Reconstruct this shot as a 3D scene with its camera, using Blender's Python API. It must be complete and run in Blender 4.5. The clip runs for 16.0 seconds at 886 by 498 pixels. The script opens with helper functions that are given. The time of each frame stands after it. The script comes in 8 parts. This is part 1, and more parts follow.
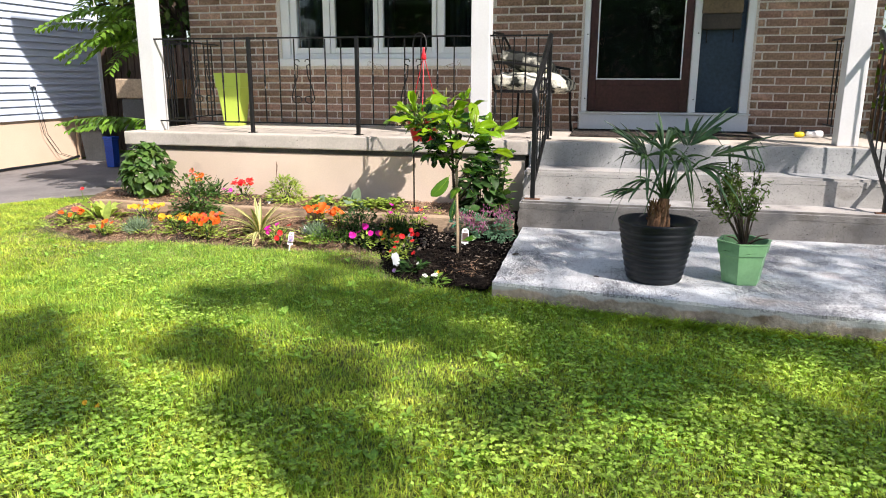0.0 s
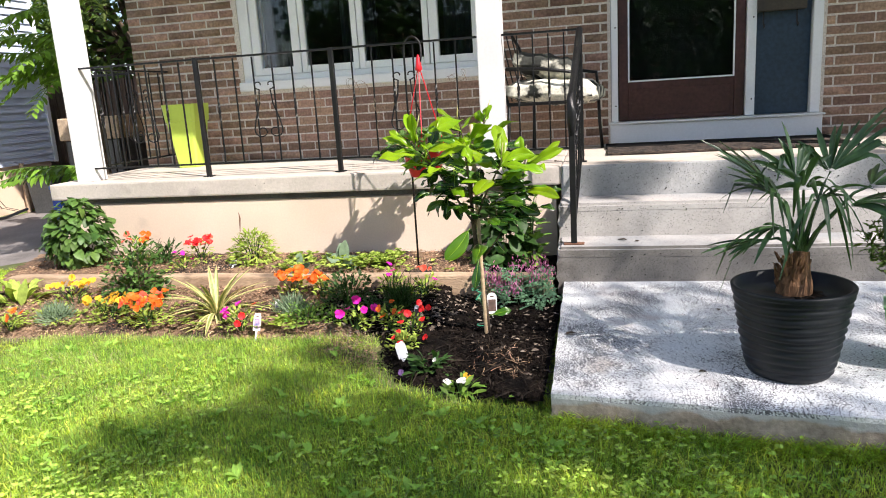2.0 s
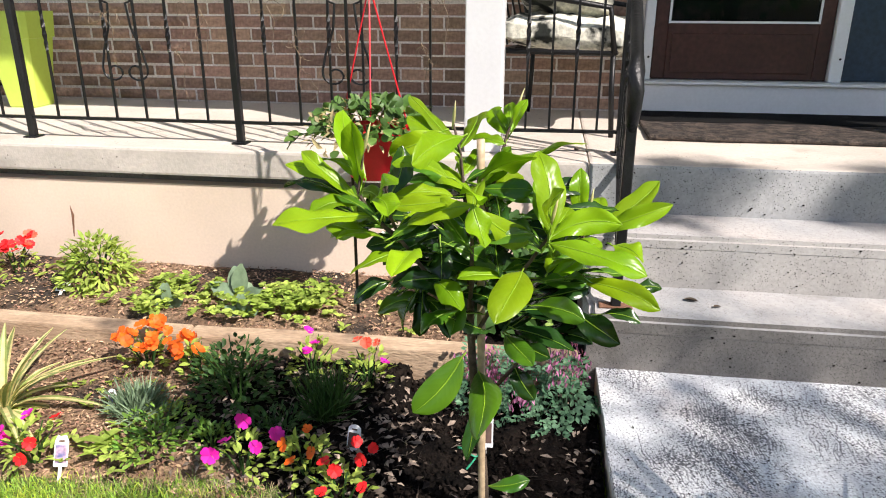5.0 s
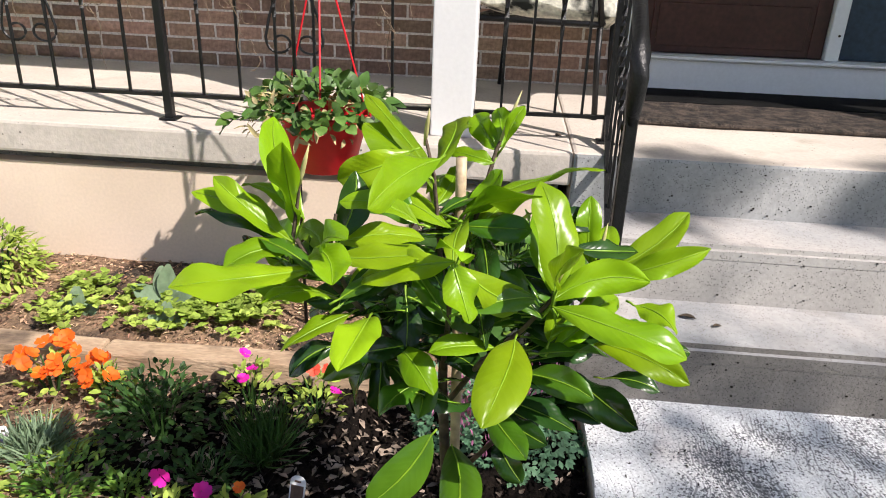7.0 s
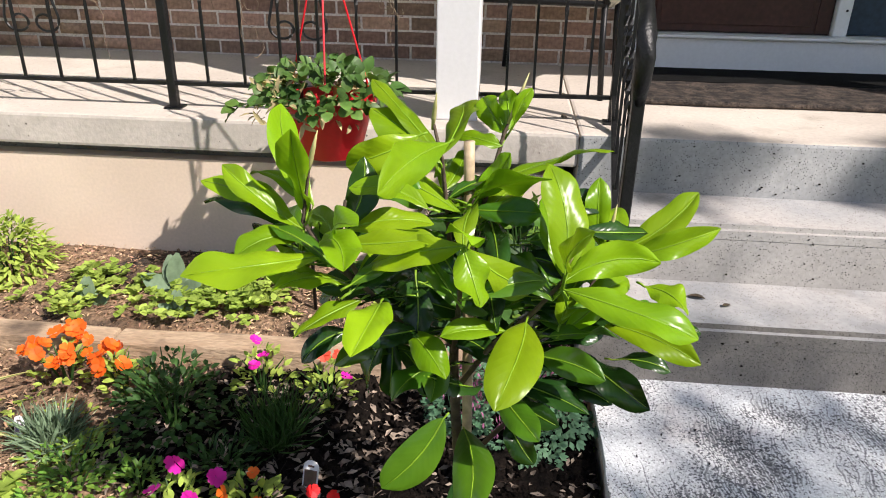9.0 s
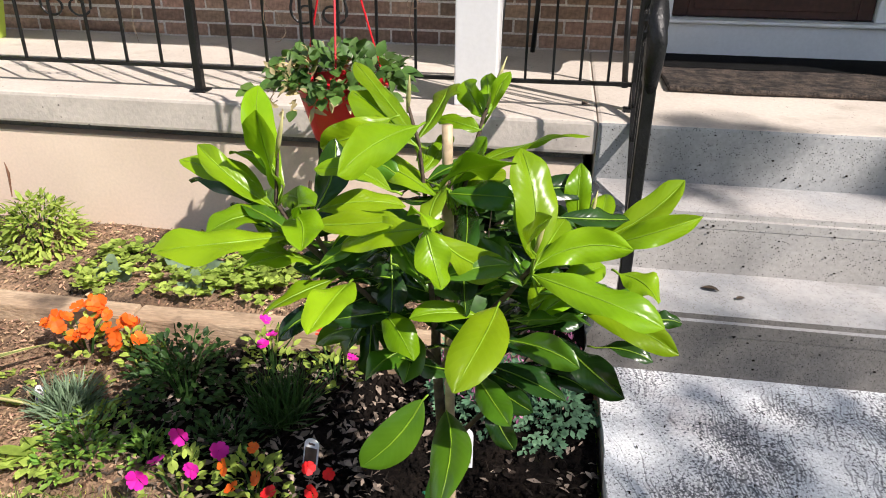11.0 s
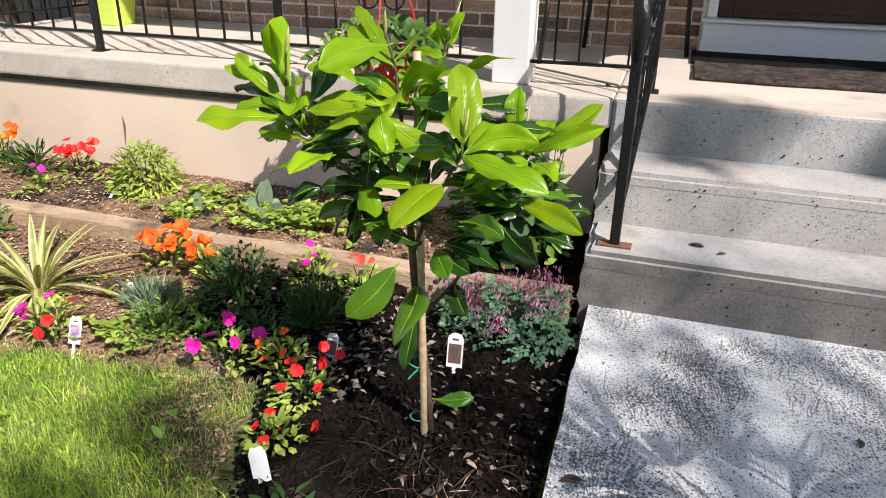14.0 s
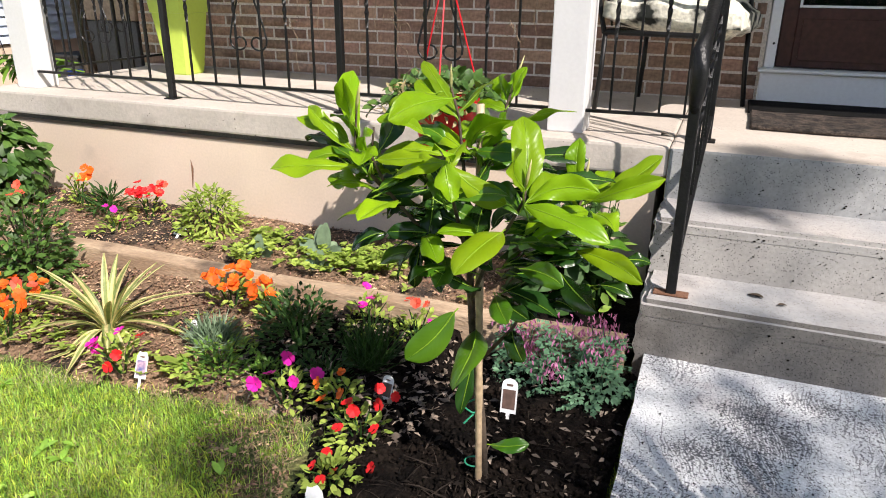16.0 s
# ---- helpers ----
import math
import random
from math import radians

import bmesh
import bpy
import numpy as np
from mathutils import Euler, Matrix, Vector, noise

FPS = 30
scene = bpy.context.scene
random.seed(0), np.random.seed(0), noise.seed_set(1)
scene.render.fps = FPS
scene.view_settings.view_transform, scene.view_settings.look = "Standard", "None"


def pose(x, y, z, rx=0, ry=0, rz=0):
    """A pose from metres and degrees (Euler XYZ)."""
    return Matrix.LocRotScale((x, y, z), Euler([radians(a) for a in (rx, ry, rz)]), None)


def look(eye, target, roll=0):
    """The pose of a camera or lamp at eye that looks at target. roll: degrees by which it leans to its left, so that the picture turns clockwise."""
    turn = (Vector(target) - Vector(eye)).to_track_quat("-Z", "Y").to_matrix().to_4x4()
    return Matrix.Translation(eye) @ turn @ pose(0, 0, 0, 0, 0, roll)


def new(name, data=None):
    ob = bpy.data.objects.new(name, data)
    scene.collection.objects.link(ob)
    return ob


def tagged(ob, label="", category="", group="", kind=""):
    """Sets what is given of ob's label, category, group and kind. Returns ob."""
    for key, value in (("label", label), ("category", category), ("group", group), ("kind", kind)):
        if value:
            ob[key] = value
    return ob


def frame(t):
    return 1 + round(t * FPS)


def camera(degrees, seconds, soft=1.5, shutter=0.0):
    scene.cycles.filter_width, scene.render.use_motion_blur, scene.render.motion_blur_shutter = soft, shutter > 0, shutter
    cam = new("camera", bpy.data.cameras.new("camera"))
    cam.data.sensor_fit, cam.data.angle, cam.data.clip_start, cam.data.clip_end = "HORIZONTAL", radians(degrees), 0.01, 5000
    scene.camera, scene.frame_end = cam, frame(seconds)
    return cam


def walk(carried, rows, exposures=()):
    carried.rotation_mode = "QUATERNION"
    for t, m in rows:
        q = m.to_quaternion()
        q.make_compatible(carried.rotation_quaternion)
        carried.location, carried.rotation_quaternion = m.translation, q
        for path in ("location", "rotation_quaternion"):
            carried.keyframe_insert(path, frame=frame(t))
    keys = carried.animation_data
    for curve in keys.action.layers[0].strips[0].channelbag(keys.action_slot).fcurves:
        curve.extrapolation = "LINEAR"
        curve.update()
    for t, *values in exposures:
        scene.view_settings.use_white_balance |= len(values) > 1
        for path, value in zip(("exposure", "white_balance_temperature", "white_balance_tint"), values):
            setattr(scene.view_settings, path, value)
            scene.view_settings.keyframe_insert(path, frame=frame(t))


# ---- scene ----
cam = camera(63.6, 16.0, soft=1.0)
PATH = [
    (0, (0.631, 0.848, 1.15), (0.174, 2.74, 0.687), 0.2),
    (0.5, (0.503, 1.104, 1.176), (0.044, 2.995, 0.713), -0.7),
    (1, (0.432, 1.392, 1.149), (-0.014, 3.288, 0.694), -1.5),
    (1.5, (0.385, 1.748, 1.165), (-0.057, 3.648, 0.723), -2.0),
    (2, (0.231, 2.074, 1.159), (-0.215, 3.977, 0.733), -3.6),
    (2.5, (0.121, 2.364, 1.173), (-0.313, 4.249, 0.663), -3.7),
    (3, (0.106, 2.699, 1.21), (-0.361, 4.544, 0.595), -0.9),
    (3.5, (0.036, 2.97, 1.213), (-0.39, 4.811, 0.56), 0.8),
    (4, (-0.1, 3.232, 1.278), (-0.461, 5.087, 0.624), 0.7),
    (4.5, (-0.179, 3.45, 1.278), (-0.498, 5.308, 0.612), 0.3),
    (5, (-0.192, 3.702, 1.293), (-0.466, 5.566, 0.62), 0.1),
    (5.2, (-0.203, 3.77, 1.297), (-0.453, 5.633, 0.612), 0.2),
    (7.3, (-0.262, 4.097, 1.31), (-0.411, 5.929, 0.521), 2.2),
    (7.5, (-0.26, 4.102, 1.302), (-0.42, 5.932, 0.51), 2.0),
    (8, (-0.278, 4.082, 1.311), (-0.439, 5.905, 0.505), 1.6),
    (8.5, (-0.277, 4.079, 1.31), (-0.436, 5.897, 0.492), 1.1),
    (10.8, (-0.172, 4.089, 1.312), (-0.432, 5.881, 0.465), 0.8),
    (11, (-0.164, 4.086, 1.308), (-0.45, 5.87, 0.451), 0.6),
    (11.5, (-0.15, 4.085, 1.296), (-0.502, 5.848, 0.42), 0.1),
    (12, (-0.137, 4.047, 1.283), (-0.539, 5.792, 0.394), 0.0),
    (12.5, (-0.128, 3.899, 1.281), (-0.568, 5.641, 0.401), 0.5),
    (13, (-0.072, 3.814, 1.293), (-0.541, 5.562, 0.444), 1.1),
    (13.5, (0.064, 3.773, 1.265), (-0.437, 5.523, 0.438), 1.3),
    (14, (0.172, 3.731, 1.242), (-0.378, 5.473, 0.428), 1.0),
    (14.5, (0.191, 3.699, 1.238), (-0.413, 5.427, 0.433), 0.5),
    (15, (0.178, 3.689, 1.235), (-0.471, 5.413, 0.457), 0.3),
    (15.5, (0.16, 3.69, 1.25), (-0.514, 5.421, 0.509), 0.4),
    (16, (0.156, 3.695, 1.26), (-0.535, 5.435, 0.556), 0.5),
]
walk(cam, [(t, look(eye, target, roll)) for t, eye, target, roll in PATH], [(0.0, 0.65, 6450, 15), (2.0, 0.83, 6450, 15), (3.0, 0.82, 6450, 15), (4.0, 0.76, 6450, 15), (5.0, 0.72, 6450, 15), (8.0, 0.55, 6450, 15), (12.0, 0.50, 6450, 15), (16.0, 0.54, 6450, 15)])

# ---------------------------------------------------------------- sun, sky
SUN_DIR = Vector((1.4, -1.0, 1.65)).normalized()
sun = new("sun", bpy.data.lights.new("sun", "SUN"))
sun.data.energy, sun.data.angle, sun.data.color = 5.25, radians(0.55), (1.0, 0.935, 0.85)
sun.matrix_world = look(SUN_DIR * 30, (0, 0, 0))
world = bpy.data.worlds.new("world")
scene.world = world
world.use_nodes = True
wn = world.node_tree.nodes
sky = wn.new("ShaderNodeTexSky")
sky.sky_type, sky.sun_disc = "NISHITA", False
sky.sun_elevation = math.asin(SUN_DIR.z)
sky.sun_rotation = math.atan2(SUN_DIR.x, SUN_DIR.y)
world.node_tree.links.new(sky.outputs[0], wn["Background"].inputs[0])
wn["Background"].inputs[1].default_value = 0.092


# ---------------------------------------------------------------- materials
def mat(name, c1, c2, scale=6.0, rough=0.75, bump=0.15, fine=70.0, metal=0.0, rnd=0.0, hue=0.0,
        trans=0.0, stain=None, grain=0.25, stretch=(1, 1, 1), spec=0.4, coat=0.0, island=0.0, dist=0.01):
    m = bpy.data.materials.new(name)
    m.use_nodes = True
    n, l = m.node_tree.nodes, m.node_tree.links
    b = n["Principled BSDF"]
    tc = n.new("ShaderNodeTexCoord")
    mp = n.new("ShaderNodeMapping")
    mp.inputs["Scale"].default_value = stretch
    l.new(tc.outputs["Object"], mp.inputs["Vector"])
    big, small = n.new("ShaderNodeTexNoise"), n.new("ShaderNodeTexNoise")
    for t, s, d in ((big, scale, 4.0), (small, fine, 6.0)):
        l.new(mp.outputs[0], t.inputs["Vector"])
        t.inputs["Scale"].default_value, t.inputs["Detail"].default_value = s, d
    ramp = n.new("ShaderNodeValToRGB")
    ramp.color_ramp.elements[0].position, ramp.color_ramp.elements[1].position = 0.35, 0.65
    ramp.color_ramp.elements[0].color, ramp.color_ramp.elements[1].color = (*c1, 1), (*c2, 1)
    l.new(big.outputs["Fac"], ramp.inputs[0])
    col = ramp.outputs[0]
    if stain:
        sn = n.new("ShaderNodeTexNoise")
        sn.inputs["Scale"].default_value, sn.inputs["Detail"].default_value = stain[1], 8.0
        l.new(tc.outputs["Object"], sn.inputs["Vector"])
        sr = n.new("ShaderNodeMapRange")
        sr.inputs["From Min"].default_value, sr.inputs["From Max"].default_value = stain[2], stain[2] + 0.12
        l.new(sn.outputs["Fac"], sr.inputs["Value"])
        mx = n.new("ShaderNodeMix")
        mx.data_type = "RGBA"
        l.new(sr.outputs[0], mx.inputs["Factor"])
        l.new(col, mx.inputs[6])
        mx.inputs[7].default_value = (*stain[0], 1)
        col = mx.outputs[2]
    hsv = n.new("ShaderNodeHueSaturation")
    l.new(col, hsv.inputs["Color"])
    val = n.new("ShaderNodeMapRange")
    val.inputs["To Min"].default_value, val.inputs["To Max"].default_value = 1 - grain, 1 + grain
    val.inputs["From Min"].default_value, val.inputs["From Max"].default_value = 0.3, 0.7
    l.new(small.outputs["Fac"], val.inputs["Value"])
    value = val.outputs[0]
    for amount, node, socket in ((rnd, "ShaderNodeObjectInfo", "Random"), (island, "ShaderNodeNewGeometry", "Random Per Island")):
        if amount:
            oi = n.new(node)
            r = n.new("ShaderNodeMapRange")
            r.inputs["To Min"].default_value, r.inputs["To Max"].default_value = 1 - amount, 1 + amount
            l.new(oi.outputs[socket], r.inputs["Value"])
            mul = n.new("ShaderNodeMath")
            mul.operation = "MULTIPLY"
            l.new(value, mul.inputs[0])
            l.new(r.outputs[0], mul.inputs[1])
            value = mul.outputs[0]
            if hue:
                h = n.new("ShaderNodeMapRange")
                h.inputs["To Min"].default_value, h.inputs["To Max"].default_value = 0.5 - hue, 0.5 + hue
                wh = n.new("ShaderNodeTexWhiteNoise")
                wh.noise_dimensions = "1D"
                l.new(oi.outputs[socket], wh.inputs["W"])
                l.new(wh.outputs["Value"], h.inputs["Value"])
                l.new(h.outputs[0], hsv.inputs["Hue"])
    l.new(value, hsv.inputs["Value"])
    l.new(hsv.outputs[0], b.inputs["Base Color"])
    b.inputs["Roughness"].default_value, b.inputs["Metallic"].default_value = rough, metal
    b.inputs["Specular IOR Level"].default_value = spec
    b.inputs["Coat Weight"].default_value = coat
    if bump:
        bp = n.new("ShaderNodeBump")
        bp.inputs["Strength"].default_value, bp.inputs["Distance"].default_value = bump, dist
        l.new(small.outputs["Fac"], bp.inputs["Height"])
        l.new(bp.outputs[0], b.inputs["Normal"])
    if trans:
        tr, ms = n.new("ShaderNodeBsdfTranslucent"), n.new("ShaderNodeMixShader")
        gain = n.new("ShaderNodeMix")
        gain.data_type, gain.blend_type = "RGBA", "MULTIPLY"
        gain.inputs["Factor"].default_value = 1.0
        gain.inputs[7].default_value = (1.25, 1.25, 0.65, 1)
        l.new(hsv.outputs[0], gain.inputs[6])
        l.new(gain.outputs[2], tr.inputs["Color"])
        ms.inputs[0].default_value = trans
        l.new(b.outputs[0], ms.inputs[1])
        l.new(tr.outputs[0], ms.inputs[2])
        l.new(ms.outputs[0], n["Material Output"].inputs["Surface"])
    return m


def glass_mat(name, tint=(0.85, 0.9, 0.9), reflect=0.12):
    m = bpy.data.materials.new(name)
    m.use_nodes = True
    n, l = m.node_tree.nodes, m.node_tree.links
    tr, gl, fr, ms = (n.new(k) for k in ("ShaderNodeBsdfTransparent", "ShaderNodeBsdfGlossy", "ShaderNodeFresnel", "ShaderNodeMixShader"))
    tr.inputs[0].default_value = (*tint, 1)
    gl.inputs["Roughness"].default_value = 0.02
    fr.inputs["IOR"].default_value = 1.5 + reflect
    l.new(fr.outputs[0], ms.inputs[0])
    l.new(tr.outputs[0], ms.inputs[1])
    l.new(gl.outputs[0], ms.inputs[2])
    l.new(ms.outputs[0], n["Material Output"].inputs["Surface"])
    return m


M = {}
M["lawn"] = mat("lawn_soil", (0.066, 0.084, 0.024), (0.128, 0.150, 0.044), 7, 0.95, 1.0, 60, grain=0.5, dist=0.02, stain=((0.17, 0.125, 0.06), 4, 0.6))
M["turf"] = mat("turf", (0.085, 0.138, 0.022), (0.165, 0.23, 0.037), 5, 0.9, 1.0, 90, grain=0.5, dist=0.02)
M["grass"] = mat("grass", (0.335, 0.485, 0.06), (0.63, 0.715, 0.12), 5.0, 0.45, 0, 45, trans=0.5, island=0.5, hue=0.03, grain=0.4)
M["fine_grass"] = mat("fine_grass", (0.20, 0.38, 0.058), (0.40, 0.56, 0.12), 4.0, 0.5, 0, 45, trans=0.45, island=0.6, hue=0.02, grain=0.3)
M["dead_grass"] = mat("dead_grass", (0.26, 0.20, 0.105), (0.44, 0.36, 0.21), 3, 0.7, 0, 20, trans=0.1, island=0.5)
M["clover"] = mat("clover", (0.27, 0.46, 0.065), (0.46, 0.61, 0.10), 2.0, 0.5, 0, 30, trans=0.3, island=0.55)
M["weed"] = mat("weed", (0.26, 0.48, 0.06), (0.36, 0.58, 0.10), 5.0, 0.5, 0.1, 40, trans=0.3, island=0.2)
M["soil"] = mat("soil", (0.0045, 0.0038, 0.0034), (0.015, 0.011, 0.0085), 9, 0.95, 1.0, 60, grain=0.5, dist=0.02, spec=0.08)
M["dry_soil"] = mat("dry_soil", (0.14, 0.086, 0.052), (0.30, 0.195, 0.12), 5, 0.95, 1.0, 60, grain=0.5, dist=0.02, stain=((0.040, 0.029, 0.021), 3.5, 0.50))
M["litter"] = mat("litter", (0.17, 0.09, 0.052), (0.52, 0.35, 0.22), 9, 0.85, 0.3, 60, island=0.6, hue=0.02)
M["pale_litter"] = mat("pale_litter", (0.09, 0.066, 0.050), (0.34, 0.27, 0.21), 12, 0.85, 0.3, 60, island=0.6)
# straw darkened almost to black for the shade round the magnolia
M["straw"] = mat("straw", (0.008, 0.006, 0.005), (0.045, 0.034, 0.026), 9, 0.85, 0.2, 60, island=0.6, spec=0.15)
M["concrete"] = mat("concrete", (0.305, 0.315, 0.322), (0.445, 0.415, 0.390), 2.6, 0.9, 0.25, 60, stain=((0.25, 0.24, 0.225), 4.5, 0.58), grain=0.09)
M["porch_paint"] = mat("porch_paint", (0.60, 0.488, 0.388), (0.68, 0.558, 0.448), 1.5, 0.85, 0.04, 90, grain=0.05, stain=((0.46, 0.38, 0.31), 2.2, 0.66))
M["porch_floor"] = mat("porch_floor", (0.47, 0.415, 0.36), (0.565, 0.505, 0.44), 2.2, 0.9, 0.2, 70, stain=((0.42, 0.37, 0.31), 4.5, 0.60), grain=0.07)
M["brick"] = mat("brick", (0.255, 0.160, 0.116), (0.425, 0.275, 0.200), 5, 0.9, 0.6, 55, rnd=0.35, hue=0.012, grain=0.3)
M["brick_far"] = mat("brick_joined", (0.255, 0.160, 0.116), (0.425, 0.275, 0.200), 5, 0.9, 0.6, 55, island=0.35, hue=0.012, grain=0.3)
M["mortar"] = mat("mortar", (0.62, 0.57, 0.52), (0.72, 0.66, 0.60), 8, 0.95, 0.5, 90)
M["white"] = mat("white_paint", (0.78, 0.80, 0.82), (0.83, 0.85, 0.87), 2.0, 0.45, 0.05, 60, grain=0.03, stain=((0.66, 0.65, 0.62), 4.0, 0.72))
# the same white paint, toned down because the posts stand in full sun
M["post_paint"] = mat("post_paint", (0.60, 0.60, 0.60), (0.66, 0.66, 0.66), 2.0, 0.5, 0.05, 60, grain=0.03, stain=((0.54, 0.53, 0.50), 4.0, 0.66))
M["iron"] = mat("iron", (0.004, 0.004, 0.0045), (0.009, 0.009, 0.0095), 12, 0.4, 0.25, 120, spec=0.35)
M["rust"] = mat("rust", (0.12, 0.055, 0.03), (0.2, 0.1, 0.06), 20, 0.85, 0.4, 120)
M["maroon"] = mat("maroon_door", (0.052, 0.020, 0.018), (0.070, 0.027, 0.024), 3, 0.4, 0.08, 40)
M["navy"] = mat("navy_panel", (0.020, 0.040, 0.066), (0.026, 0.049, 0.080), 3, 0.5, 0.05, 40)
# near-black on the room's surfaces stands in for an unlit interior
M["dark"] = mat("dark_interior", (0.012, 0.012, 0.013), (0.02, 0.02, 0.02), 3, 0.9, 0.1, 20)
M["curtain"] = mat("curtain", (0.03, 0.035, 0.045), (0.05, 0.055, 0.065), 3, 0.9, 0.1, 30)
M["glass"] = glass_mat("window_glass")
M["mat"] = mat("rubber_mat", (0.012, 0.010, 0.009), (0.075, 0.056, 0.044), 22, 0.95, 0.9, 120, grain=0.6)
M["rubber"] = mat("black_rubber", (0.004, 0.004, 0.004), (0.008, 0.008, 0.008), 9, 0.9, 0.3, 90, spec=0.1)
M["lime"] = mat("lime_plastic", (0.48, 0.63, 0.09), (0.52, 0.67, 0.11), 2, 0.35, 0.02, 50, grain=0.03)
M["black_plastic"] = mat("black_plastic", (0.006, 0.008, 0.011), (0.011, 0.014, 0.018), 4, 0.45, 0.06, 80, grain=0.1, spec=0.3)
M["green_plastic"] = mat("green_plastic", (0.20, 0.42, 0.20), (0.24, 0.47, 0.23), 4, 0.4, 0.05, 60, grain=0.06, stain=((0.26, 0.34, 0.22), 5, 0.7))
M["timber"] = mat("timber", (0.32, 0.22, 0.14), (0.47, 0.35, 0.235), 3, 0.85, 0.5, 30, stretch=(1.3, 4, 4), grain=0.18, stain=((0.14, 0.10, 0.07), 5, 0.55))
M["bamboo"] = mat("bamboo", (0.36, 0.265, 0.16), (0.50, 0.385, 0.25), 14, 0.5, 0.2, 60)
M["bark"] = mat("bark", (0.055, 0.04, 0.028), (0.11, 0.08, 0.055), 14, 0.9, 0.7, 70)
M["palm_fibre"] = mat("palm_fibre", (0.11, 0.055, 0.026), (0.26, 0.14, 0.070), 20, 0.9, 0.9, 90, stretch=(1, 1, 0.25), grain=0.5)
M["palm"] = mat("palm_leaf", (0.026, 0.070, 0.022), (0.066, 0.135, 0.042), 6, 0.33, 0.05, 40, trans=0.15, rnd=0.3, spec=0.6)
# leaf tones follow age, and also where the crown is lit or shaded
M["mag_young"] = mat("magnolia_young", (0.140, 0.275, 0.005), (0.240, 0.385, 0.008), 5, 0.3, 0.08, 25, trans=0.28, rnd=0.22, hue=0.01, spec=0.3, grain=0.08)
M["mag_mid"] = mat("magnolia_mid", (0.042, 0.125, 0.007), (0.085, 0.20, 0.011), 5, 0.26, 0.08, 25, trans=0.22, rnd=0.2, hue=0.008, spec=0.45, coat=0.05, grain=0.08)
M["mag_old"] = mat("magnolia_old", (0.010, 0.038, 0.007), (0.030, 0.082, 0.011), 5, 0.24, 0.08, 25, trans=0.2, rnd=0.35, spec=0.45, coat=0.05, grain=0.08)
M["mag_bud"] = mat("magnolia_bud", (0.36, 0.34, 0.14), (0.50, 0.46, 0.22), 9, 0.45, 0.05, 40)


def veined(m, rough, tint, vein):
    """Side veins that slant from the midrib to the edge of a leaf, in its own coordinates."""
    n, l = m.node_tree.nodes, m.node_tree.links
    b = n["Principled BSDF"]
    b.inputs["Roughness"].default_value = rough
    uv, sep, ab, sl, sn, mr, mx, bp = (n.new(k) for k in ("ShaderNodeUVMap", "ShaderNodeSeparateXYZ", "ShaderNodeMath", "ShaderNodeMath", "ShaderNodeMath", "ShaderNodeMapRange", "ShaderNodeMix", "ShaderNodeBump"))
    l.new(uv.outputs[0], sep.inputs[0])
    ab.operation, sl.operation, sn.operation = "ABSOLUTE", "MULTIPLY_ADD", "SINE"
    l.new(sep.outputs["X"], ab.inputs[0])
    l.new(ab.outputs[0], sl.inputs[0])
    sl.inputs[1].default_value = -16.0
    ln = n.new("ShaderNodeMath")
    ln.operation = "MULTIPLY"
    ln.inputs[1].default_value = 68.0
    l.new(sep.outputs["Y"], ln.inputs[0])
    l.new(ln.outputs[0], sl.inputs[2])
    l.new(sl.outputs[0], sn.inputs[0])
    mr.inputs["From Min"].default_value, mr.inputs["From Max"].default_value = 0.72, 1.0
    mr.inputs["To Max"].default_value = tint
    l.new(sn.outputs[0], mr.inputs["Value"])
    mx.data_type = "RGBA"
    l.new(mr.outputs[0], mx.inputs["Factor"])
    l.new(b.inputs["Base Color"].links[0].from_socket, mx.inputs[6])
    mx.inputs[7].default_value = (*vein, 1)
    l.new(mx.outputs[2], b.inputs["Base Color"])
    bp.inputs["Strength"].default_value, bp.inputs["Distance"].default_value = 0.065, 0.0012
    l.new(sn.outputs[0], bp.inputs["Height"])
    if b.inputs["Normal"].links:
        l.new(b.inputs["Normal"].links[0].from_socket, bp.inputs["Normal"])
    l.new(bp.outputs[0], b.inputs["Normal"])


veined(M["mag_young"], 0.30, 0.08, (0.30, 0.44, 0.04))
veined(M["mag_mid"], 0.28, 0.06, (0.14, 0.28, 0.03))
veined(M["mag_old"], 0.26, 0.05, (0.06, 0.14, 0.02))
M["mag_rib"] = mat("magnolia_rib", (0.145, 0.27, 0.012), (0.20, 0.33, 0.02), 5, 0.4, 0, 25)
M["hydrangea"] = mat("hydrangea_leaf", (0.045, 0.105, 0.020), (0.105, 0.195, 0.038), 6, 0.5, 0.1, 40, trans=0.22, island=0.35, hue=0.01)
M["leaf_mid"] = mat("leaf_mid", (0.10, 0.21, 0.03), (0.20, 0.34, 0.05), 6, 0.5, 0.05, 40, trans=0.25, island=0.35, hue=0.015)
M["leaf_olive"] = mat("leaf_olive", (0.055, 0.10, 0.025), (0.13, 0.19, 0.045), 6, 0.65, 0.05, 40, trans=0.2, island=0.4, hue=0.02, spec=0.2)
M["leaf_dark"] = mat("leaf_dark", (0.025, 0.065, 0.015), (0.05, 0.11, 0.025), 6, 0.5, 0.05, 40, trans=0.2, island=0.4, spec=0.25)
M["leaf_lime"] = mat("leaf_lime", (0.24, 0.34, 0.055), (0.38, 0.47, 0.10), 6, 0.65, 0.05, 40, trans=0.3, island=0.35, spec=0.2)
M["leaf_blue"] = mat("leaf_blue", (0.13, 0.20, 0.115), (0.22, 0.30, 0.185), 6, 0.6, 0.05, 40, trans=0.15, island=0.25)
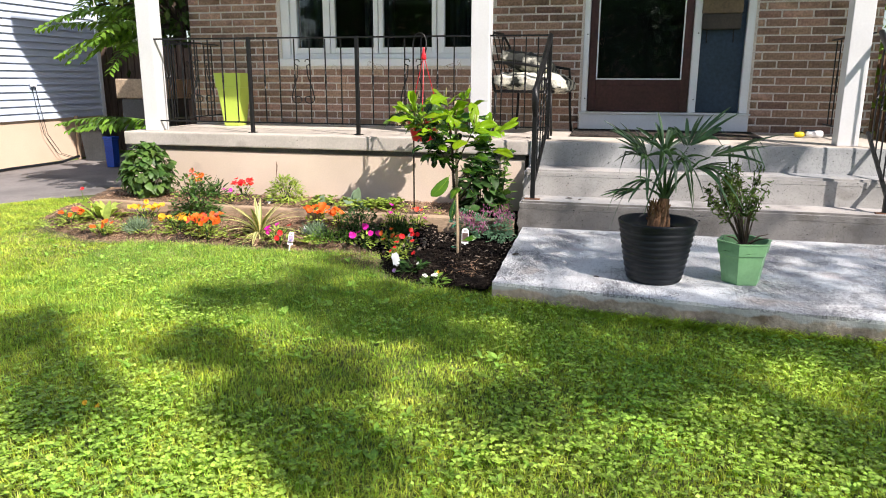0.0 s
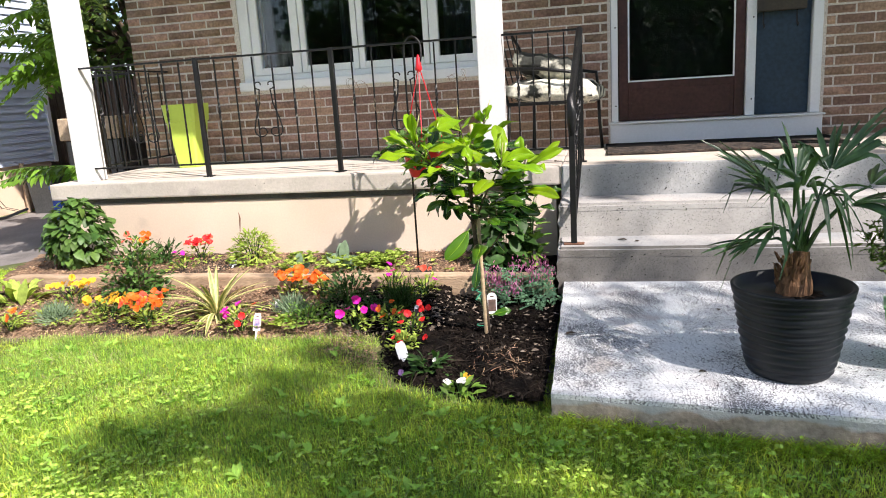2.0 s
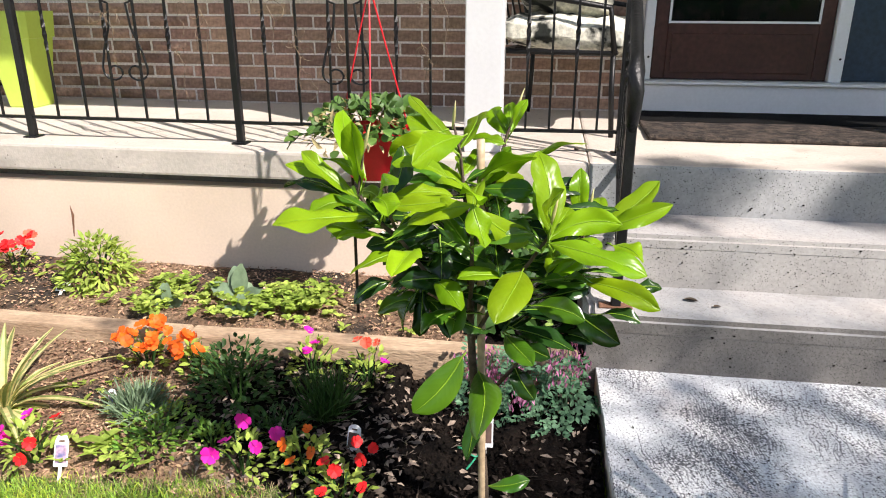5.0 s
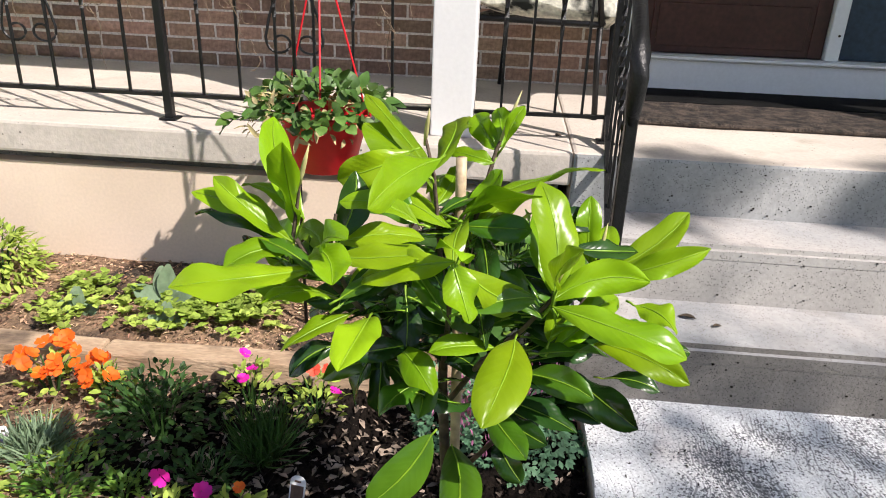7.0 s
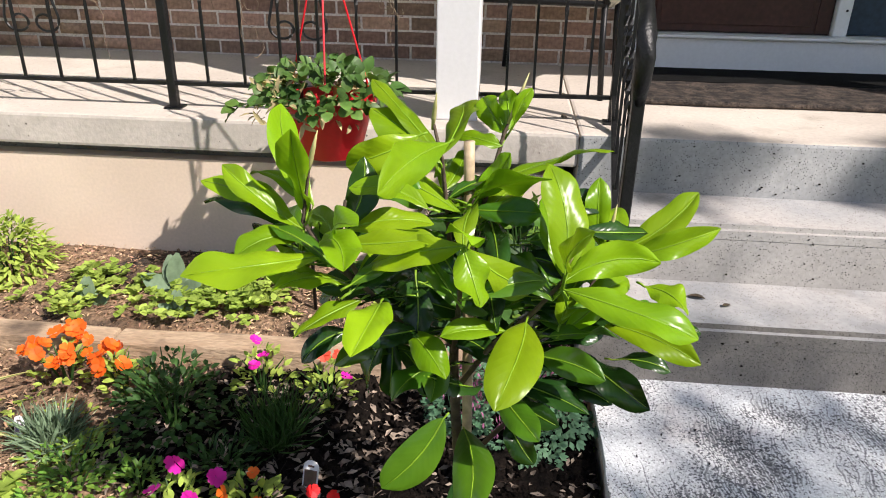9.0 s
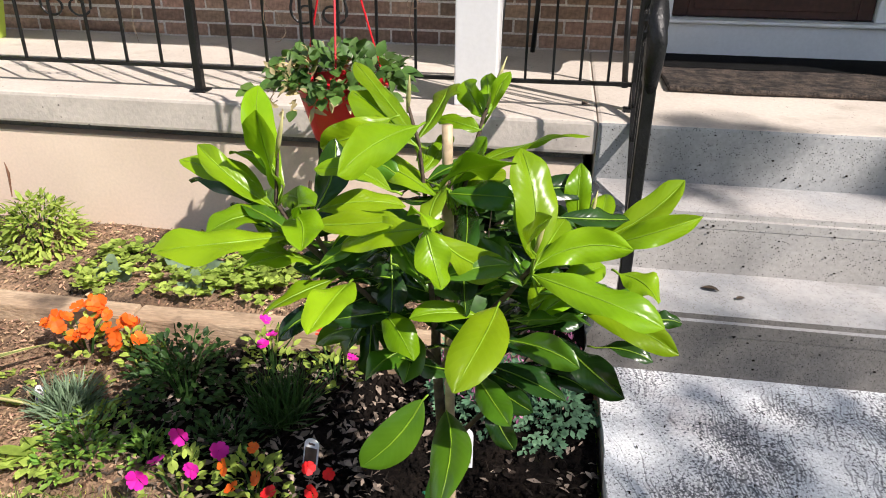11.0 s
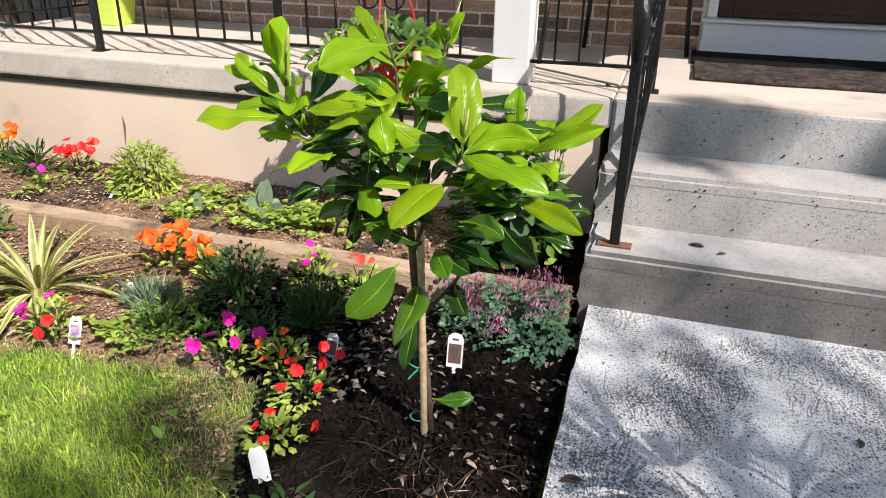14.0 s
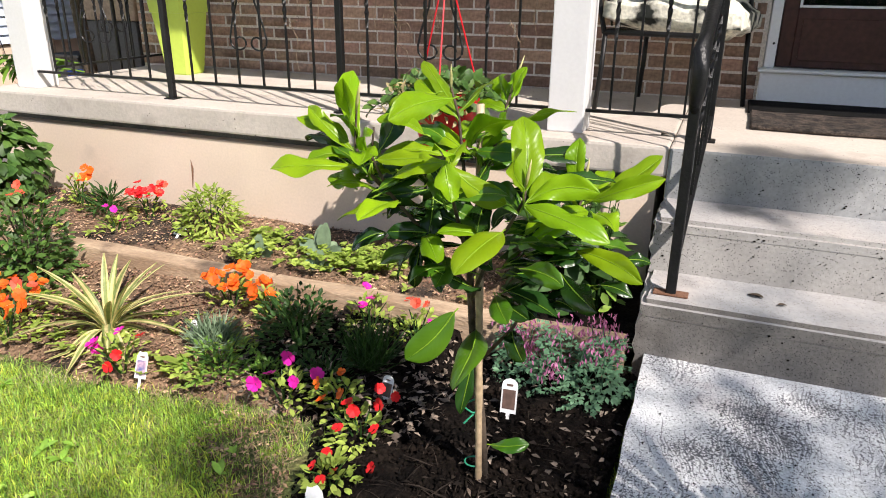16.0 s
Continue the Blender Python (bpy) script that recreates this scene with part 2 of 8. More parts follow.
M["leaf_fern"] = mat("leaf_fern", (0.065, 0.16, 0.085), (0.14, 0.27, 0.15), 6, 0.6, 0.05, 40, trans=0.15, island=0.3)
M["leaf_dry"] = mat("leaf_dry", (0.33, 0.27, 0.13), (0.5, 0.42, 0.22), 6, 0.6, 0.05, 40, trans=0.2, island=0.3)
M["tree"] = mat("tree_leaf", (0.10, 0.21, 0.02), (0.20, 0.34, 0.04), 2, 0.5, 0, 20, trans=0.3, island=0.35)
M["yucca"] = mat("yucca_green", (0.17, 0.22, 0.06), (0.25, 0.30, 0.09), 6, 0.5, 0.05, 40, trans=0.15, rnd=0.2)
M["yucca_edge"] = mat("yucca_cream", (0.50, 0.42, 0.17), (0.64, 0.56, 0.26), 6, 0.5, 0.05, 40, trans=0.15, rnd=0.15)
for key, a, b in (("orange", (0.74, 0.10, 0.006), (0.86, 0.19, 0.012)), ("red", (0.75, 0.01, 0.015), (0.88, 0.03, 0.03)),
                  ("magenta", (0.72, 0.01, 0.36), (0.85, 0.03, 0.50)), ("yellow", (0.86, 0.42, 0.02), (0.92, 0.55, 0.04)),
                  ("pink", (0.36, 0.10, 0.24), (0.58, 0.24, 0.42)), ("white_petal", (0.82, 0.80, 0.76), (0.9, 0.88, 0.86)),
                  ("coral", (0.85, 0.09, 0.05), (0.92, 0.14, 0.08)), ("purple", (0.2, 0.1, 0.3), (0.3, 0.18, 0.42))):
    M[key] = mat("petal_" + key, a, b, 12, 0.6, 0.03, 60, trans=0.25, rnd=0.14, grain=0.06)
M["red_plastic"] = mat("red_plastic", (0.60, 0.01, 0.02), (0.68, 0.02, 0.03), 4, 0.4, 0.03, 50, grain=0.05)
M["tag_white"] = mat("tag_white", (0.78, 0.79, 0.80), (0.84, 0.84, 0.84), 6, 0.4, 0, 50, grain=0.04)
M["tag_dark"] = mat("tag_dark", (0.09, 0.06, 0.05), (0.16, 0.10, 0.08), 30, 0.4, 0, 50)
M["tag_print"] = mat("tag_print", (0.10, 0.12, 0.30), (0.55, 0.36, 0.42), 45, 0.4, 0, 90)
M["siding"] = mat("siding", (0.54, 0.62, 0.75), (0.60, 0.68, 0.80), 1.0, 0.5, 0.03, 40, grain=0.03)
M["beige"] = mat("beige_base", (0.62, 0.47, 0.35), (0.68, 0.53, 0.40), 1.5, 0.9, 0.15, 60, grain=0.06)
M["asphalt"] = mat("drive_concrete", (0.17, 0.155, 0.15), (0.24, 0.22, 0.21), 1.6, 0.95, 0.4, 90, grain=0.2, stain=((0.12, 0.11, 0.105), 1.3, 0.55))
M["grey_bin"] = mat("grey_bin", (0.045, 0.05, 0.052), (0.06, 0.065, 0.068), 3, 0.5, 0.04, 50)
M["blue_bin"] = mat("blue_bin", (0.01, 0.07, 0.42), (0.015, 0.09, 0.5), 3, 0.45, 0.04, 50)
M["wood"] = mat("fence_wood", (0.09, 0.06, 0.045), (0.16, 0.11, 0.08), 4, 0.9, 0.4, 30, stretch=(6, 6, 0.5))
M["tan"] = mat("tan_board", (0.34, 0.25, 0.17), (0.42, 0.32, 0.22), 3, 0.8, 0.1, 40)
M["cushion"] = mat("cushion_pale", (0.62, 0.60, 0.50), (0.74, 0.72, 0.62), 9, 0.9, 0.3, 60, stain=((0.015, 0.018, 0.015), 9, 0.49))
M["cushion_dark"] = mat("cushion_dark", (0.02, 0.022, 0.02), (0.05, 0.052, 0.045), 9, 0.9, 0.3, 60, stain=((0.62, 0.6, 0.5), 7, 0.51))
M["mailbox"] = mat("mailbox", (0.035, 0.028, 0.022), (0.06, 0.048, 0.036), 5, 0.55, 0.1, 60)
M["brass"] = mat("mail_lid", (0.12, 0.085, 0.045), (0.17, 0.12, 0.07), 5, 0.5, 0.1, 60)
M["shingle"] = mat("shingle", (0.06, 0.055, 0.05), (0.1, 0.09, 0.085), 5, 0.95, 0.4, 60)
M["yellow_plastic"] = mat("yellow_plastic", (0.75, 0.55, 0.02), (0.8, 0.6, 0.04), 4, 0.4, 0, 50)
M["dry_vine"] = mat("dry_vine", (0.12, 0.085, 0.055), (0.24, 0.175, 0.115), 14, 0.85, 0.2, 60)
M["twine"] = mat("green_twine", (0.02, 0.25, 0.14), (0.03, 0.32, 0.18), 20, 0.8, 0, 60)


def slab_material():
    """Pale broom-finished concrete: long wavy raked lines, pits, and worn, tinted patches."""
    m = mat("broomed_concrete", (0.66, 0.70, 0.725), (0.83, 0.825, 0.815), 2.4, 0.9, 0.0, 140, grain=0.22, stain=((0.40, 0.345, 0.30), 3.6, 0.60))
    n, l = m.node_tree.nodes, m.node_tree.links
    b = n["Principled BSDF"]

    def node(kind, **settings):
        made = n.new("ShaderNode" + kind)
        for key, value in settings.items():
            made.inputs[key.replace("_", " ")].default_value = value
        return made

    def math_node(op, first, second, third=None):
        made = n.new("ShaderNodeMath")
        made.operation = op
        for k, value in enumerate((first, second, third)):
            if value is None:
                continue
            if isinstance(value, (int, float)):
                made.inputs[k].default_value = value
            else:
                l.new(value, made.inputs[k])
        return made.outputs[0]

    def ranged(value, lo, hi, to_lo=0.0, to_hi=1.0):
        made = node("MapRange", From_Min=lo, From_Max=hi, To_Min=to_lo, To_Max=to_hi)
        l.new(value, made.inputs["Value"])
        return made.outputs[0]

    def over(factor, colour):
        mx = n.new("ShaderNodeMix")
        mx.data_type = "RGBA"
        l.new(factor, mx.inputs["Factor"])
        l.new(b.inputs["Base Color"].links[0].from_socket, mx.inputs[6])
        mx.inputs[7].default_value = (*colour, 1)
        l.new(mx.outputs[2], b.inputs["Base Color"])

    tc = n.new("ShaderNodeTexCoord")
    place = tc.outputs["Object"]
    # the broom wandered: a slow swing and a short shake across its way
    slow, quick = node("TexNoise", Scale=2.1, Detail=1.0), node("TexNoise", Scale=9.0, Detail=1.0)
    for t in (slow, quick):
        l.new(place, t.inputs["Vector"])
    sep = n.new("ShaderNodeSeparateXYZ")
    l.new(place, sep.inputs[0])
    across = math_node("MULTIPLY_ADD", slow.outputs["Fac"], 0.34, sep.outputs["X"])
    across = math_node("MULTIPLY_ADD", quick.outputs["Fac"], 0.075, across)
    across = math_node("MULTIPLY_ADD", sep.outputs["Y"], 0.12, across)
    lines = math_node("SINE", math_node("MULTIPLY", across, 680.0), 0.0)
    # each line fades in and out along its length
    comb = n.new("ShaderNodeCombineXYZ")
    l.new(math_node("MULTIPLY", across, 150.0), comb.inputs[0])
    l.new(math_node("MULTIPLY", sep.outputs["Y"], 7.0), comb.inputs[1])
    streak = node("TexNoise", Scale=1.0, Detail=3.0)
    l.new(comb.outputs[0], streak.inputs["Vector"])
    rake = math_node("MULTIPLY_ADD", lines, 0.10, streak.outputs["Fac"])
    bp = node("Bump", Strength=0.45, Distance=0.004)
    l.new(rake, bp.inputs["Height"])
    l.new(bp.outputs[0], b.inputs["Normal"])
    # dirt lies in the grooves, more in some patches
    dirt = node("TexNoise", Scale=3.4, Detail=6.0)
    l.new(place, dirt.inputs["Vector"])
    patch = ranged(dirt.outputs["Fac"], 0.40, 0.62, -0.08, 0.13)
    low = math_node("SUBTRACT", rake, patch)
    over(ranged(low, 0.42, 0.30, 0.0, 0.66), (0.14, 0.14, 0.15))
    # pale lime bloom and pinkish wear
    bloom_n = node("TexNoise", Scale=5.5, Detail=7.0)
    l.new(place, bloom_n.inputs["Vector"])
    over(ranged(bloom_n.outputs["Fac"], 0.56, 0.68, 0.0, 0.45), (0.78, 0.76, 0.75))
    pink = node("TexNoise", Scale=4.1, Detail=5.0)
    shift = n.new("ShaderNodeVectorMath")
    shift.operation = "ADD"
    shift.inputs[1].default_value = (7.3, 2.1, 4.4)
    l.new(place, shift.inputs[0])
    l.new(shift.outputs[0], pink.inputs["Vector"])
    over(ranged(pink.outputs["Fac"], 0.60, 0.72, 0.0, 0.5), (0.50, 0.40, 0.37))
    # dark specks where grit has come out
    sp = node("TexNoise", Scale=170.0, Detail=4.0)
    l.new(place, sp.inputs["Vector"])
    over(ranged(math_node("MULTIPLY_ADD", patch, 0.6, sp.outputs["Fac"]), 0.54, 0.62), (0.13, 0.13, 0.14))
    return m


M["slab"] = slab_material()


def pocked(m, scale, lo, colour):
    """Small round hollows left by grit and air, in some spots thicker than in others."""
    n, l = m.node_tree.nodes, m.node_tree.links
    tc, cell, spot, less, mr, mx = (n.new("ShaderNode" + k) for k in ("TexCoord", "TexVoronoi", "TexNoise", "Math", "MapRange", "Mix"))
    cell.inputs["Scale"].default_value = scale
    l.new(tc.outputs["Object"], cell.inputs["Vector"])
    spot.inputs["Scale"].default_value, spot.inputs["Detail"].default_value = scale * 0.11, 4.0
    l.new(tc.outputs["Object"], spot.inputs["Vector"])
    # a cell's own chance says whether it holds a hollow, and how wide
    chance = n.new("ShaderNodeSeparateColor")
    l.new(cell.outputs["Color"], chance.inputs[0])
    less.operation = "MULTIPLY_ADD"
    less.inputs[1].default_value = 0.9
    l.new(spot.outputs["Fac"], less.inputs[0])
    l.new(chance.outputs[0], less.inputs[2])
    size = n.new("ShaderNodeMapRange")
    size.inputs["From Min"].default_value, size.inputs["From Max"].default_value = lo, lo + 0.35
    size.inputs["To Max"].default_value = 0.42
    l.new(less.outputs[0], size.inputs["Value"])
    gap = n.new("ShaderNodeMath")
    gap.operation = "SUBTRACT"
    l.new(size.outputs[0], gap.inputs[0])
    l.new(cell.outputs["Distance"], gap.inputs[1])
    mr.inputs["From Min"].default_value, mr.inputs["From Max"].default_value = 0.0, 0.07
    l.new(gap.outputs[0], mr.inputs["Value"])
    mx.data_type = "RGBA"
    l.new(mr.outputs[0], mx.inputs["Factor"])
    l.new(n["Principled BSDF"].inputs["Base Color"].links[0].from_socket, mx.inputs[6])
    mx.inputs[7].default_value = (*colour, 1)
    l.new(mx.outputs[2], n["Principled BSDF"].inputs["Base Color"])
    return m


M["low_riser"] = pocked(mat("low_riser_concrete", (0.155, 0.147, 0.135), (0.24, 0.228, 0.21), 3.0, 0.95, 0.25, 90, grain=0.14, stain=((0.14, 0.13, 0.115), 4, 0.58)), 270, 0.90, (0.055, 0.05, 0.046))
pocked(M["concrete"], 220, 1.0, (0.18, 0.16, 0.145))
pocked(M["porch_floor"], 110, 1.25, (0.20, 0.17, 0.14))
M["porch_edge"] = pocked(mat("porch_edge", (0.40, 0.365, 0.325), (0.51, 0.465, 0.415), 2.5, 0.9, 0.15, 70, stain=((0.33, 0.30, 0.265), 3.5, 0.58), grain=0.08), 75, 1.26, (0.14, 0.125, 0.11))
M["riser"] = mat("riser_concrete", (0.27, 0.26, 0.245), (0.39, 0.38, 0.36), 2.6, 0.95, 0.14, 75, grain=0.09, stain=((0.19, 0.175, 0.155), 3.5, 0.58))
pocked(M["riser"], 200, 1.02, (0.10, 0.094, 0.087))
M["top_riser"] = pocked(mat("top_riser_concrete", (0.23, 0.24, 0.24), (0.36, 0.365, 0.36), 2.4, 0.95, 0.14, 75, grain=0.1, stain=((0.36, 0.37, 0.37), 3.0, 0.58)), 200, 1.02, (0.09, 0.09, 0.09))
M["slab_side"] = mat("raw_concrete", (0.34, 0.275, 0.215), (0.50, 0.42, 0.34), 5, 0.95, 0.7, 45, grain=0.22, stain=((0.20, 0.155, 0.11), 7, 0.58))


def cement_skin(m):
    """A thin pale coat of cement that has run a hand's width down the raw side."""
    n, l = m.node_tree.nodes, m.node_tree.links
    tc, sep, nz, ma, mr, mx = (n.new(k) for k in ("ShaderNodeTexCoord", "ShaderNodeSeparateXYZ", "ShaderNodeTexNoise", "ShaderNodeMath", "ShaderNodeMapRange", "ShaderNodeMix"))
    l.new(tc.outputs["Object"], sep.inputs[0])
    l.new(tc.outputs["Object"], nz.inputs["Vector"])
    nz.inputs["Scale"].default_value, nz.inputs["Detail"].default_value = 9.0, 5.0
    ma.operation = "MULTIPLY_ADD"
    ma.inputs[1].default_value = 0.09
    l.new(nz.outputs["Fac"], ma.inputs[0])
    l.new(sep.outputs["Z"], ma.inputs[2])
    mr.inputs["From Min"].default_value, mr.inputs["From Max"].default_value = 0.122, 0.136
    mr.inputs["To Max"].default_value = 0.85
    l.new(ma.outputs[0], mr.inputs["Value"])
    mx.data_type = "RGBA"
    l.new(mr.outputs[0], mx.inputs["Factor"])
    l.new(n["Principled BSDF"].inputs["Base Color"].links[0].from_socket, mx.inputs[6])
    mx.inputs[7].default_value = (0.52, 0.54, 0.54, 1)
    l.new(mx.outputs[2], n["Principled BSDF"].inputs["Base Color"])


cement_skin(M["slab_side"])


# ---------------------------------------------------------------- mesh helpers
def part(name, bm, material, parent=None, label="", smooth=False):
    me = bpy.data.meshes.new(name)
    bm.normal_update()
    bm.to_mesh(me)
    bm.free()
    for mm in material if isinstance(material, (list, tuple)) else (material,):
        me.materials.append(mm)
    if smooth:
        me.polygons.foreach_set("use_smooth", [True] * len(me.polygons))
    ob = new(name, me)
    ob.parent = parent
    if label:
        ob["label"] = label
    return ob


def np_part(name, verts, faces, material, parent=None, label="", smooth=False, indices=None):
    """A mesh object from arrays: faces has three or four corners in every row."""
    verts, faces = np.asarray(verts, dtype=np.float32), np.asarray(faces, dtype=np.int32)
    k = faces.shape[1]
    me = bpy.data.meshes.new(name)
    me.vertices.add(len(verts))
    me.vertices.foreach_set("co", verts.ravel())
    me.loops.add(faces.size)
    me.loops.foreach_set("vertex_index", faces.ravel())
    me.polygons.add(len(faces))
    me.polygons.foreach_set("loop_start", np.arange(0, faces.size, k, dtype=np.int32))
    me.polygons.foreach_set("loop_total", np.full(len(faces), k, dtype=np.int32))
    for mm in material if isinstance(material, (list, tuple)) else (material,):
        me.materials.append(mm)
    if indices is not None:
        me.polygons.foreach_set("material_index", np.asarray(indices, dtype=np.int32))
    if smooth:
        me.polygons.foreach_set("use_smooth", np.ones(len(faces), dtype=bool))
    me.update()
    me.validate()
    ob = new(name, me)
    ob.parent = parent
    if label:
        ob["label"] = label
    return ob


def share(ob, m, parent=None, name=None):
    """Another object on the same mesh, at the pose m."""
    o = new(name or ob.name.split(".")[0], ob.data)
    o.parent = parent
    o.matrix_basis = m
    return o


def thing(name, label, category, loc=(0, 0, 0), group=""):
    e = new(name)
    e.location = loc
    e.empty_display_size = 0.05
    return tagged(e, label, category, group)


def box(bm, x0, x1, y0, y1, z0, z1, bevel=0.0, seg=1):
    r = bmesh.ops.create_cube(bm, size=1.0)
    for v in r["verts"]:
        v.co = Vector((x0 + (v.co.x + 0.5) * (x1 - x0), y0 + (v.co.y + 0.5) * (y1 - y0), z0 + (v.co.z + 0.5) * (z1 - z0)))
    if bevel:
        edges = list({e for v in r["verts"] for e in v.link_edges})
        bmesh.ops.bevel(bm, geom=edges, offset=bevel, segments=seg, affect="EDGES", profile=0.6)
    return bm


def boxed(*a, **k):
    return box(bmesh.new(), *a, **k)


def tube(bm, pts, radius, sides=8, cap=True, twist=0.0):
    """A round bar along points, with one radius or a radius for each point."""
    pts = [Vector(p) for p in pts]
    radii = radius if isinstance(radius, (list, tuple)) else [radius] * len(pts)
    rings = []
    up = Vector((0.13, 0.21, 1)).normalized()
    for i, p in enumerate(pts):
        d = (pts[min(i + 1, len(pts) - 1)] - pts[max(i - 1, 0)]).normalized()
        if abs(d.dot(up)) > 0.93:
            side = Vector((1, 0, 0))
        else:
            side = up
        u = d.cross(side).normalized()
        w = d.cross(u).normalized()
        rings.append([bm.verts.new(p + radii[i] * (math.cos(a) * u + math.sin(a) * w))
                      for a in (twist * i + math.tau * k / sides for k in range(sides))])
    for a, b in zip(rings, rings[1:]):
        for k in range(sides):
            bm.faces.new((a[k], a[(k + 1) % sides], b[(k + 1) % sides], b[k]))
    if cap:
        bm.faces.new(list(reversed(rings[0])))
        bm.faces.new(rings[-1])
    return bm


def tubed(*a, **k):
    return tube(bmesh.new(), *a, **k)


def lathe(profile, sides=40, squash=None):
    """A turned body from (radius, height) pairs; squash(angle) scales the radius."""
    bm = bmesh.new()
    rings = []
    for r, z in profile:
        rings.append([bm.verts.new(((r * (squash(a) if squash else 1)) * math.cos(a), (r * (squash(a) if squash else 1)) * math.sin(a), z))
                      for a in (math.tau * k / sides for k in range(sides))])
    for a, b in zip(rings, rings[1:]):
        for k in range(sides):
            bm.faces.new((a[k], a[(k + 1) % sides], b[(k + 1) % sides], b[k]))
    bm.faces.new(list(reversed(rings[0])))
    bm.faces.new(rings[-1])
    return bm


def inside(px, py, poly):
    """Which of the points lie in the polygon."""
    px, py = np.asarray(px), np.asarray(py)
    hit = np.zeros(px.shape, bool)
    for (x0, y0), (x1, y1) in zip(poly, poly[1:] + poly[:1]):
        cross = ((y0 > py) != (y1 > py)) & (px < (x1 - x0) * (py - y0) / (y1 - y0 + 1e-12) + x0)
        hit ^= cross
    return hit


rng = np.random.default_rng(7)


def unit(v):
    return v / np.maximum(np.linalg.norm(v, axis=-1, keepdims=True), 1e-9)


def leaves(base, axis, normal, length, width, droop=0.25, fold=0.25, steps=3, tip=0.0):
    """Arrays of quads for many pointed leaves: base points, axes and normals are rows of three."""
    n = len(base)
    axis = unit(axis)
    side = unit(np.cross(axis, normal))
    nor = np.cross(side, axis)
    length, width = np.broadcast_to(length, (n,))[:, None], np.broadcast_to(width, (n,))[:, None]
    rows = []
    for i in range(steps + 1):
        s = i / steps
        half = width * 0.5 * (math.sin(math.pi * min(max(s * 0.94 + 0.03, 0), 1)) ** 0.75)
        mid = base + axis * length * s - nor * length * droop * s * s
        lift = nor * half * fold
        rows += [mid - side * half + lift, mid, mid + side * half + lift]
    verts = np.stack(rows, 1).reshape(-1, 3)
    per = 3 * (steps + 1)
    f = []
    for i in range(steps):
        for k in (0, 1):
            a = 3 * i + k
            f.append((a, a + 1, a + 4, a + 3))
    faces = (np.array(f)[None] + (np.arange(n) * per)[:, None, None]).reshape(-1, 4)
    return verts, faces


def join(*pairs):
    vs, fs, at = [], [], 0
    for v, f in pairs:
        vs.append(v)
        fs.append(f + at)
        at += len(v)
    return np.concatenate(vs), np.concatenate(fs)


def dome(n, centre, r, h, inner=0.35, flat=1.0):
    """Points and outward directions in a bushy dome that stands on centre."""
    d = rng.normal(size=(n, 3))
    d[:, 2] = np.abs(d[:, 2]) * flat
    d = unit(d)
    k = rng.uniform(inner, 1.0, (n, 1)) ** 0.6
    p = np.array(centre) + d * k * np.array([r, r, h])
    return p, d


# ---------------------------------------------------------------- ground
BED = [(-3.55, 6.5), (-3.95, 6.1), (-3.92, 5.7), (-3.6, 5.3), (-3.1, 5.1), (-2.4, 5.13), (-1.7, 5.15), (-1.1, 5.24), (-0.88, 5.22),
       (-0.80, 5.0), (-0.73, 4.78), (-0.60, 4.62), (-0.35, 4.52), (0.0, 4.47), (0.0, 6.5)]
DRIVE = [(-9.0, -12.0), (-6.6, -12.0), (-6.3, 3.0), (-5.3, 5.8), (-4.41, 6.98), (-3.74, 7.0), (-3.74, 14.0), (-7.0, 14.0), (-7.0, 5.0), (-9.0, 3.0)]


def ground_z(x, y):
    x, y = np.asarray(x, float), np.asarray(y, float)
    z = 0.012 * np.sin(1.7 * x + 0.6) * np.sin(1.3 * y) + 0.006 * np.sin(4.1 * x + 2.0 * y)
    z += np.clip((y - 2.5) / 2.0, 0, 1) * 0.02 - np.clip((x - 0.2) / 2.0, 0, 1) * 0.035
    return np.where((np.abs(x) < 30) & (np.abs(y) < 30), z, 0)


def build_ground():
    xs = np.concatenate([[-900, -200, -60], np.arange(-12, 8.01, 0.1), [60, 200, 900]])
    ys = np.concatenate([[-900, -200, -60], np.arange(-6, 14.01, 0.1), [60, 200, 900]])
    X, Y = np.meshgrid(xs, ys, indexing="ij")
    Z = ground_z(X, Y) - 0.006
    Z[inside(X, Y, DRIVE)] -= 0.05
    nx, ny = X.shape
    i = np.arange(nx * ny).reshape(nx, ny)
    f = np.stack([i[:-1, :-1], i[1:, :-1], i[1:, 1:], i[:-1, 1:]], -1).reshape(-1, 4)
    # bare soil under the blades near the house, closed turf beyond
    cx, cy = ((a[:-1, :-1] + a[1:, 1:]).ravel() / 2 for a in (X, Y))
    near = (cy > 2.2) & (cx > np.maximum(-5.6, -3.3 - 1.4 * (cy - 2))) & (cx < np.minimum(3.2, 0.62 + 0.75 * (cy - 0.85)))
    tagged(np_part("ground", np.stack([X, Y, Z], -1).reshape(-1, 3), f, [M["lawn"], M["turf"]], smooth=True, indices=np.where(near, 0, 1)), "green lawn and the soil under its grass", "ground", kind="structure")


build_ground()


def flat_poly(name, poly, z0, z1, material, bevel=0.0):
    bm = bmesh.new()
    low = [bm.verts.new((x, y, z0)) for x, y in poly]
    face = bm.faces.new(low)
    top = bmesh.ops.extrude_face_region(bm, geom=[face])
    verts = [v for v in top["geom"] if isinstance(v, bmesh.types.BMVert)]
    for v in verts:
        v.co.z = z1
    bmesh.ops.recalc_face_normals(bm, faces=bm.faces)
    if bevel:
        edges = [e for e in bm.edges if all(v.co.z > (z0 + z1) / 2 for v in e.verts)]
        bmesh.ops.bevel(bm, geom=edges, offset=bevel, segments=2, affect="EDGES", profile=0.6)
    return bm


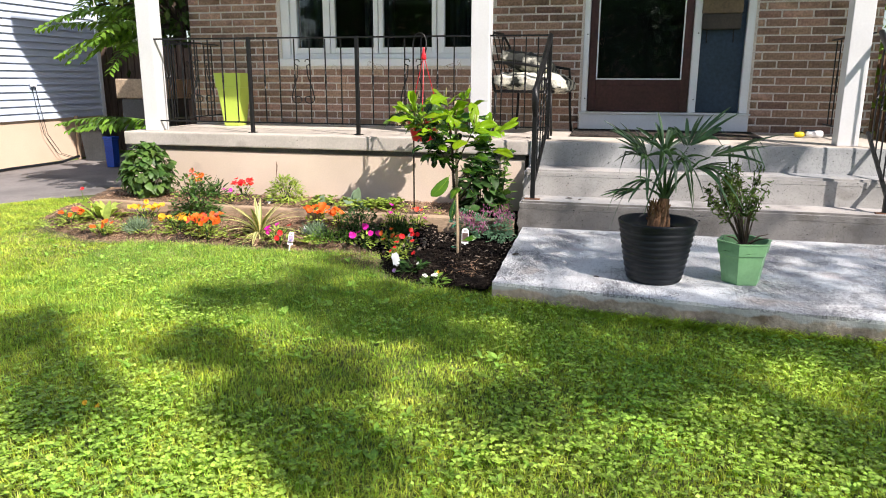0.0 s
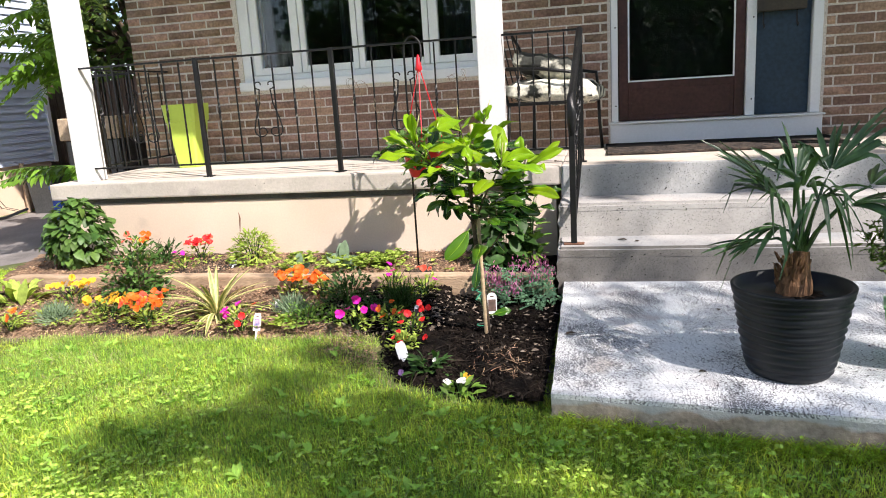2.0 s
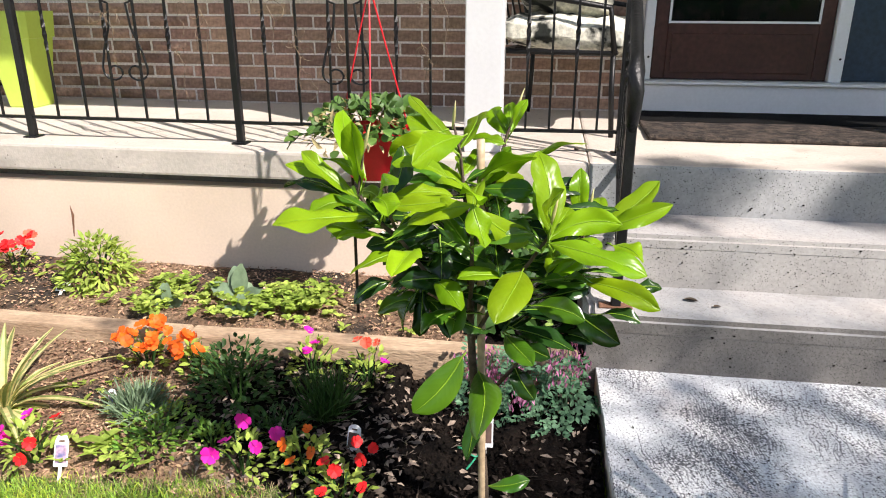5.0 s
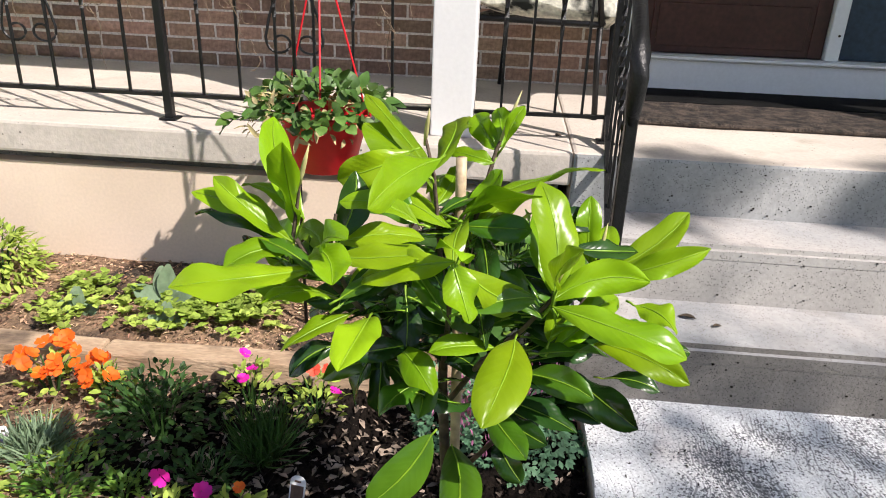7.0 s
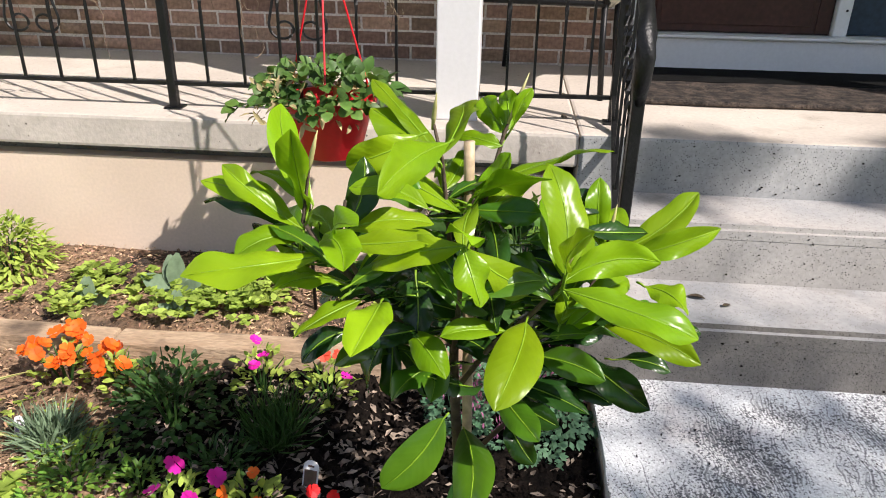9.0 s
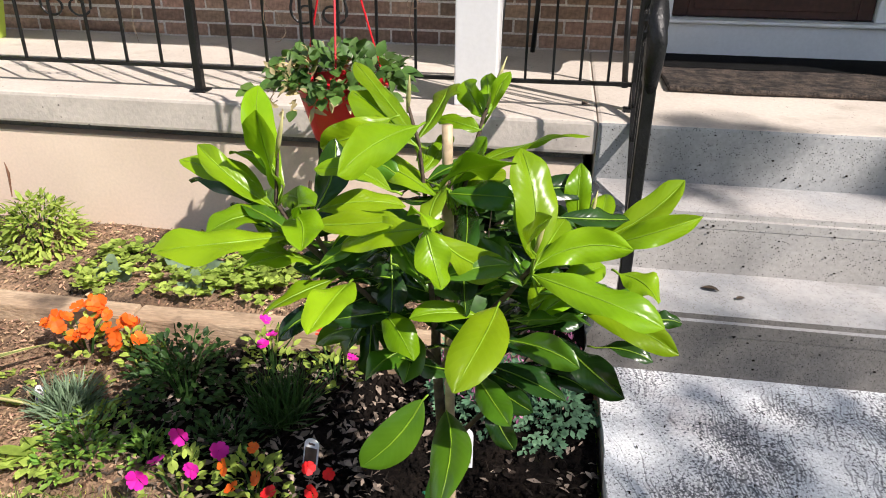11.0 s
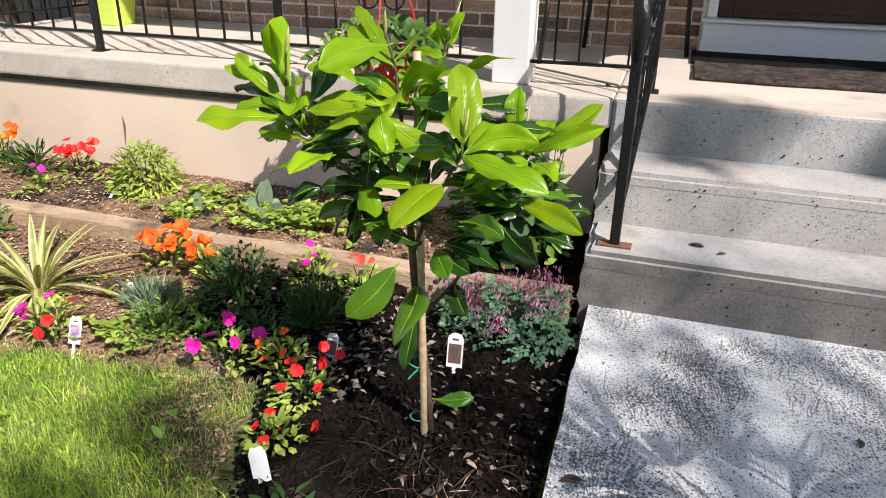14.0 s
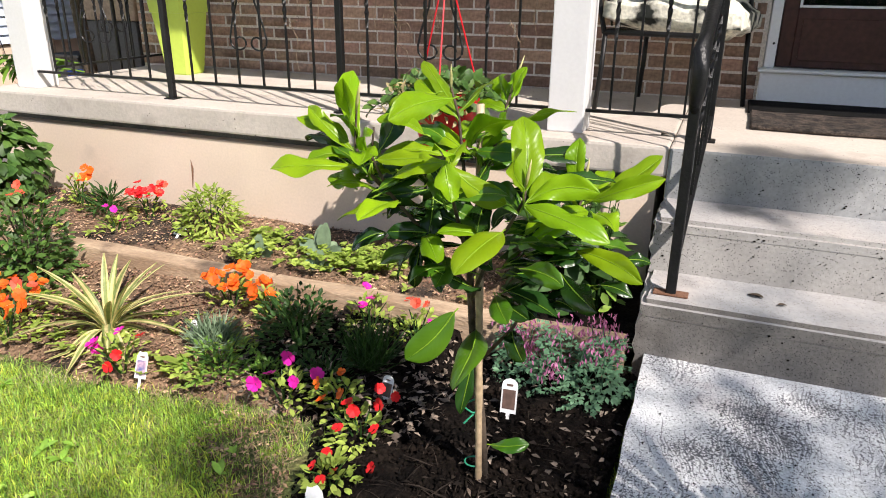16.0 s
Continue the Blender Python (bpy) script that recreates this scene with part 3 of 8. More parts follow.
tagged(part("pavement_drive", flat_poly("d", DRIVE, -0.2, -0.005, M["asphalt"]), M["asphalt"]), "grey worn concrete driveway beside the house", "driveway", kind="structure")

# entrance slab in front of the steps, its front edge a little askew
SLAB = [(0.035, 4.40), (3.3, 4.05), (3.3, 5.90), (0.005, 5.90)]


def rough_slab():
    bm = flat_poly("s", SLAB, -0.25, 0.12, M["slab"])
    bmesh.ops.subdivide_edges(bm, edges=bm.edges, cuts=40, use_grid_fill=True)
    for v in bm.verts:
        edge = min(abs(v.co.x - 0.03), abs(v.co.y - (4.40 - 0.107 * (v.co.x - 0.035))))
        n1 = noise.noise(v.co * 6) * 0.006 + noise.noise(v.co * 23) * 0.003
        if edge < 0.02:
            v.co += Vector((n1, n1, -abs(n1) * 1.5 if v.co.z > 0.11 else 0))
        elif v.co.z > 0.11:
            v.co.z += noise.noise(v.co * 3) * 0.002
    for f in bm.faces:
        f.material_index = 0 if f.calc_center_median().z > 0.105 else 1
    return bm


tagged(part("pavement_slab", rough_slab(), [M["slab"], M["slab_side"]]), "pale broom-finished concrete slab with stains", "slab", kind="structure")


# ---------------------------------------------------------------- beds
def soil_patch(name, poly, z, rough, material, step=0.03, mound=None):
    px, py = [p[0] for p in poly], [p[1] for p in poly]
    xs, ys = np.arange(min(px) - step, max(px) + step, step), np.arange(min(py) - step, max(py) + step, step)
    X, Y = np.meshgrid(xs, ys, indexing="ij")
    Z = np.array([[z + rough * (noise.noise((x * 5, y * 5, 0)) + 0.7 * noise.noise((x * 17, y * 17, 3)) + 0.5 * noise.noise((x * 45, y * 45, 5))) for y in ys] for x in xs])
    if mound:
        Z += mound(X, Y)
    nx, ny = X.shape
    i = np.arange(nx * ny).reshape(nx, ny)
    f = np.stack([i[:-1, :-1], i[1:, :-1], i[1:, 1:], i[:-1, 1:]], -1).reshape(-1, 4)
    cx, cy = (X[:-1, :-1] + step / 2).ravel(), (Y[:-1, :-1] + step / 2).ravel()
    f = f[inside(cx, cy, poly)]
    return tagged(np_part(name, np.stack([X, Y, Z], -1).reshape(-1, 3), f, material, smooth=True), "dark crumbly garden soil with mulch", "soil", kind="structure")


def bed_gap(x, y):
    """Distance to the lawn edge of the bed."""
    x, y = np.asarray(x, float), np.asarray(y, float)
    far = np.full(x.shape, 9.0)
    for (x0, y0), (x1, y1) in zip(BED[1:12], BED[2:13]):
        k = np.clip(((x - x0) * (x1 - x0) + (y - y0) * (y1 - y0)) / ((x1 - x0) ** 2 + (y1 - y0) ** 2), 0, 1)
        far = np.minimum(far, np.hypot(x - x0 - k * (x1 - x0), y - y0 - k * (y1 - y0)))
    return far


def bed_z(x, y):
    """Height of the lower bed's soil."""
    edge = np.clip(bed_gap(x, y) / 0.16, 0, 1)
    return -0.004 + 0.062 * edge + 0.05 * np.clip((np.asarray(y, float) - 5.55) / 0.25, 0, 1) * (np.asarray(x, float) < -0.6) + 0.03 * np.exp(-((np.asarray(x, float) + 0.31) ** 2 + (np.asarray(y, float) - 5.12) ** 2) / 0.06)


# dark wet soil; its near-black also takes in the magnolia's shade
WET = [(-0.80, 5.0), (-0.73, 4.78), (-0.60, 4.62), (-0.35, 4.52), (0.0, 4.47), (0.0, 5.82), (-0.95, 5.82), (-1.28, 5.66), (-1.30, 5.40), (-1.02, 5.32), (-0.88, 5.22)]
DRY = [(-3.95, 6.1), (-3.92, 5.7), (-3.6, 5.3), (-3.1, 5.1), (-2.4, 5.13), (-1.7, 5.15), (-1.1, 5.24), (-0.88, 5.22), (-1.02, 5.32), (-1.30, 5.40), (-1.28, 5.66), (-0.95, 5.82), (-3.6, 5.82)]
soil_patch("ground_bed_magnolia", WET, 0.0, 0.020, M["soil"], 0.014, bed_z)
soil_patch("ground_bed_flowers", DRY, 0.0, 0.010, M["dry_soil"], mound=bed_z)
soil_patch("ground_bed_upper", [(-3.62, 5.84), (-0.42, 5.84), (-0.5, 6.52), (-3.9, 6.52)], 0.165, 0.010, M["dry_soil"], mound=lambda x, y: -0.024 * np.clip((5.95 - y) / 0.07, 0, 1))
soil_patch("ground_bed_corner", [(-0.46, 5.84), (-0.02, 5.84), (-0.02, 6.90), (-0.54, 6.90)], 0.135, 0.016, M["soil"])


def scatter_litter(name, n, poly, zf, material, size, label):
    """Curled dry leaves, chips and twigs lying on the soil."""
    px, py = np.array([p[0] for p in poly]), np.array([p[1] for p in poly])
    x, y = rng.uniform(px.min(), px.max(), n * 3), rng.uniform(py.min(), py.max(), n * 3)
    keep = inside(x, y, poly)
    x, y = x[keep][:n], y[keep][:n]
    n = len(x)
    a = rng.uniform(0, math.tau, n)
    axis = np.stack([np.cos(a), np.sin(a), rng.uniform(-0.25, 0.35, n)], -1)
    nor = np.stack([rng.normal(0, 0.45, n), rng.normal(0, 0.45, n), np.ones(n)], -1)
    base = np.stack([x, y, zf(x, y) + rng.uniform(0.002, 0.016, n)], -1)
    ln = rng.uniform(size[0], size[1], n)
    v, f = leaves(base, axis, nor, ln, ln * rng.uniform(size[2], size[3], n), 0.25, 0.4, 2)
    tagged(np_part(name, v, f, material), label, "litter", kind="stuff")


scatter_litter("leaf_litter", 12000, DRY, lambda x, y: bed_z(x, y), M["litter"], (0.005, 0.021, 0.2, 0.6), "tan dry leaves and bark chips on the flower bed")
scatter_litter("leaf_litter", 9500, [(-3.6, 5.9), (-0.4, 5.9), (-0.45, 6.45), (-3.7, 6.45)], lambda x, y: 0.165 - 0.024 * np.clip((5.95 - y) / 0.07, 0, 1), M["litter"], (0.005, 0.021, 0.2, 0.6), "tan dry leaves and bark chips on the upper bed")
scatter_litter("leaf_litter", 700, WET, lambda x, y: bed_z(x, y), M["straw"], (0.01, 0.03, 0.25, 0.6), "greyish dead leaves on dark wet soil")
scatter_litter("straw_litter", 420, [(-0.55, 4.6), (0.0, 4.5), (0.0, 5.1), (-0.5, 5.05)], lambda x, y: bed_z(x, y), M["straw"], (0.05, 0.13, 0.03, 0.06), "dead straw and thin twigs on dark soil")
scatter_litter("leaf_litter", 230, [(-0.3, 4.75), (-0.01, 4.6), (-0.01, 5.75), (-0.5, 5.75), (-0.4, 5.3)], lambda x, y: bed_z(x, y), M["pale_litter"], (0.012, 0.034, 0.3, 0.65), "pale grey dead leaves along the slab")
scatter_litter("leaf_litter", 950, [(-1.35, 5.3), (-0.55, 5.15), (-0.4, 5.75), (-1.3, 5.75)], lambda x, y: bed_z(x, y), M["pale_litter"], (0.014, 0.038, 0.3, 0.65), "pale grey dead leaves between the bedding plants")
scatter_litter("straw_litter", 300, WET, lambda x, y: bed_z(x, y), M["straw"], (0.04, 0.10, 0.03, 0.06), "thin dead stalks on dark soil")


scatter_litter("straw_litter", 110, [(-0.33, 4.68), (-0.08, 4.66), (-0.06, 4.95), (-0.30, 4.98)], lambda x, y: bed_z(x, y), M["litter"], (0.03, 0.09, 0.03, 0.06), "pale tan straw beside the magnolia's foot")


def soil_crumbs(n, poly, material, r0, r1, label):
    """Loose crumbs and clods on the soil."""
    px, py = np.array([p[0] for p in poly]), np.array([p[1] for p in poly])
    x, y = rng.uniform(px.min(), px.max(), n * 2), rng.uniform(py.min(), py.max(), n * 2)
    keep = inside(x, y, poly)
    x, y = x[keep][:n], y[keep][:n]
    n = len(x)
    r = r0 * (r1 / r0) ** (rng.uniform(0, 1, n) ** 2.2)
    c = np.array([(1, 0, 0), (-1, 0, 0), (0, 1, 0), (0, -1, 0), (0, 0, 1), (0, 0, -1)], float)
    tri = np.array([(0, 2, 4), (2, 1, 4), (1, 3, 4), (3, 0, 4), (2, 0, 5), (1, 2, 5), (3, 1, 5), (0, 3, 5)])
    a = rng.uniform(0, math.tau, n)
    rot = np.stack([np.stack([np.cos(a), -np.sin(a), 0 * a], -1), np.stack([np.sin(a), np.cos(a), 0 * a], -1), np.stack([0 * a, 0 * a, 1 + 0 * a], -1)], 1)
    v = np.einsum("nij,vj->nvi", rot, c) * r[:, None, None] * rng.uniform(0.55, 1.2, (n, 6, 1))
    v += np.stack([x, y, bed_z(x, y) + 0.004], -1)[:, None]
    f = (tri[None] + (np.arange(n) * 6)[:, None, None]).reshape(-1, 3)
    tagged(np_part("soil_crumb", v.reshape(-1, 3), f, material), label, "soil crumbs", kind="stuff")


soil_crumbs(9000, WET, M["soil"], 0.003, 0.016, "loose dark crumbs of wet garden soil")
soil_crumbs(3500, DRY, M["dry_soil"], 0.003, 0.011, "loose brown crumbs of dry garden soil")


# ---------------------------------------------------------------- lawn
def noise_field(x, y):
    """A cheap uneven pattern of patches."""
    return np.sin(7.1 * x + 3.0 * np.sin(4.3 * y)) * np.sin(6.3 * y + 2.5 * np.sin(5.1 * x)) + 0.5 * np.sin(17 * x - 11 * y)


def worn(x, y):
    """How far the turf is trodden away at the corner of the bed, from 0 to 1."""
    bare = np.exp(-(((x + 0.95) ** 2) / 0.10 + ((y - 5.1) ** 2) / 0.02)) + np.exp(-(((x + 0.78) ** 2) / 0.025 + ((y - 4.92) ** 2) / 0.04))
    return np.clip(bare, 0, 1) * (noise_field(x, y) > -0.25)


def build_grass():
    n = 740000
    x, y = rng.uniform(-5.6, 3.2, n), rng.uniform(2.2, 6.6, n)
    jit = rng.normal(0, 0.022, (2, n)) + 0.02 * np.sin(np.stack([9 * x + 5 * y, 11 * y - 7 * x]))
    ok = ~inside(x + jit[0], y + jit[1], BED) & ~inside(x, y, DRIVE) & ~inside(x, y, SLAB) & (y < 6.9) & (x > -0.9 + (y - 2.0) * -1.4 - 2.4)
    ok &= (x < 0.62 + (y - 0.85) * 0.75)
    patch = np.sin(2.3 * x + 1.1) * np.sin(2.9 * y + 0.4) + 0.5 * np.sin(6.1 * x - 3.3 * y)
    ok &= rng.uniform(0, 1, n) < 0.88 + 0.12 * patch - 0.85 * worn(x, y)
    ok &= (y < 4.3) | (rng.uniform(0, 1, n) < 0.3 + 0.7 * np.clip(bed_gap(x, y) / 0.08, 0, 1))
    x, y = x[ok], y[ok]
    n = len(x)
    z = ground_z(x, y) - 0.008
    h = (rng.gamma(9, 0.0031, n) + 0.005) * (1 - 0.34 * np.clip((y - 4.2) / 0.7, 0, 1))
    h *= (1 + 0.25 * np.sin(1.9 * x + 3.3 * y)) * (1 + 0.28 * np.sin(61 * x + 5 * np.sin(23 * y)) * np.sin(57 * y + 4 * np.sin(29 * x)))
    a, lean = rng.uniform(0, math.tau, n), rng.uniform(0.25, 1.25, n)
    w = rng.uniform(0.0009, 0.0019, n)
    d = np.stack([np.cos(a), np.sin(a)], -1)
    s = np.stack([-d[:, 1], d[:, 0]], -1)
    base = np.stack([x, y], -1)

    def row(k, half, zz):
        p = base + d * (h * lean * k ** 1.6)[:, None] + s * half[:, None]
        return np.concatenate([p, (z + zz)[:, None]], 1)
    v = np.stack([row(0, -w, 0 * h), row(0, w, 0 * h), row(0.55, w * 0.9, h * 0.6), row(0.55, -w * 0.9, h * 0.6), row(1.0, 0 * w, h * (1 - 0.35 * lean)), row(1.0, w * 0.1, h * (1 - 0.35 * lean))], 1).reshape(-1, 3)
    f = (np.array([[0, 1, 2, 3], [3, 2, 5, 4]])[None] + (np.arange(n) * 6)[:, None, None]).reshape(-1, 4)
    tagged(np_part("grass", v, f, M["grass"]), "short mown green grass with bare patches", "grass", kind="stuff")


build_grass()


def fine_turf():
    """Short fine blades that close the turf beside the bed."""
    n = 150000
    x, y = rng.uniform(-2.7, 0.7, n), rng.uniform(3.7, 5.3, n)
    jit = rng.normal(0, 0.02, (2, n))
    ok = ~inside(x + jit[0], y + jit[1], BED) & ~inside(x, y, SLAB) & (rng.uniform(0, 1, n) > 0.8 * worn(x, y))
    x, y = x[ok], y[ok]
    n = len(x)
    a = rng.uniform(0, math.tau, n)
    h = rng.gamma(6, 0.0042, n) + 0.006
    w, lean = rng.uniform(0.0008, 0.0015, n), rng.uniform(0.1, 0.9, n)
    d, base = np.stack([np.cos(a), np.sin(a), 0 * a], -1), np.stack([x, y, ground_z(x, y) - 0.008], -1)
    s = np.stack([-d[:, 1], d[:, 0], 0 * a], -1) * w[:, None]
    tip = base + d * (h * lean)[:, None] + np.stack([0 * h, 0 * h, h], -1)
    v = np.stack([base - s, base + s, tip], 1).reshape(-1, 3)
    f = np.arange(3 * n).reshape(-1, 3)
    tagged(np_part("grass", v, f, M["fine_grass"]), "fine green turf between the coarser blades", "grass", kind="stuff")


fine_turf()


def blades(x, y, h, material, name, label, width=0.0016, flat=0.0):
    """Loose blades of one colour at the places given."""
    n = len(x)
    a = rng.uniform(0, math.tau, n)
    axis = np.stack([np.cos(a), np.sin(a), rng.uniform(0.1, 1.6, n) * (1 - flat)], -1)
    base = np.stack([x, y, ground_z(x, y) + 0.004], -1)
    v, f = leaves(base, axis, np.tile((0.1, 0.1, 1.0), (n, 1)), h, width, 0.35, 0.3, 2)
    tagged(np_part(name, v, f, material), label, "grass", kind="stuff")


# straw-coloured dead blades, thick by the bed's edge and thin over the lawn
dx, dy = rng.uniform(-3.6, -0.3, 60000), rng.uniform(4.3, 5.35, 60000)
near = np.clip(0.10 - bed_gap(dx, dy), -0.2, 0.10) / 0.10
keep = ~inside(dx, dy, BED) & (rng.uniform(0, 1, 60000) < 0.26 + 0.74 * np.clip(near, 0, 1)) & (noise_field(dx, dy) > -0.6)
blades(dx[keep], dy[keep], rng.uniform(0.012, 0.034, int(keep.sum())), M["dead_grass"], "dead_grass", "straw-coloured dead grass along the bed")
dx, dy = rng.uniform(-3.0, 2.0, 3000), rng.uniform(2.3, 4.8, 3000)
keep = ~inside(dx, dy, BED) & ~inside(dx, dy, SLAB)
blades(dx[keep], dy[keep], rng.uniform(0.02, 0.05, int(keep.sum())), M["dead_grass"], "dead_grass", "scattered dry blades in the lawn", 0.0018)
scatter_litter("leaf_litter", 1100, [(-1.2, 5.22), (-1.15, 5.0), (-0.9, 4.85), (-0.72, 4.78), (-0.80, 5.0), (-0.90, 5.22)], lambda x, y: ground_z(x, y) - 0.004, M["litter"], (0.005, 0.02, 0.2, 0.6), "brown crumbs and dead leaves on a bare patch of lawn")
# coarser blades where the lawn runs on towards the street
dx, dy = rng.uniform(-5.5, 4.5, 24000), rng.uniform(-1.5, 4.2, 24000)
keep = ~inside(dx, dy, DRIVE) & ((dy < 2.25) | (dx < -1.5 - (dy - 2.0) * 1.4) | (dx > 0.5 + (dy - 0.85) * 0.75)) & ~inside(dx, dy, SLAB)
blades(dx[keep], dy[keep], rng.uniform(0.03, 0.06, int(keep.sum())), M["grass"], "outer_grass", "short green grass towards the street", 0.009)
# longer blades along the foot of the slab
dx = rng.uniform(0.05, 2.6, 9000)
dy = 4.40 - 0.107 * (dx - 0.035) - np.abs(rng.normal(0, 0.03, 9000)) - 0.008
blades(dx, dy, rng.uniform(0.03, 0.09, 9000), M["grass"], "long_grass", "longer grass along the foot of the slab", 0.003)


def build_clover():
    n = 11500
    cx, cy = rng.uniform(-2.4, 2.2, 170), rng.uniform(2.2, 4.5, 170)
    cx[:70], cy[:70] = rng.uniform(0.2, 2.0, 70), rng.uniform(2.6, 4.1, 70)
    cx[70:105], cy[70:105] = rng.uniform(-1.7, -0.2, 35), rng.uniform(2.3, 3.0, 35)
    k = rng.integers(0, 170, n)
    x, y = cx[k] + rng.normal(0, 0.12, n), cy[k] + rng.normal(0, 0.12, n)
    ok = ~inside(x, y, BED) & ~inside(x, y, SLAB)
    x, y = x[ok], y[ok]
    n = len(x)
    z = ground_z(x, y) + rng.uniform(0.012, 0.05, n)
    a0 = rng.uniform(0, math.tau, n)
    sets = []
    for j in range(3):
        a = a0 + j * math.tau / 3
        axis = np.stack([np.cos(a), np.sin(a), np.full(n, 0.15)], -1)
        nor = np.stack([rng.normal(0, 0.45, n), rng.normal(0, 0.45, n), np.ones(n)], -1)
        sets.append(leaves(np.stack([x, y, z], -1), axis, nor, rng.uniform(0.009, 0.017, n), rng.uniform(0.009, 0.016, n), 0.1, 0.1, 2))
    v, f = join(*sets)
    tagged(np_part("clover", v, f, M["clover"]), "low green clover growing through the lawn", "clover", kind="stuff")
    # broad-leaved rosettes standing out of the lawn
    n = 560
    x, y = rng.uniform(-3.6, 2.2, n), rng.uniform(2.3, 5.05, n)
    ok = ~inside(x, y, BED) & ~inside(x, y, SLAB)
    sets = []
    for px, py in zip(x[ok], y[ok]):
        m = int(rng.integers(3, 7))
        a = rng.uniform(0, math.tau, m)
        axis = np.stack([np.cos(a), np.sin(a), rng.uniform(0.4, 1.3, m)], -1)
        nor = np.stack([-np.cos(a) * 0.5, -np.sin(a) * 0.5, np.ones(m)], -1)
        ln = rng.uniform(0.018, 0.046, m)
        sets.append(leaves(np.full((m, 3), (px, py, float(ground_z(px, py)) + 0.01)), axis, nor, ln, ln * 0.46, 0.35, 0.3, 3))
    for px, py in ((-0.36, 4.36), (-0.22, 4.30), (-0.05, 4.26), (-0.62, 4.28), (-0.48, 4.16), (0.06, 4.18), (-1.2, 4.3), (-0.9, 3.9), (-0.75, 4.42), (0.2, 3.6)):
        m = int(rng.integers(5, 8))
        a = rng.uniform(0, math.tau, m)
        axis = np.stack([np.cos(a), np.sin(a), rng.uniform(0.4, 1.4, m)], -1)
        nor = np.stack([-np.cos(a) * 0.5, -np.sin(a) * 0.5 - 0.3, np.ones(m)], -1)
        ln = rng.uniform(0.035, 0.062, m)
        sets.append(leaves(np.full((m, 3), (px, py, float(ground_z(px, py)) + 0.01)), axis, nor, ln, ln * 0.5, 0.3, 0.3, 3))
    v, f = join(*sets)
    tagged(np_part("lawn_weed", v, f, M["weed"]), "bright broad-leaved weeds standing out of the lawn", "weed", kind="stuff")


build_clover()


# ---------------------------------------------------------------- porch and steps
PZ = 0.69
LEFT, RIGHT = -3.64, 2.62


def pitted(bm, amount=0.0025, cuts=6):
    bmesh.ops.subdivide_edges(bm, edges=bm.edges, cuts=cuts, use_grid_fill=True)
    for v in bm.verts:
        v.co += Vector((noise.noise(v.co * 9), noise.noise(v.co * 9 + Vector((7, 0, 0))), noise.noise(v.co * 9 + Vector((0, 5, 0))))) * amount
    return bm


porch = pitted(boxed(LEFT, -0.031, 6.42, 7.74, PZ - 0.115, PZ, bevel=0.012, seg=2))
porch.normal_update()
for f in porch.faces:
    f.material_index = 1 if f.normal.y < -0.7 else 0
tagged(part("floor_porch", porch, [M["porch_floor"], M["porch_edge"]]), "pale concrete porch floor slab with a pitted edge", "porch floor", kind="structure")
landing = pitted(boxed(-0.03, RIGHT, 6.417, 7.74, 0.46, PZ, bevel=0.012, seg=2))
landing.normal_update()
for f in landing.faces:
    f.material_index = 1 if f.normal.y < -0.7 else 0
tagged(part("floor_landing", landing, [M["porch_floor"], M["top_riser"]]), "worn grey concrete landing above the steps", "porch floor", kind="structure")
tagged(part("wall_porch", boxed(LEFT + 0.05, -0.065, 6.455, 7.70, -0.2, PZ - 0.158), M["porch_paint"]), "beige painted wall below the porch", "wall", kind="structure")
# an added recess in darker concrete deepens the shadow under the slab
tagged(part("wall_porch_joint", boxed(LEFT + 0.05, -0.065, 6.515, 7.70, PZ - 0.158, PZ - 0.112), M["low_riser"]), "dark recess deepening the shadow under the porch slab", "wall", kind="structure")


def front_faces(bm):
    """The cast front of a step takes a darker, more pitted concrete than its tread."""
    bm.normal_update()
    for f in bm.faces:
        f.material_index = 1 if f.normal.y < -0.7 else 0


def step_block(z0, z1, y0, y1, name, front, topping):
    """A cast block with a later topping laid over it, which leaves a fine joint in the riser."""
    e = thing(name, "worn grey concrete step with pitted riser", "step", (0, 0, 0), "porch steps")
    for piece, lo, hi, shift in (("block", z0, z1 - topping - 0.0012, 0.0015), ("tread", z1 - topping, z1, 0.0)):
        bm = boxed(-0.03, 2.46, y0 + shift, y1, lo, hi)
        if piece == "tread":
            bmesh.ops.bevel(bm, geom=[q for q in bm.edges if all(v.co.z > hi - 0.001 for v in q.verts)], offset=0.016, segments=4, affect="EDGES")
        bm = pitted(bm, 0.003, 9)
        for v in bm.verts:
            # the free end of the step has crumbled
            if v.co.x < 0.0:
                v.co.x += 0.02 * noise.noise(v.co * 11) + 0.012 * noise.noise(v.co * 37)
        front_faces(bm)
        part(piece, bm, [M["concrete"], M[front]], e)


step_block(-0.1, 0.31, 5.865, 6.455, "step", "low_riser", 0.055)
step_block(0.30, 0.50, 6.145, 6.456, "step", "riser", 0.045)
tagged(part("wall_stair", boxed(0.0, 2.44, 6.44, 7.7, -0.2, 0.455), M["concrete"]), "grey concrete below the porch", "wall", kind="structure")


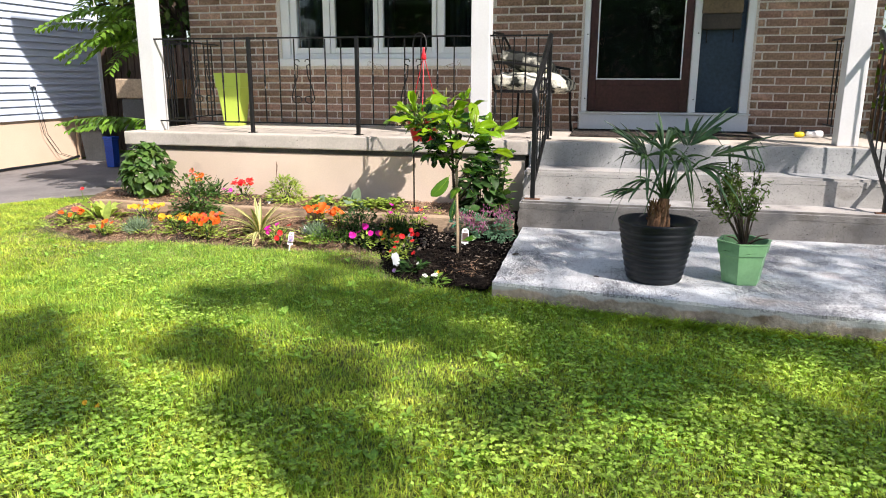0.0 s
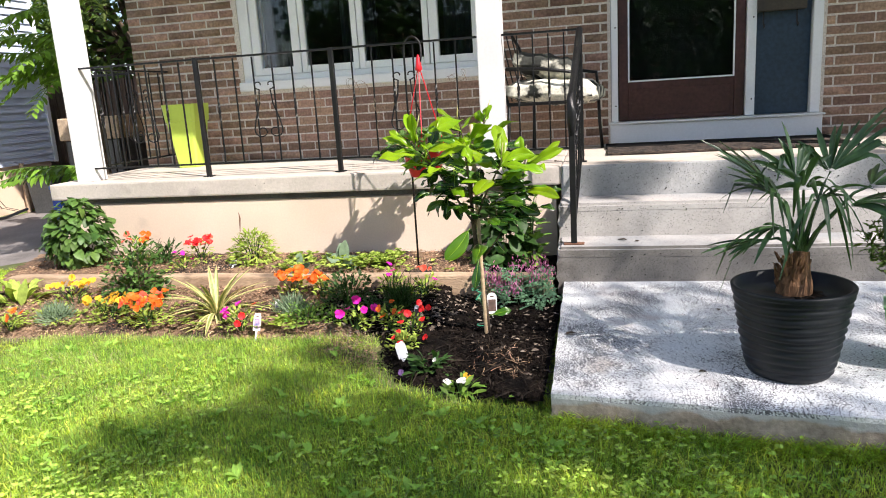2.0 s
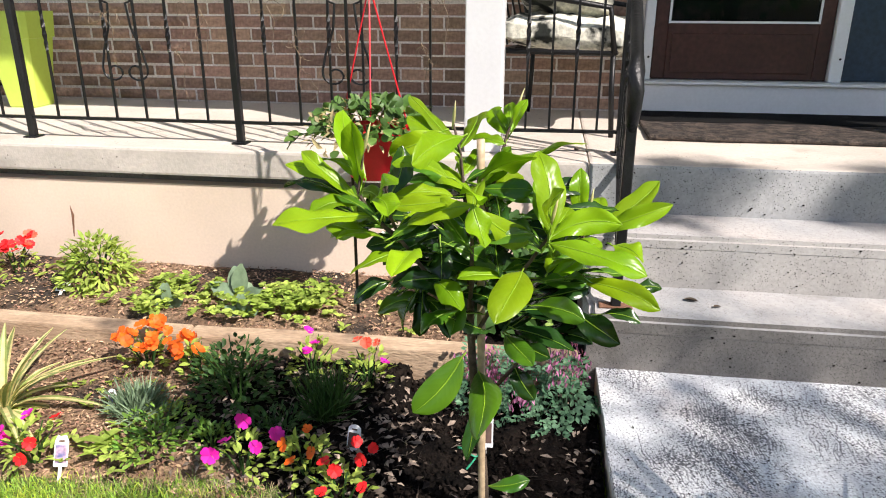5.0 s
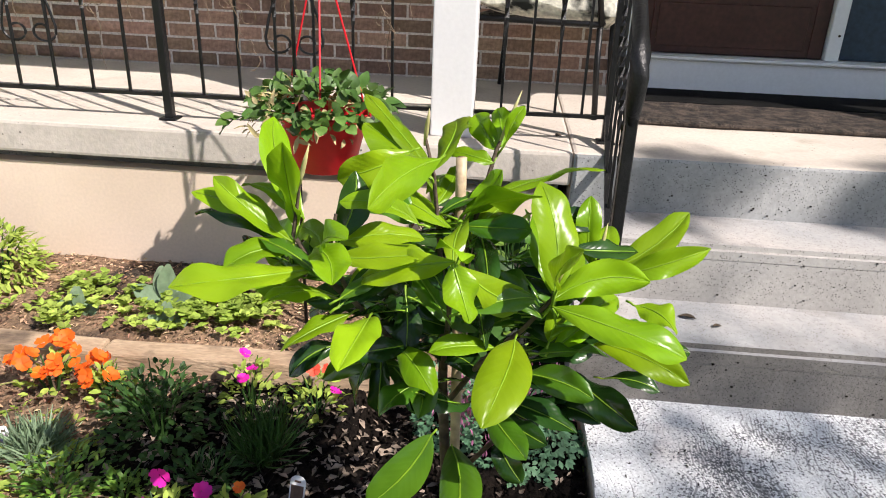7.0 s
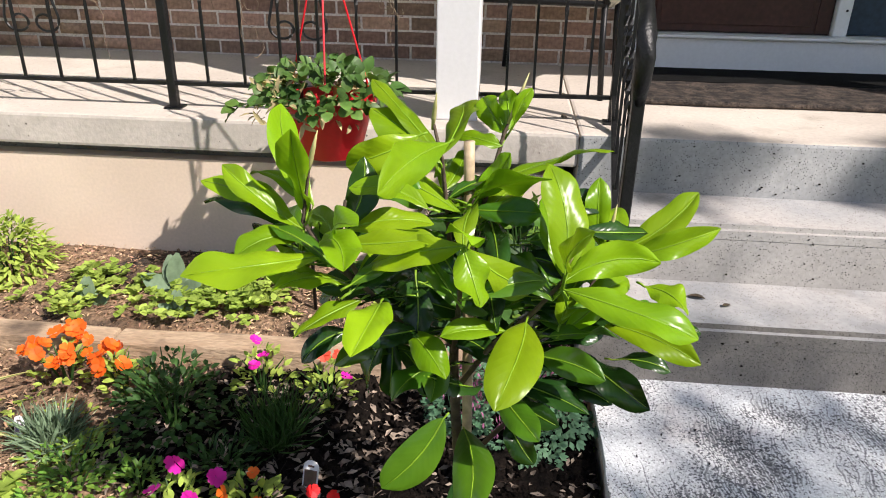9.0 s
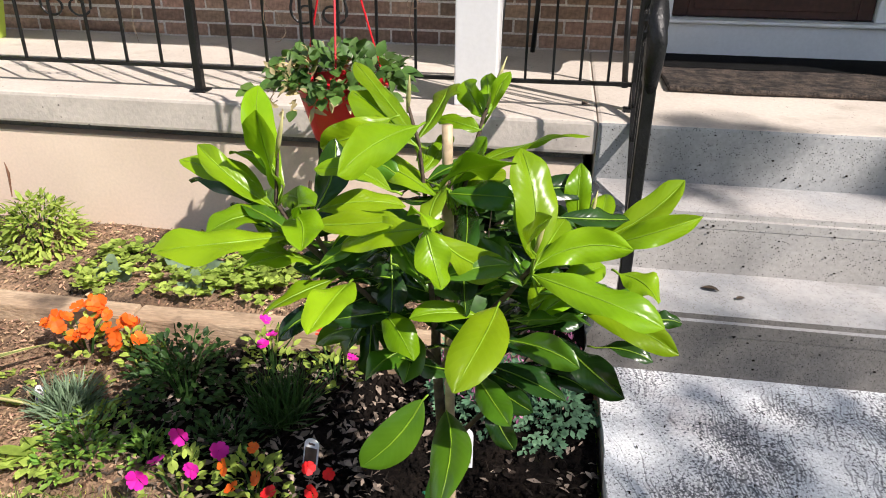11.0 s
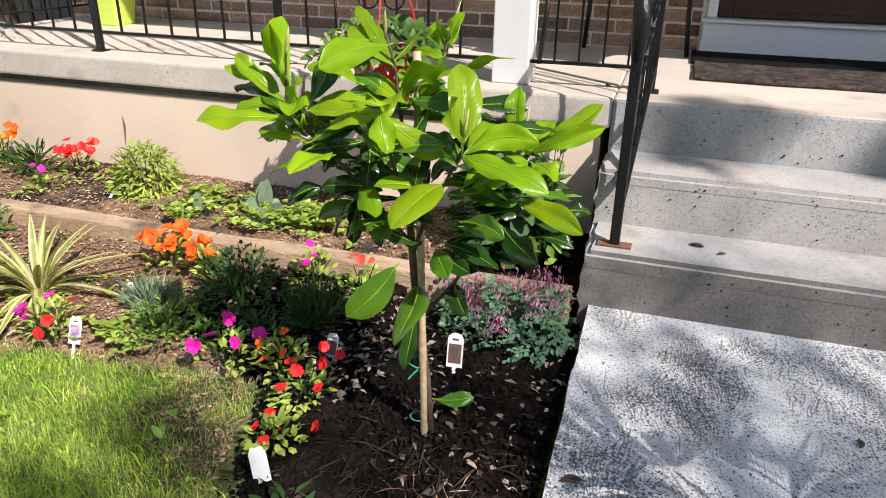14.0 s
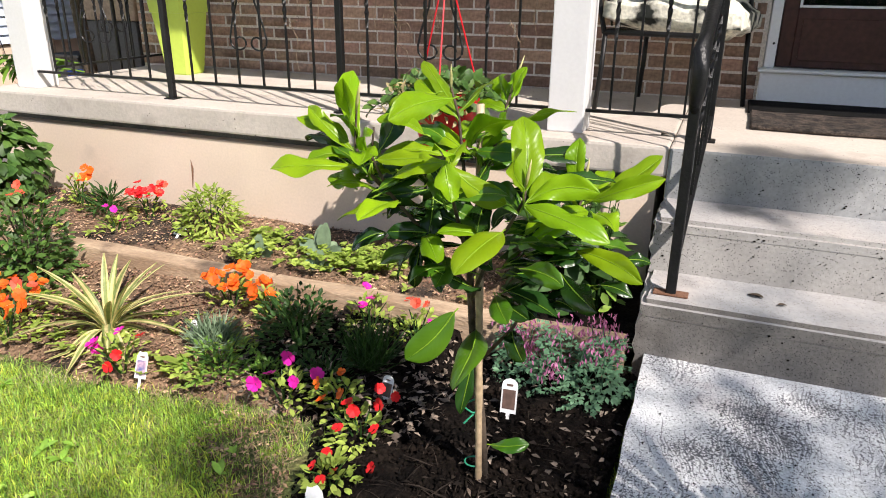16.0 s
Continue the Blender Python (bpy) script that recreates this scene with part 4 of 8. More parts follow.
def pits():
    """Small dark hollows in the cast risers and treads."""
    bm = bmesh.new()
    for _ in range(900):
        x = random.uniform(0.0, 2.3)
        k = random.randrange(3)
        y, z0 = (5.863, 6.143, 6.413)[k], (0.13, 0.32, 0.51)[k]
        r = random.uniform(0.0006, 0.0018) * random.choice((1, 1, 1, 1, 1, 2))
        z = random.uniform(z0, z0 + 0.16)
        bmesh.ops.create_icosphere(bm, subdivisions=1, radius=r, matrix=Matrix.Translation((x, y, z)) @ Matrix.Diagonal((1.5, 0.5, 1, 1)))
    tagged(part("concrete_pit", bm, M["soil"]), "small dark pits in the concrete risers", "pit", kind="stuff")


pits()

# ---------------------------------------------------------------- house front
FY = 7.74
HL, HR = -3.74, 2.72
WIN = (-2.72, -0.60, 1.30, 2.55)
DOOR = (0.28, 1.73, PZ, 2.85)
COURSE, BRICK, JOINT = 0.0695, 0.236, 0.011


def wall_front():
    bm = bmesh.new()
    y0, y1 = FY + 0.0045, FY + 0.26
    box(bm, HL, WIN[0], y0, y1, -0.2, 3.2)
    box(bm, WIN[0], WIN[1], y0, y1, -0.2, WIN[2])
    box(bm, WIN[0], WIN[1], y0, y1, WIN[3], 3.2)
    box(bm, WIN[1], DOOR[0], y0, y1, -0.2, 3.2)
    box(bm, DOOR[0], DOOR[1], y0, y1, -0.2, DOOR[2])
    box(bm, DOOR[0], DOOR[1], y0, y1, DOOR[3], 3.2)
    box(bm, DOOR[1], HR, y0, y1, -0.2, 3.2)
    return tagged(part("wall_front", bm, M["mortar"]), "brown brick house front with pale mortar joints", "wall", kind="structure")


WALL = wall_front()
# the body of the house behind, with the upper storey and the overhanging roof
tagged(part("wall_left", boxed(HL, HL + 0.25, FY + 0.262, 16, -0.2, 5.0), M["brick_far"]), "brown brick side wall of the house", "wall", kind="structure")
tagged(part("wall_right", boxed(HR - 0.25, HR, FY + 0.262, 16, -0.2, 5.0), M["brick_far"]), "brown brick side wall of the house", "wall", kind="structure")
tagged(part("wall_upper", boxed(HL, HR, FY + 0.012, FY + 0.26, 3.202, 5.0), M["siding"]), "pale siding on the upper storey", "wall", kind="structure")
tagged(part("wall_back", boxed(HL + 0.252, HR - 0.252, 11.0, 11.2, -0.2, 5.0), M["dark"]), "plain wall inside the house, near-black for the unlit room", "wall", kind="structure")
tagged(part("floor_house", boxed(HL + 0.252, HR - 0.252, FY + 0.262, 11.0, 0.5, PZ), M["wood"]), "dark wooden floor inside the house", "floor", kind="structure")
tagged(part("ceiling_house", boxed(HL + 0.252, HR - 0.252, FY + 0.262, 11.0, 3.2, 3.4), M["dark"]), "plain ceiling inside the house, near-black for the unlit room", "ceiling", kind="structure")
tagged(part("roof_main", boxed(HL - 0.4, HR + 0.4, 6.80, 16.2, 5.0, 5.25), M["shingle"]), "dark shingled roof of the house", "roof", kind="structure")
# out of view; its right end is lengthened to keep the brick front shaded
tagged(part("ceiling_porch", boxed(LEFT + 0.04, RIGHT + 1.9, 6.10, FY + 0.01, 2.95, 3.15), M["white"]), "white painted porch ceiling", "ceiling", kind="structure")


def column(name, x0, x1, label):
    e = thing(name, label, "post", ((x0 + x1) / 2, 6.54, PZ), "white porch posts")
    w = (x1 - x0) / 2
    part("shaft", boxed(-w, w, 0, 0.145, 0.0, 2.26, bevel=0.006, seg=2), M["post_paint"], e)
    return e


column("porch_post", -3.50, -3.355, "white painted square porch post on concrete")
column("porch_post", -0.525, -0.378, "white painted square porch post on concrete")
column("porch_post", 2.165, 2.305, "white painted square porch post on concrete")


def window():
    w = thing("window_1", "wide white-framed window with four dark panes", "window", (0, 0, 0))
    w["kind"] = "structure"
    x0, x1, z0, z1 = WIN
    y0 = FY + 0.015
    part("window_sill", boxed(x0 - 0.03, x1 + 0.03, y0 - 0.05, y0 + 0.1, z0 - 0.03, z0 + 0.045, bevel=0.006), M["white"], w)
    bm = bmesh.new()
    box(bm, x0, x0 + 0.09, y0, y0 + 0.1, z0 + 0.046, z1, 0.004)
    box(bm, x1 - 0.09, x1, y0, y0 + 0.1, z0 + 0.046, z1, 0.004)
    box(bm, x0 + 0.09, x1 - 0.09, y0, y0 + 0.1, z1 - 0.09, z1, 0.004)
    box(bm, x0 + 0.09, x1 - 0.09, y0, y0 + 0.1, z0 + 0.046, z0 + 0.09, 0.004)
    part("window_frame", bm, M["white"], w)
    cuts = [(-2.63, -2.20), (-2.20, -1.70), (-1.70, -1.11), (-1.11, -0.69)]
    for a, b in cuts:
        bm = bmesh.new()
        s = 0.075 if b - a < 0.45 else 0.05
        box(bm, a + 0.004, a + s, y0 + 0.015, y0 + 0.07, z0 + 0.092, z1 - 0.092, 0.004)
        box(bm, b - s, b - 0.004, y0 + 0.015, y0 + 0.07, z0 + 0.092, z1 - 0.092, 0.004)
        box(bm, a + s, b - s, y0 + 0.015, y0 + 0.07, z0 + 0.092, z0 + 0.15, 0.004)
        box(bm, a + s, b - s, y0 + 0.015, y0 + 0.07, z1 - 0.15, z1 - 0.092, 0.004)
        sash = part("sash", bm, M["white"], w)
        p = part("pane", boxed(a + s, b - s, y0 + 0.04, y0 + 0.045, z0 + 0.15, z1 - 0.15), M["glass"], sash)
        p.visible_shadow = False
    for a, b in ((-2.65, -2.25), (-1.95, -1.62), (-1.05, -0.65)):
        bm = bmesh.new()
        pts = np.linspace(a, b, 60)
        rows = [[bm.verts.new((x, FY + 0.33 + 0.02 * math.sin(70 * x) + 0.01 * math.sin(170 * x), z)) for x in pts] for z in (0.95, 2.6)]
        for i in range(59):
            bm.faces.new((rows[0][i], rows[0][i + 1], rows[1][i + 1], rows[1][i]))
        c = part("curtain", bm, M["curtain"], smooth=True)
        sol = c.modifiers.new("thick", "SOLIDIFY")
        sol.thickness = 0.003
        tagged(c, "dark gathered curtain behind the window", "curtain", "window curtains")


window()


def front_door():
    y = FY - 0.01
    d = thing("door_1", "dark maroon storm door with a large glass pane", "door", (0, 0, 0))
    d["kind"] = "structure"
    part("jamb", boxed(0.283, 0.332, y, y + 0.14, 0.862, 2.84, bevel=0.004), M["white"], d)
    part("jamb", boxed(1.228, 1.292, y, y + 0.14, 0.862, 2.84, bevel=0.004), M["white"], d)
    part("jamb", boxed(1.662, 1.727, y, y + 0.14, 0.862, 2.84, bevel=0.004), M["white"], d)
    part("head", boxed(0.283, 1.727, y + 0.002, y + 0.138, 2.841, 2.95, bevel=0.004), M["white"], d)
    bm = boxed(0.272, 1.738, y - 0.05, y + 0.14, 0.70, 0.845, bevel=0.005)
    box(bm, 0.26, 1.75, y - 0.075, y + 0.12, 0.846, 0.861, 0.004)
    part("threshold", bm, M["white"], d, "white boxed door sill")
    bm = bmesh.new()
    a, b, z0, z1 = 0.337, 1.224, 0.866, 2.835
    y0, y1 = y + 0.03, y + 0.07
    box(bm, a, 0.405, y0, y1, z0, z1, 0.004)
    box(bm, 1.155, b, y0, y1, z0, z1, 0.004)
    box(bm, 0.405, 1.155, y0, y1, z0, 1.15, 0.004)
    box(bm, 0.405, 1.155, y0, y1, z1 - 0.14, z1, 0.004)
    leaf = part("door_leaf", bm, M["maroon"], d)
    part("kick_panel", boxed(0.43, 1.13, y0 - 0.006, y0 - 0.001, 0.90, 1.10, bevel=0.003), M["maroon"], leaf)
    bm = bmesh.new()
    for q in ((0.405, 0.417, 1.15, z1 - 0.14), (1.143, 1.155, 1.15, z1 - 0.14), (0.417, 1.143, 1.15, 1.162)):
        box(bm, q[0], q[1], y0 - 0.008, y0 - 0.001, q[2], q[3], 0.002)
    part("glass_bead", bm, M["white"], leaf, "thin white strip round the glass")
    p = part("pane", boxed(0.417, 1.143, y0 + 0.012, y0 + 0.018, 1.162, z1 - 0.14), M["glass"], leaf)
    p.visible_shadow = False
    bm = bmesh.new()
    for x in (0.345, 1.30):
        for z in (0.98, 1.55):
            bmesh.ops.create_uvsphere(bm, u_segments=8, v_segments=6, radius=0.006, matrix=Matrix.Translation((x - 0.03, y - 0.001, z)))
    part("screw", bm, M["iron"], d)
    # an added near-black panel stands in for the unlit room behind the glass
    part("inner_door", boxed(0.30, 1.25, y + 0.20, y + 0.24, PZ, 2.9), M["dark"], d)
    part("side_panel", boxed(1.296, 1.658, y + 0.05, y + 0.09, 0.866, 2.835), M["navy"], d, "navy blue side panel")
    return d


front_door()


def mailbox():
    y = FY + 0.04
    e = thing("mailbox", "brown metal mailbox hung on the navy panel", "mailbox", (1.45, y, 1.58))
    bm = boxed(-0.16, 0.16, -0.085, 0.0, 0.0, 0.13, bevel=0.008, seg=2)
    part("body", bm, M["mailbox"], e)
    bm = boxed(-0.165, 0.165, -0.095, 0.0, 0.132, 0.26, bevel=0.008, seg=2)
    part("lid", bm, M["brass"], e, "tan-brown hinged lid")
    for x in (-0.11, 0.11):
        part("hook", tubed([(x, -0.02, 0.0), (x, -0.03, -0.09), (x, -0.05, -0.11), (x, -0.07, -0.09)], 0.005, 6), M["iron"], e)


mailbox()


def doormat():
    e = thing("doormat", "worn brown fibre doormat with a black strip for edge and shadow", "doormat", (0, 0, 0))
    bm = boxed(0.245, 1.75, 6.90, 7.31, PZ + 0.002, PZ + 0.02, bevel=0.006)
    bmesh.ops.subdivide_edges(bm, edges=bm.edges, cuts=30, use_grid_fill=True)
    for v in bm.verts:
        if v.co.z > PZ + 0.01:
            v.co.z += noise.noise(v.co * 30) * 0.004 + 0.006 * noise.noise(v.co * 3)
        v.co.y += 0.012 * noise.noise(v.co * 4)
    part("fibre_mat", bm, M["mat"], e)
    # black strip takes in the mat's dark back edge and the sill's shadow
    part("border", boxed(0.235, 1.76, 7.322, 7.665, PZ + 0.001, PZ + 0.018, bevel=0.004), M["rubber"], e, "black strip for mat edge and sill shadow")


doormat()

# ---------------------------------------------------------------- railings
def baluster_mesh(height, knob=True):
    """A square iron bar with a twisted, slightly swollen length half way up."""
    n = 22
    bm = bmesh.new()
    rings = []
    for i in range(n + 1):
        s = i / n
        r = 0.0062
        a = math.pi / 4
        if knob and 0.38 < s < 0.66:
            k = (s - 0.38) / 0.28
            r += 0.004 * math.sin(math.pi * k)
            a += 2.2 * math.pi * k
        rings.append([bm.verts.new((r * math.cos(a + q * math.pi / 2), r * math.sin(a + q * math.pi / 2), s * height)) for q in range(4)])
    for a, b in zip(rings, rings[1:]):
        for q in range(4):
            bm.faces.new((a[q], a[(q + 1) % 4], b[(q + 1) % 4], b[q]))
    return bm


def scroll_bm():
    """A lyre of two mirrored bars that end in curls, in the plane of x and z."""
    bm = bmesh.new()
    for s in (-1, 1):
        pts = []
        for i in range(15):
            a = -0.5 * math.pi + i * 0.36
            r = 0.026 - 0.0012 * i
            pts.append((s * (0.03 + r * math.cos(a)), 0, 0.31 + r * math.sin(a)))
        tube(bm, pts[::-1], 0.0035, 5)
        pts = [(s * 0.028, 0, 0.285), (s * 0.035, 0, 0.20), (s * 0.06, 0, 0.12), (s * 0.072, 0, 0.06)]
        for i in range(20):
            a = 0.15 - i * 0.36
            r = 0.036 - 0.0012 * i
            pts.append((s * (0.036 + r * math.cos(a)), 0, 0.045 + r * math.sin(a)))
        tube(bm, pts, 0.0038, 5)
    return bm


_bal = part("baluster", baluster_mesh(0.685), M["iron"])
_balp = part("baluster", baluster_mesh(0.685, False), M["iron"])
_scr = part("scroll", scroll_bm(), M["iron"])


def rail_run(e, p0, p1, count, rise=0.0, scroll=True, base=0.09, skip=()):
    """Top and bottom rail between two points on the floor, with balusters between."""
    p0, p1 = Vector(p0), Vector(p1)
    d = p1 - p0
    part("top_rail", bar(p0 + Vector((0, 0, 0.79)), p1 + Vector((0, 0, 0.79)), 0.013, 0.006), M["iron"], e)
    part("bottom_rail", bar(p0 + Vector((0, 0, base)), p1 + Vector((0, 0, base)), 0.010, 0.006), M["iron"], e)
    yaw = math.atan2(d.y, d.x)
    for i in range(1, count + 1):
        p = p0 + d * (i / (count + 1))
        share(_bal if i % 2 else _balp, Matrix.Translation(p + Vector((0, 0, base + 0.005))) @ Matrix.Rotation(yaw, 4, "Z"), e)
    if scroll:
        p = (p0 + p1) / 2
        share(_scr, Matrix.Translation(p + Vector((0, 0, 0.24))) @ Matrix.Rotation(yaw, 4, "Z") @ Matrix.Diagonal((1.4, 1, 1.15, 1)), e)


def bar(a, b, w, h):
    """A flat bar from a to b."""
    a, b = Vector(a), Vector(b)
    d = (b - a).normalized()
    s = d.cross(Vector((0, 0, 1))).normalized() * w
    u = s.cross(d).normalized() * h
    bm = bmesh.new()
    q = [[bm.verts.new(p + i * s + j * u) for i, j in ((-1, -1), (1, -1), (1, 1), (-1, 1))] for p in (a, b)]
    for k in range(4):
        bm.faces.new((q[0][k], q[0][(k + 1) % 4], q[1][(k + 1) % 4], q[1][k]))
    bm.faces.new(q[0][::-1])
    bm.faces.new(q[1])
    return bm


def post_on(e, x, y, z, h, half=0.015):
    p = part("post", boxed(x - half, x + half, y - half, y + half, z, z + h, bevel=0.003), M["iron"], e)
    part("foot", boxed(x - 0.032, x + 0.032, y - 0.032, y + 0.032, z, z + 0.008, bevel=0.003), M["iron"], p)


RY = 6.565
r1 = thing("porch_railing", "black wrought-iron porch railing with scrolls", "railing", (0, 0, 0), "iron railings")
for a, b in ((-3.352, -2.452), (-2.452, -1.482), (-1.482, -0.528)):
    rail_run(r1, (a, RY, PZ), (b, RY, PZ), 6)
for x in (-2.452, -1.482):
    post_on(r1, x, RY, PZ, 0.80)
r2 = thing("porch_railing", "short black wrought-iron railing beside the steps", "railing", (0, 0, 0), "iron railings")
rail_run(r2, (-0.376, RY, PZ), (0.09, RY + 0.02, PZ), 4, scroll=False)
post_on(r2, 0.09, RY + 0.02, PZ, 0.80)
r3 = thing("porch_railing", "black wrought-iron railing across the porch end", "railing", (0, 0, 0), "iron railings")
rail_run(r3, (-3.43, 6.69, PZ), (-3.43, 7.73, PZ), 7)
r4 = thing("porch_railing", "black wrought-iron railing across the porch end", "railing", (0, 0, 0), "iron railings")
rail_run(r4, (2.36, 6.69, PZ), (2.36, 7.73, PZ), 8)


def stair_rail(x):
    e = thing("stair_railing", "black iron stair handrail with a thick curved grip", "railing", (0, 0, 0), "iron railings")
    lo, hi = Vector((x, 5.945, 0.31)), Vector((x + 0.03, 6.585, PZ))
    part("post", boxed(x - 0.016, x + 0.016, 5.93, 5.962, 0.31, 0.93, bevel=0.003), M["iron"], e)
    part("foot", boxed(x - 0.055, x + 0.055, 5.925, 5.967, 0.31, 0.318, bevel=0.002), M["rust"], e, "rusty foot plate")
    grip = [(x, 5.945, 0.90), (x, 5.938, 0.96), (x, 5.93, 1.02), (x, 5.945, 1.075), (x + 0.004, 6.0, 1.115), (x + 0.02, 6.35, 1.335), (x + 0.03, 6.585, 1.478)]
    part("handrail", tubed(grip, [0.017, 0.024, 0.027, 0.026, 0.021, 0.02, 0.02], 12), M["iron"], e, smooth=True)
    part("bottom_rail", bar(lo + Vector((0, 0, 0.10)), hi + Vector((0, 0, 0.10)), 0.012, 0.008), M["iron"], e)
    for k in (0.22, 0.42, 0.62, 0.82):
        p = lo.lerp(hi, k)
        share(_bal, Matrix.Translation(p + Vector((0, 0, 0.10))), e)


stair_rail(0.06)
stair_rail(2.34)
for o in (_bal, _balp, _scr):
    bpy.data.objects.remove(o)


# ---------------------------------------------------------------- porch things
def lime_planter():
    e = thing("planter", "tall lime-green square tapered plastic planter", "planter", (-3.10, 7.42, PZ))
    bm = bmesh.new()
    prof = [(0.080, 0.0), (0.085, 0.01), (0.124, 0.37), (0.132, 0.373), (0.142, 0.505), (0.142, 0.51), (0.131, 0.51), (0.124, 0.44), (0.09, 0.05)]
    rings = []
    for r, z in prof:
        c = 0.16
        ring = []
        for sx, sy in ((-1, -1), (1, -1), (1, 1), (-1, 1)):
            pts = [(sx * r, sy * r * (1 - c)), (sx * r * (1 - c), sy * r)]
            if sx * sy > 0:
                pts = pts if sx < 0 else pts
            ring += pts if sx * sy < 0 else pts[::-1]
        ang = sorted(ring, key=lambda q: math.atan2(q[1], q[0]))
        rings.append([bm.verts.new((x, y, z)) for x, y in ang])
    for a, b in zip(rings, rings[1:]):
        for k in range(8):
            bm.faces.new((a[k], a[(k + 1) % 8], b[(k + 1) % 8], b[k]))
    bm.faces.new(rings[0][::-1])
    bm.faces.new(rings[-1])
    part("body", bm, M["lime"], e)
    e.rotation_euler = (0, 0, radians(2))


lime_planter()


def patio_chair():
    e = thing("patio_chair", "dark metal patio chair with patterned cushions", "chair", (-0.11, 7.30, PZ))
    e.rotation_euler = (0, 0, radians(78))
    w, d = 0.29, 0.25
    for x, y in ((-w, -d), (w, -d), (-w, d), (w, d)):
        part("leg", tubed([(x * 1.04, y * 1.06, 0), (x, y, 0.20), (x * 0.98, y * 0.98, 0.36)], 0.012, 8), M["iron"], e, smooth=True)
    bm = bmesh.new()
    tube(bm, [(-w, -d, 0.36), (w, -d, 0.36), (w, d, 0.36), (-w, d, 0.36), (-w, -d, 0.36)], 0.012, 8)
    for i in range(5):
        x = -w + 2 * w * (i + 1) / 6
        tube(bm, [(x, -d, 0.36), (x, d, 0.36)], 0.005, 6)
    part("seat_frame", bm, M["iron"], e)
    for s in (-1, 1):
        part("armrest", tubed([(s * w, -d, 0.36), (s * w * 1.08, -d * 0.9, 0.55), (s * w * 1.1, 0, 0.585), (s * w * 1.05, d, 0.60)], 0.013, 8), M["iron"], e, smooth=True)
    bm = bmesh.new()
    tube(bm, [(-w, d, 0.36), (-w * 1.02, d + 0.1, 0.76), (-w * 0.7, d + 0.13, 0.86), (w * 0.7, d + 0.13, 0.86), (w * 1.02, d + 0.1, 0.76), (w, d, 0.36)], 0.012, 8)
    for i in range(4):
        x = -w + 2 * w * (i + 1) / 5
        tube(bm, [(x, d + 0.01, 0.38), (x, d + 0.12, 0.85)], 0.005, 6)
    part("back_frame", bm, M["iron"], e)

    def pillow(name, size, m, mtl, label):
        bm = bmesh.new()
        bmesh.ops.create_cube(bm, size=1.0)
        bmesh.ops.subdivide_edges(bm, edges=bm.edges, cuts=9, use_grid_fill=True)
        for v in bm.verts:
            px, py = v.co.x * 2, v.co.y * 2
            puff = max(0.0, (1 - px ** 4) * (1 - py ** 4)) ** 0.5
            v.co.z *= 0.35 + 0.65 * puff
            v.co.z -= 0.16 * math.exp(-((abs(px) - 0.45) ** 2 + (abs(py) - 0.45) ** 2) / 0.03) * (1 if v.co.z > 0 else 0)
            v.co = Vector((v.co.x * size[0], v.co.y * size[1], v.co.z * size[2])) + Vector((0, 0, noise.noise(v.co * 5) * 0.03))
        bm.transform(m)
        ob = part(name, bm, mtl, e, label, smooth=True)
        return ob
    pillow("seat_cushion", (0.62, 0.58, 0.17), pose(0.0, -0.02, 0.43, 3, 2, 4), M["cushion"], "tufted pale cushion with dark leaf pattern")
    pillow("back_cushion", (0.58, 0.44, 0.16), pose(0.02, 0.04, 0.575, 14, 8, 10), M["cushion_dark"], "black and cream patterned back cushion")


patio_chair()


def spray_gun():
    e = thing("hose_nozzle", "white and yellow plastic hose nozzle on the porch", "nozzle", (2.10, 7.30, PZ))
    prof = [(0.012, 0), (0.024, 0.01), (0.028, 0.06), (0.030, 0.11), (0.022, 0.125)]
    bm = lathe(prof, 16)
    bm.transform(pose(0.03, 0, 0.032, 0, 90, 0))
    part("body", bm, M["tag_white"], e, smooth=True)
    bm = lathe([(0.012, 0), (0.02, 0.01), (0.024, 0.05), (0.018, 0.075), (0.01, 0.08)], 14)
    bm.transform(pose(-0.06, 0, 0.026, 0, 90, 0))
    part("tip", bm, M["yellow_plastic"], e, "yellow grip", smooth=True)
    part("trigger", boxed(0.02, 0.10, -0.012, 0.012, 0.055, 0.066, bevel=0.004), M["navy"], e)


spray_gun()


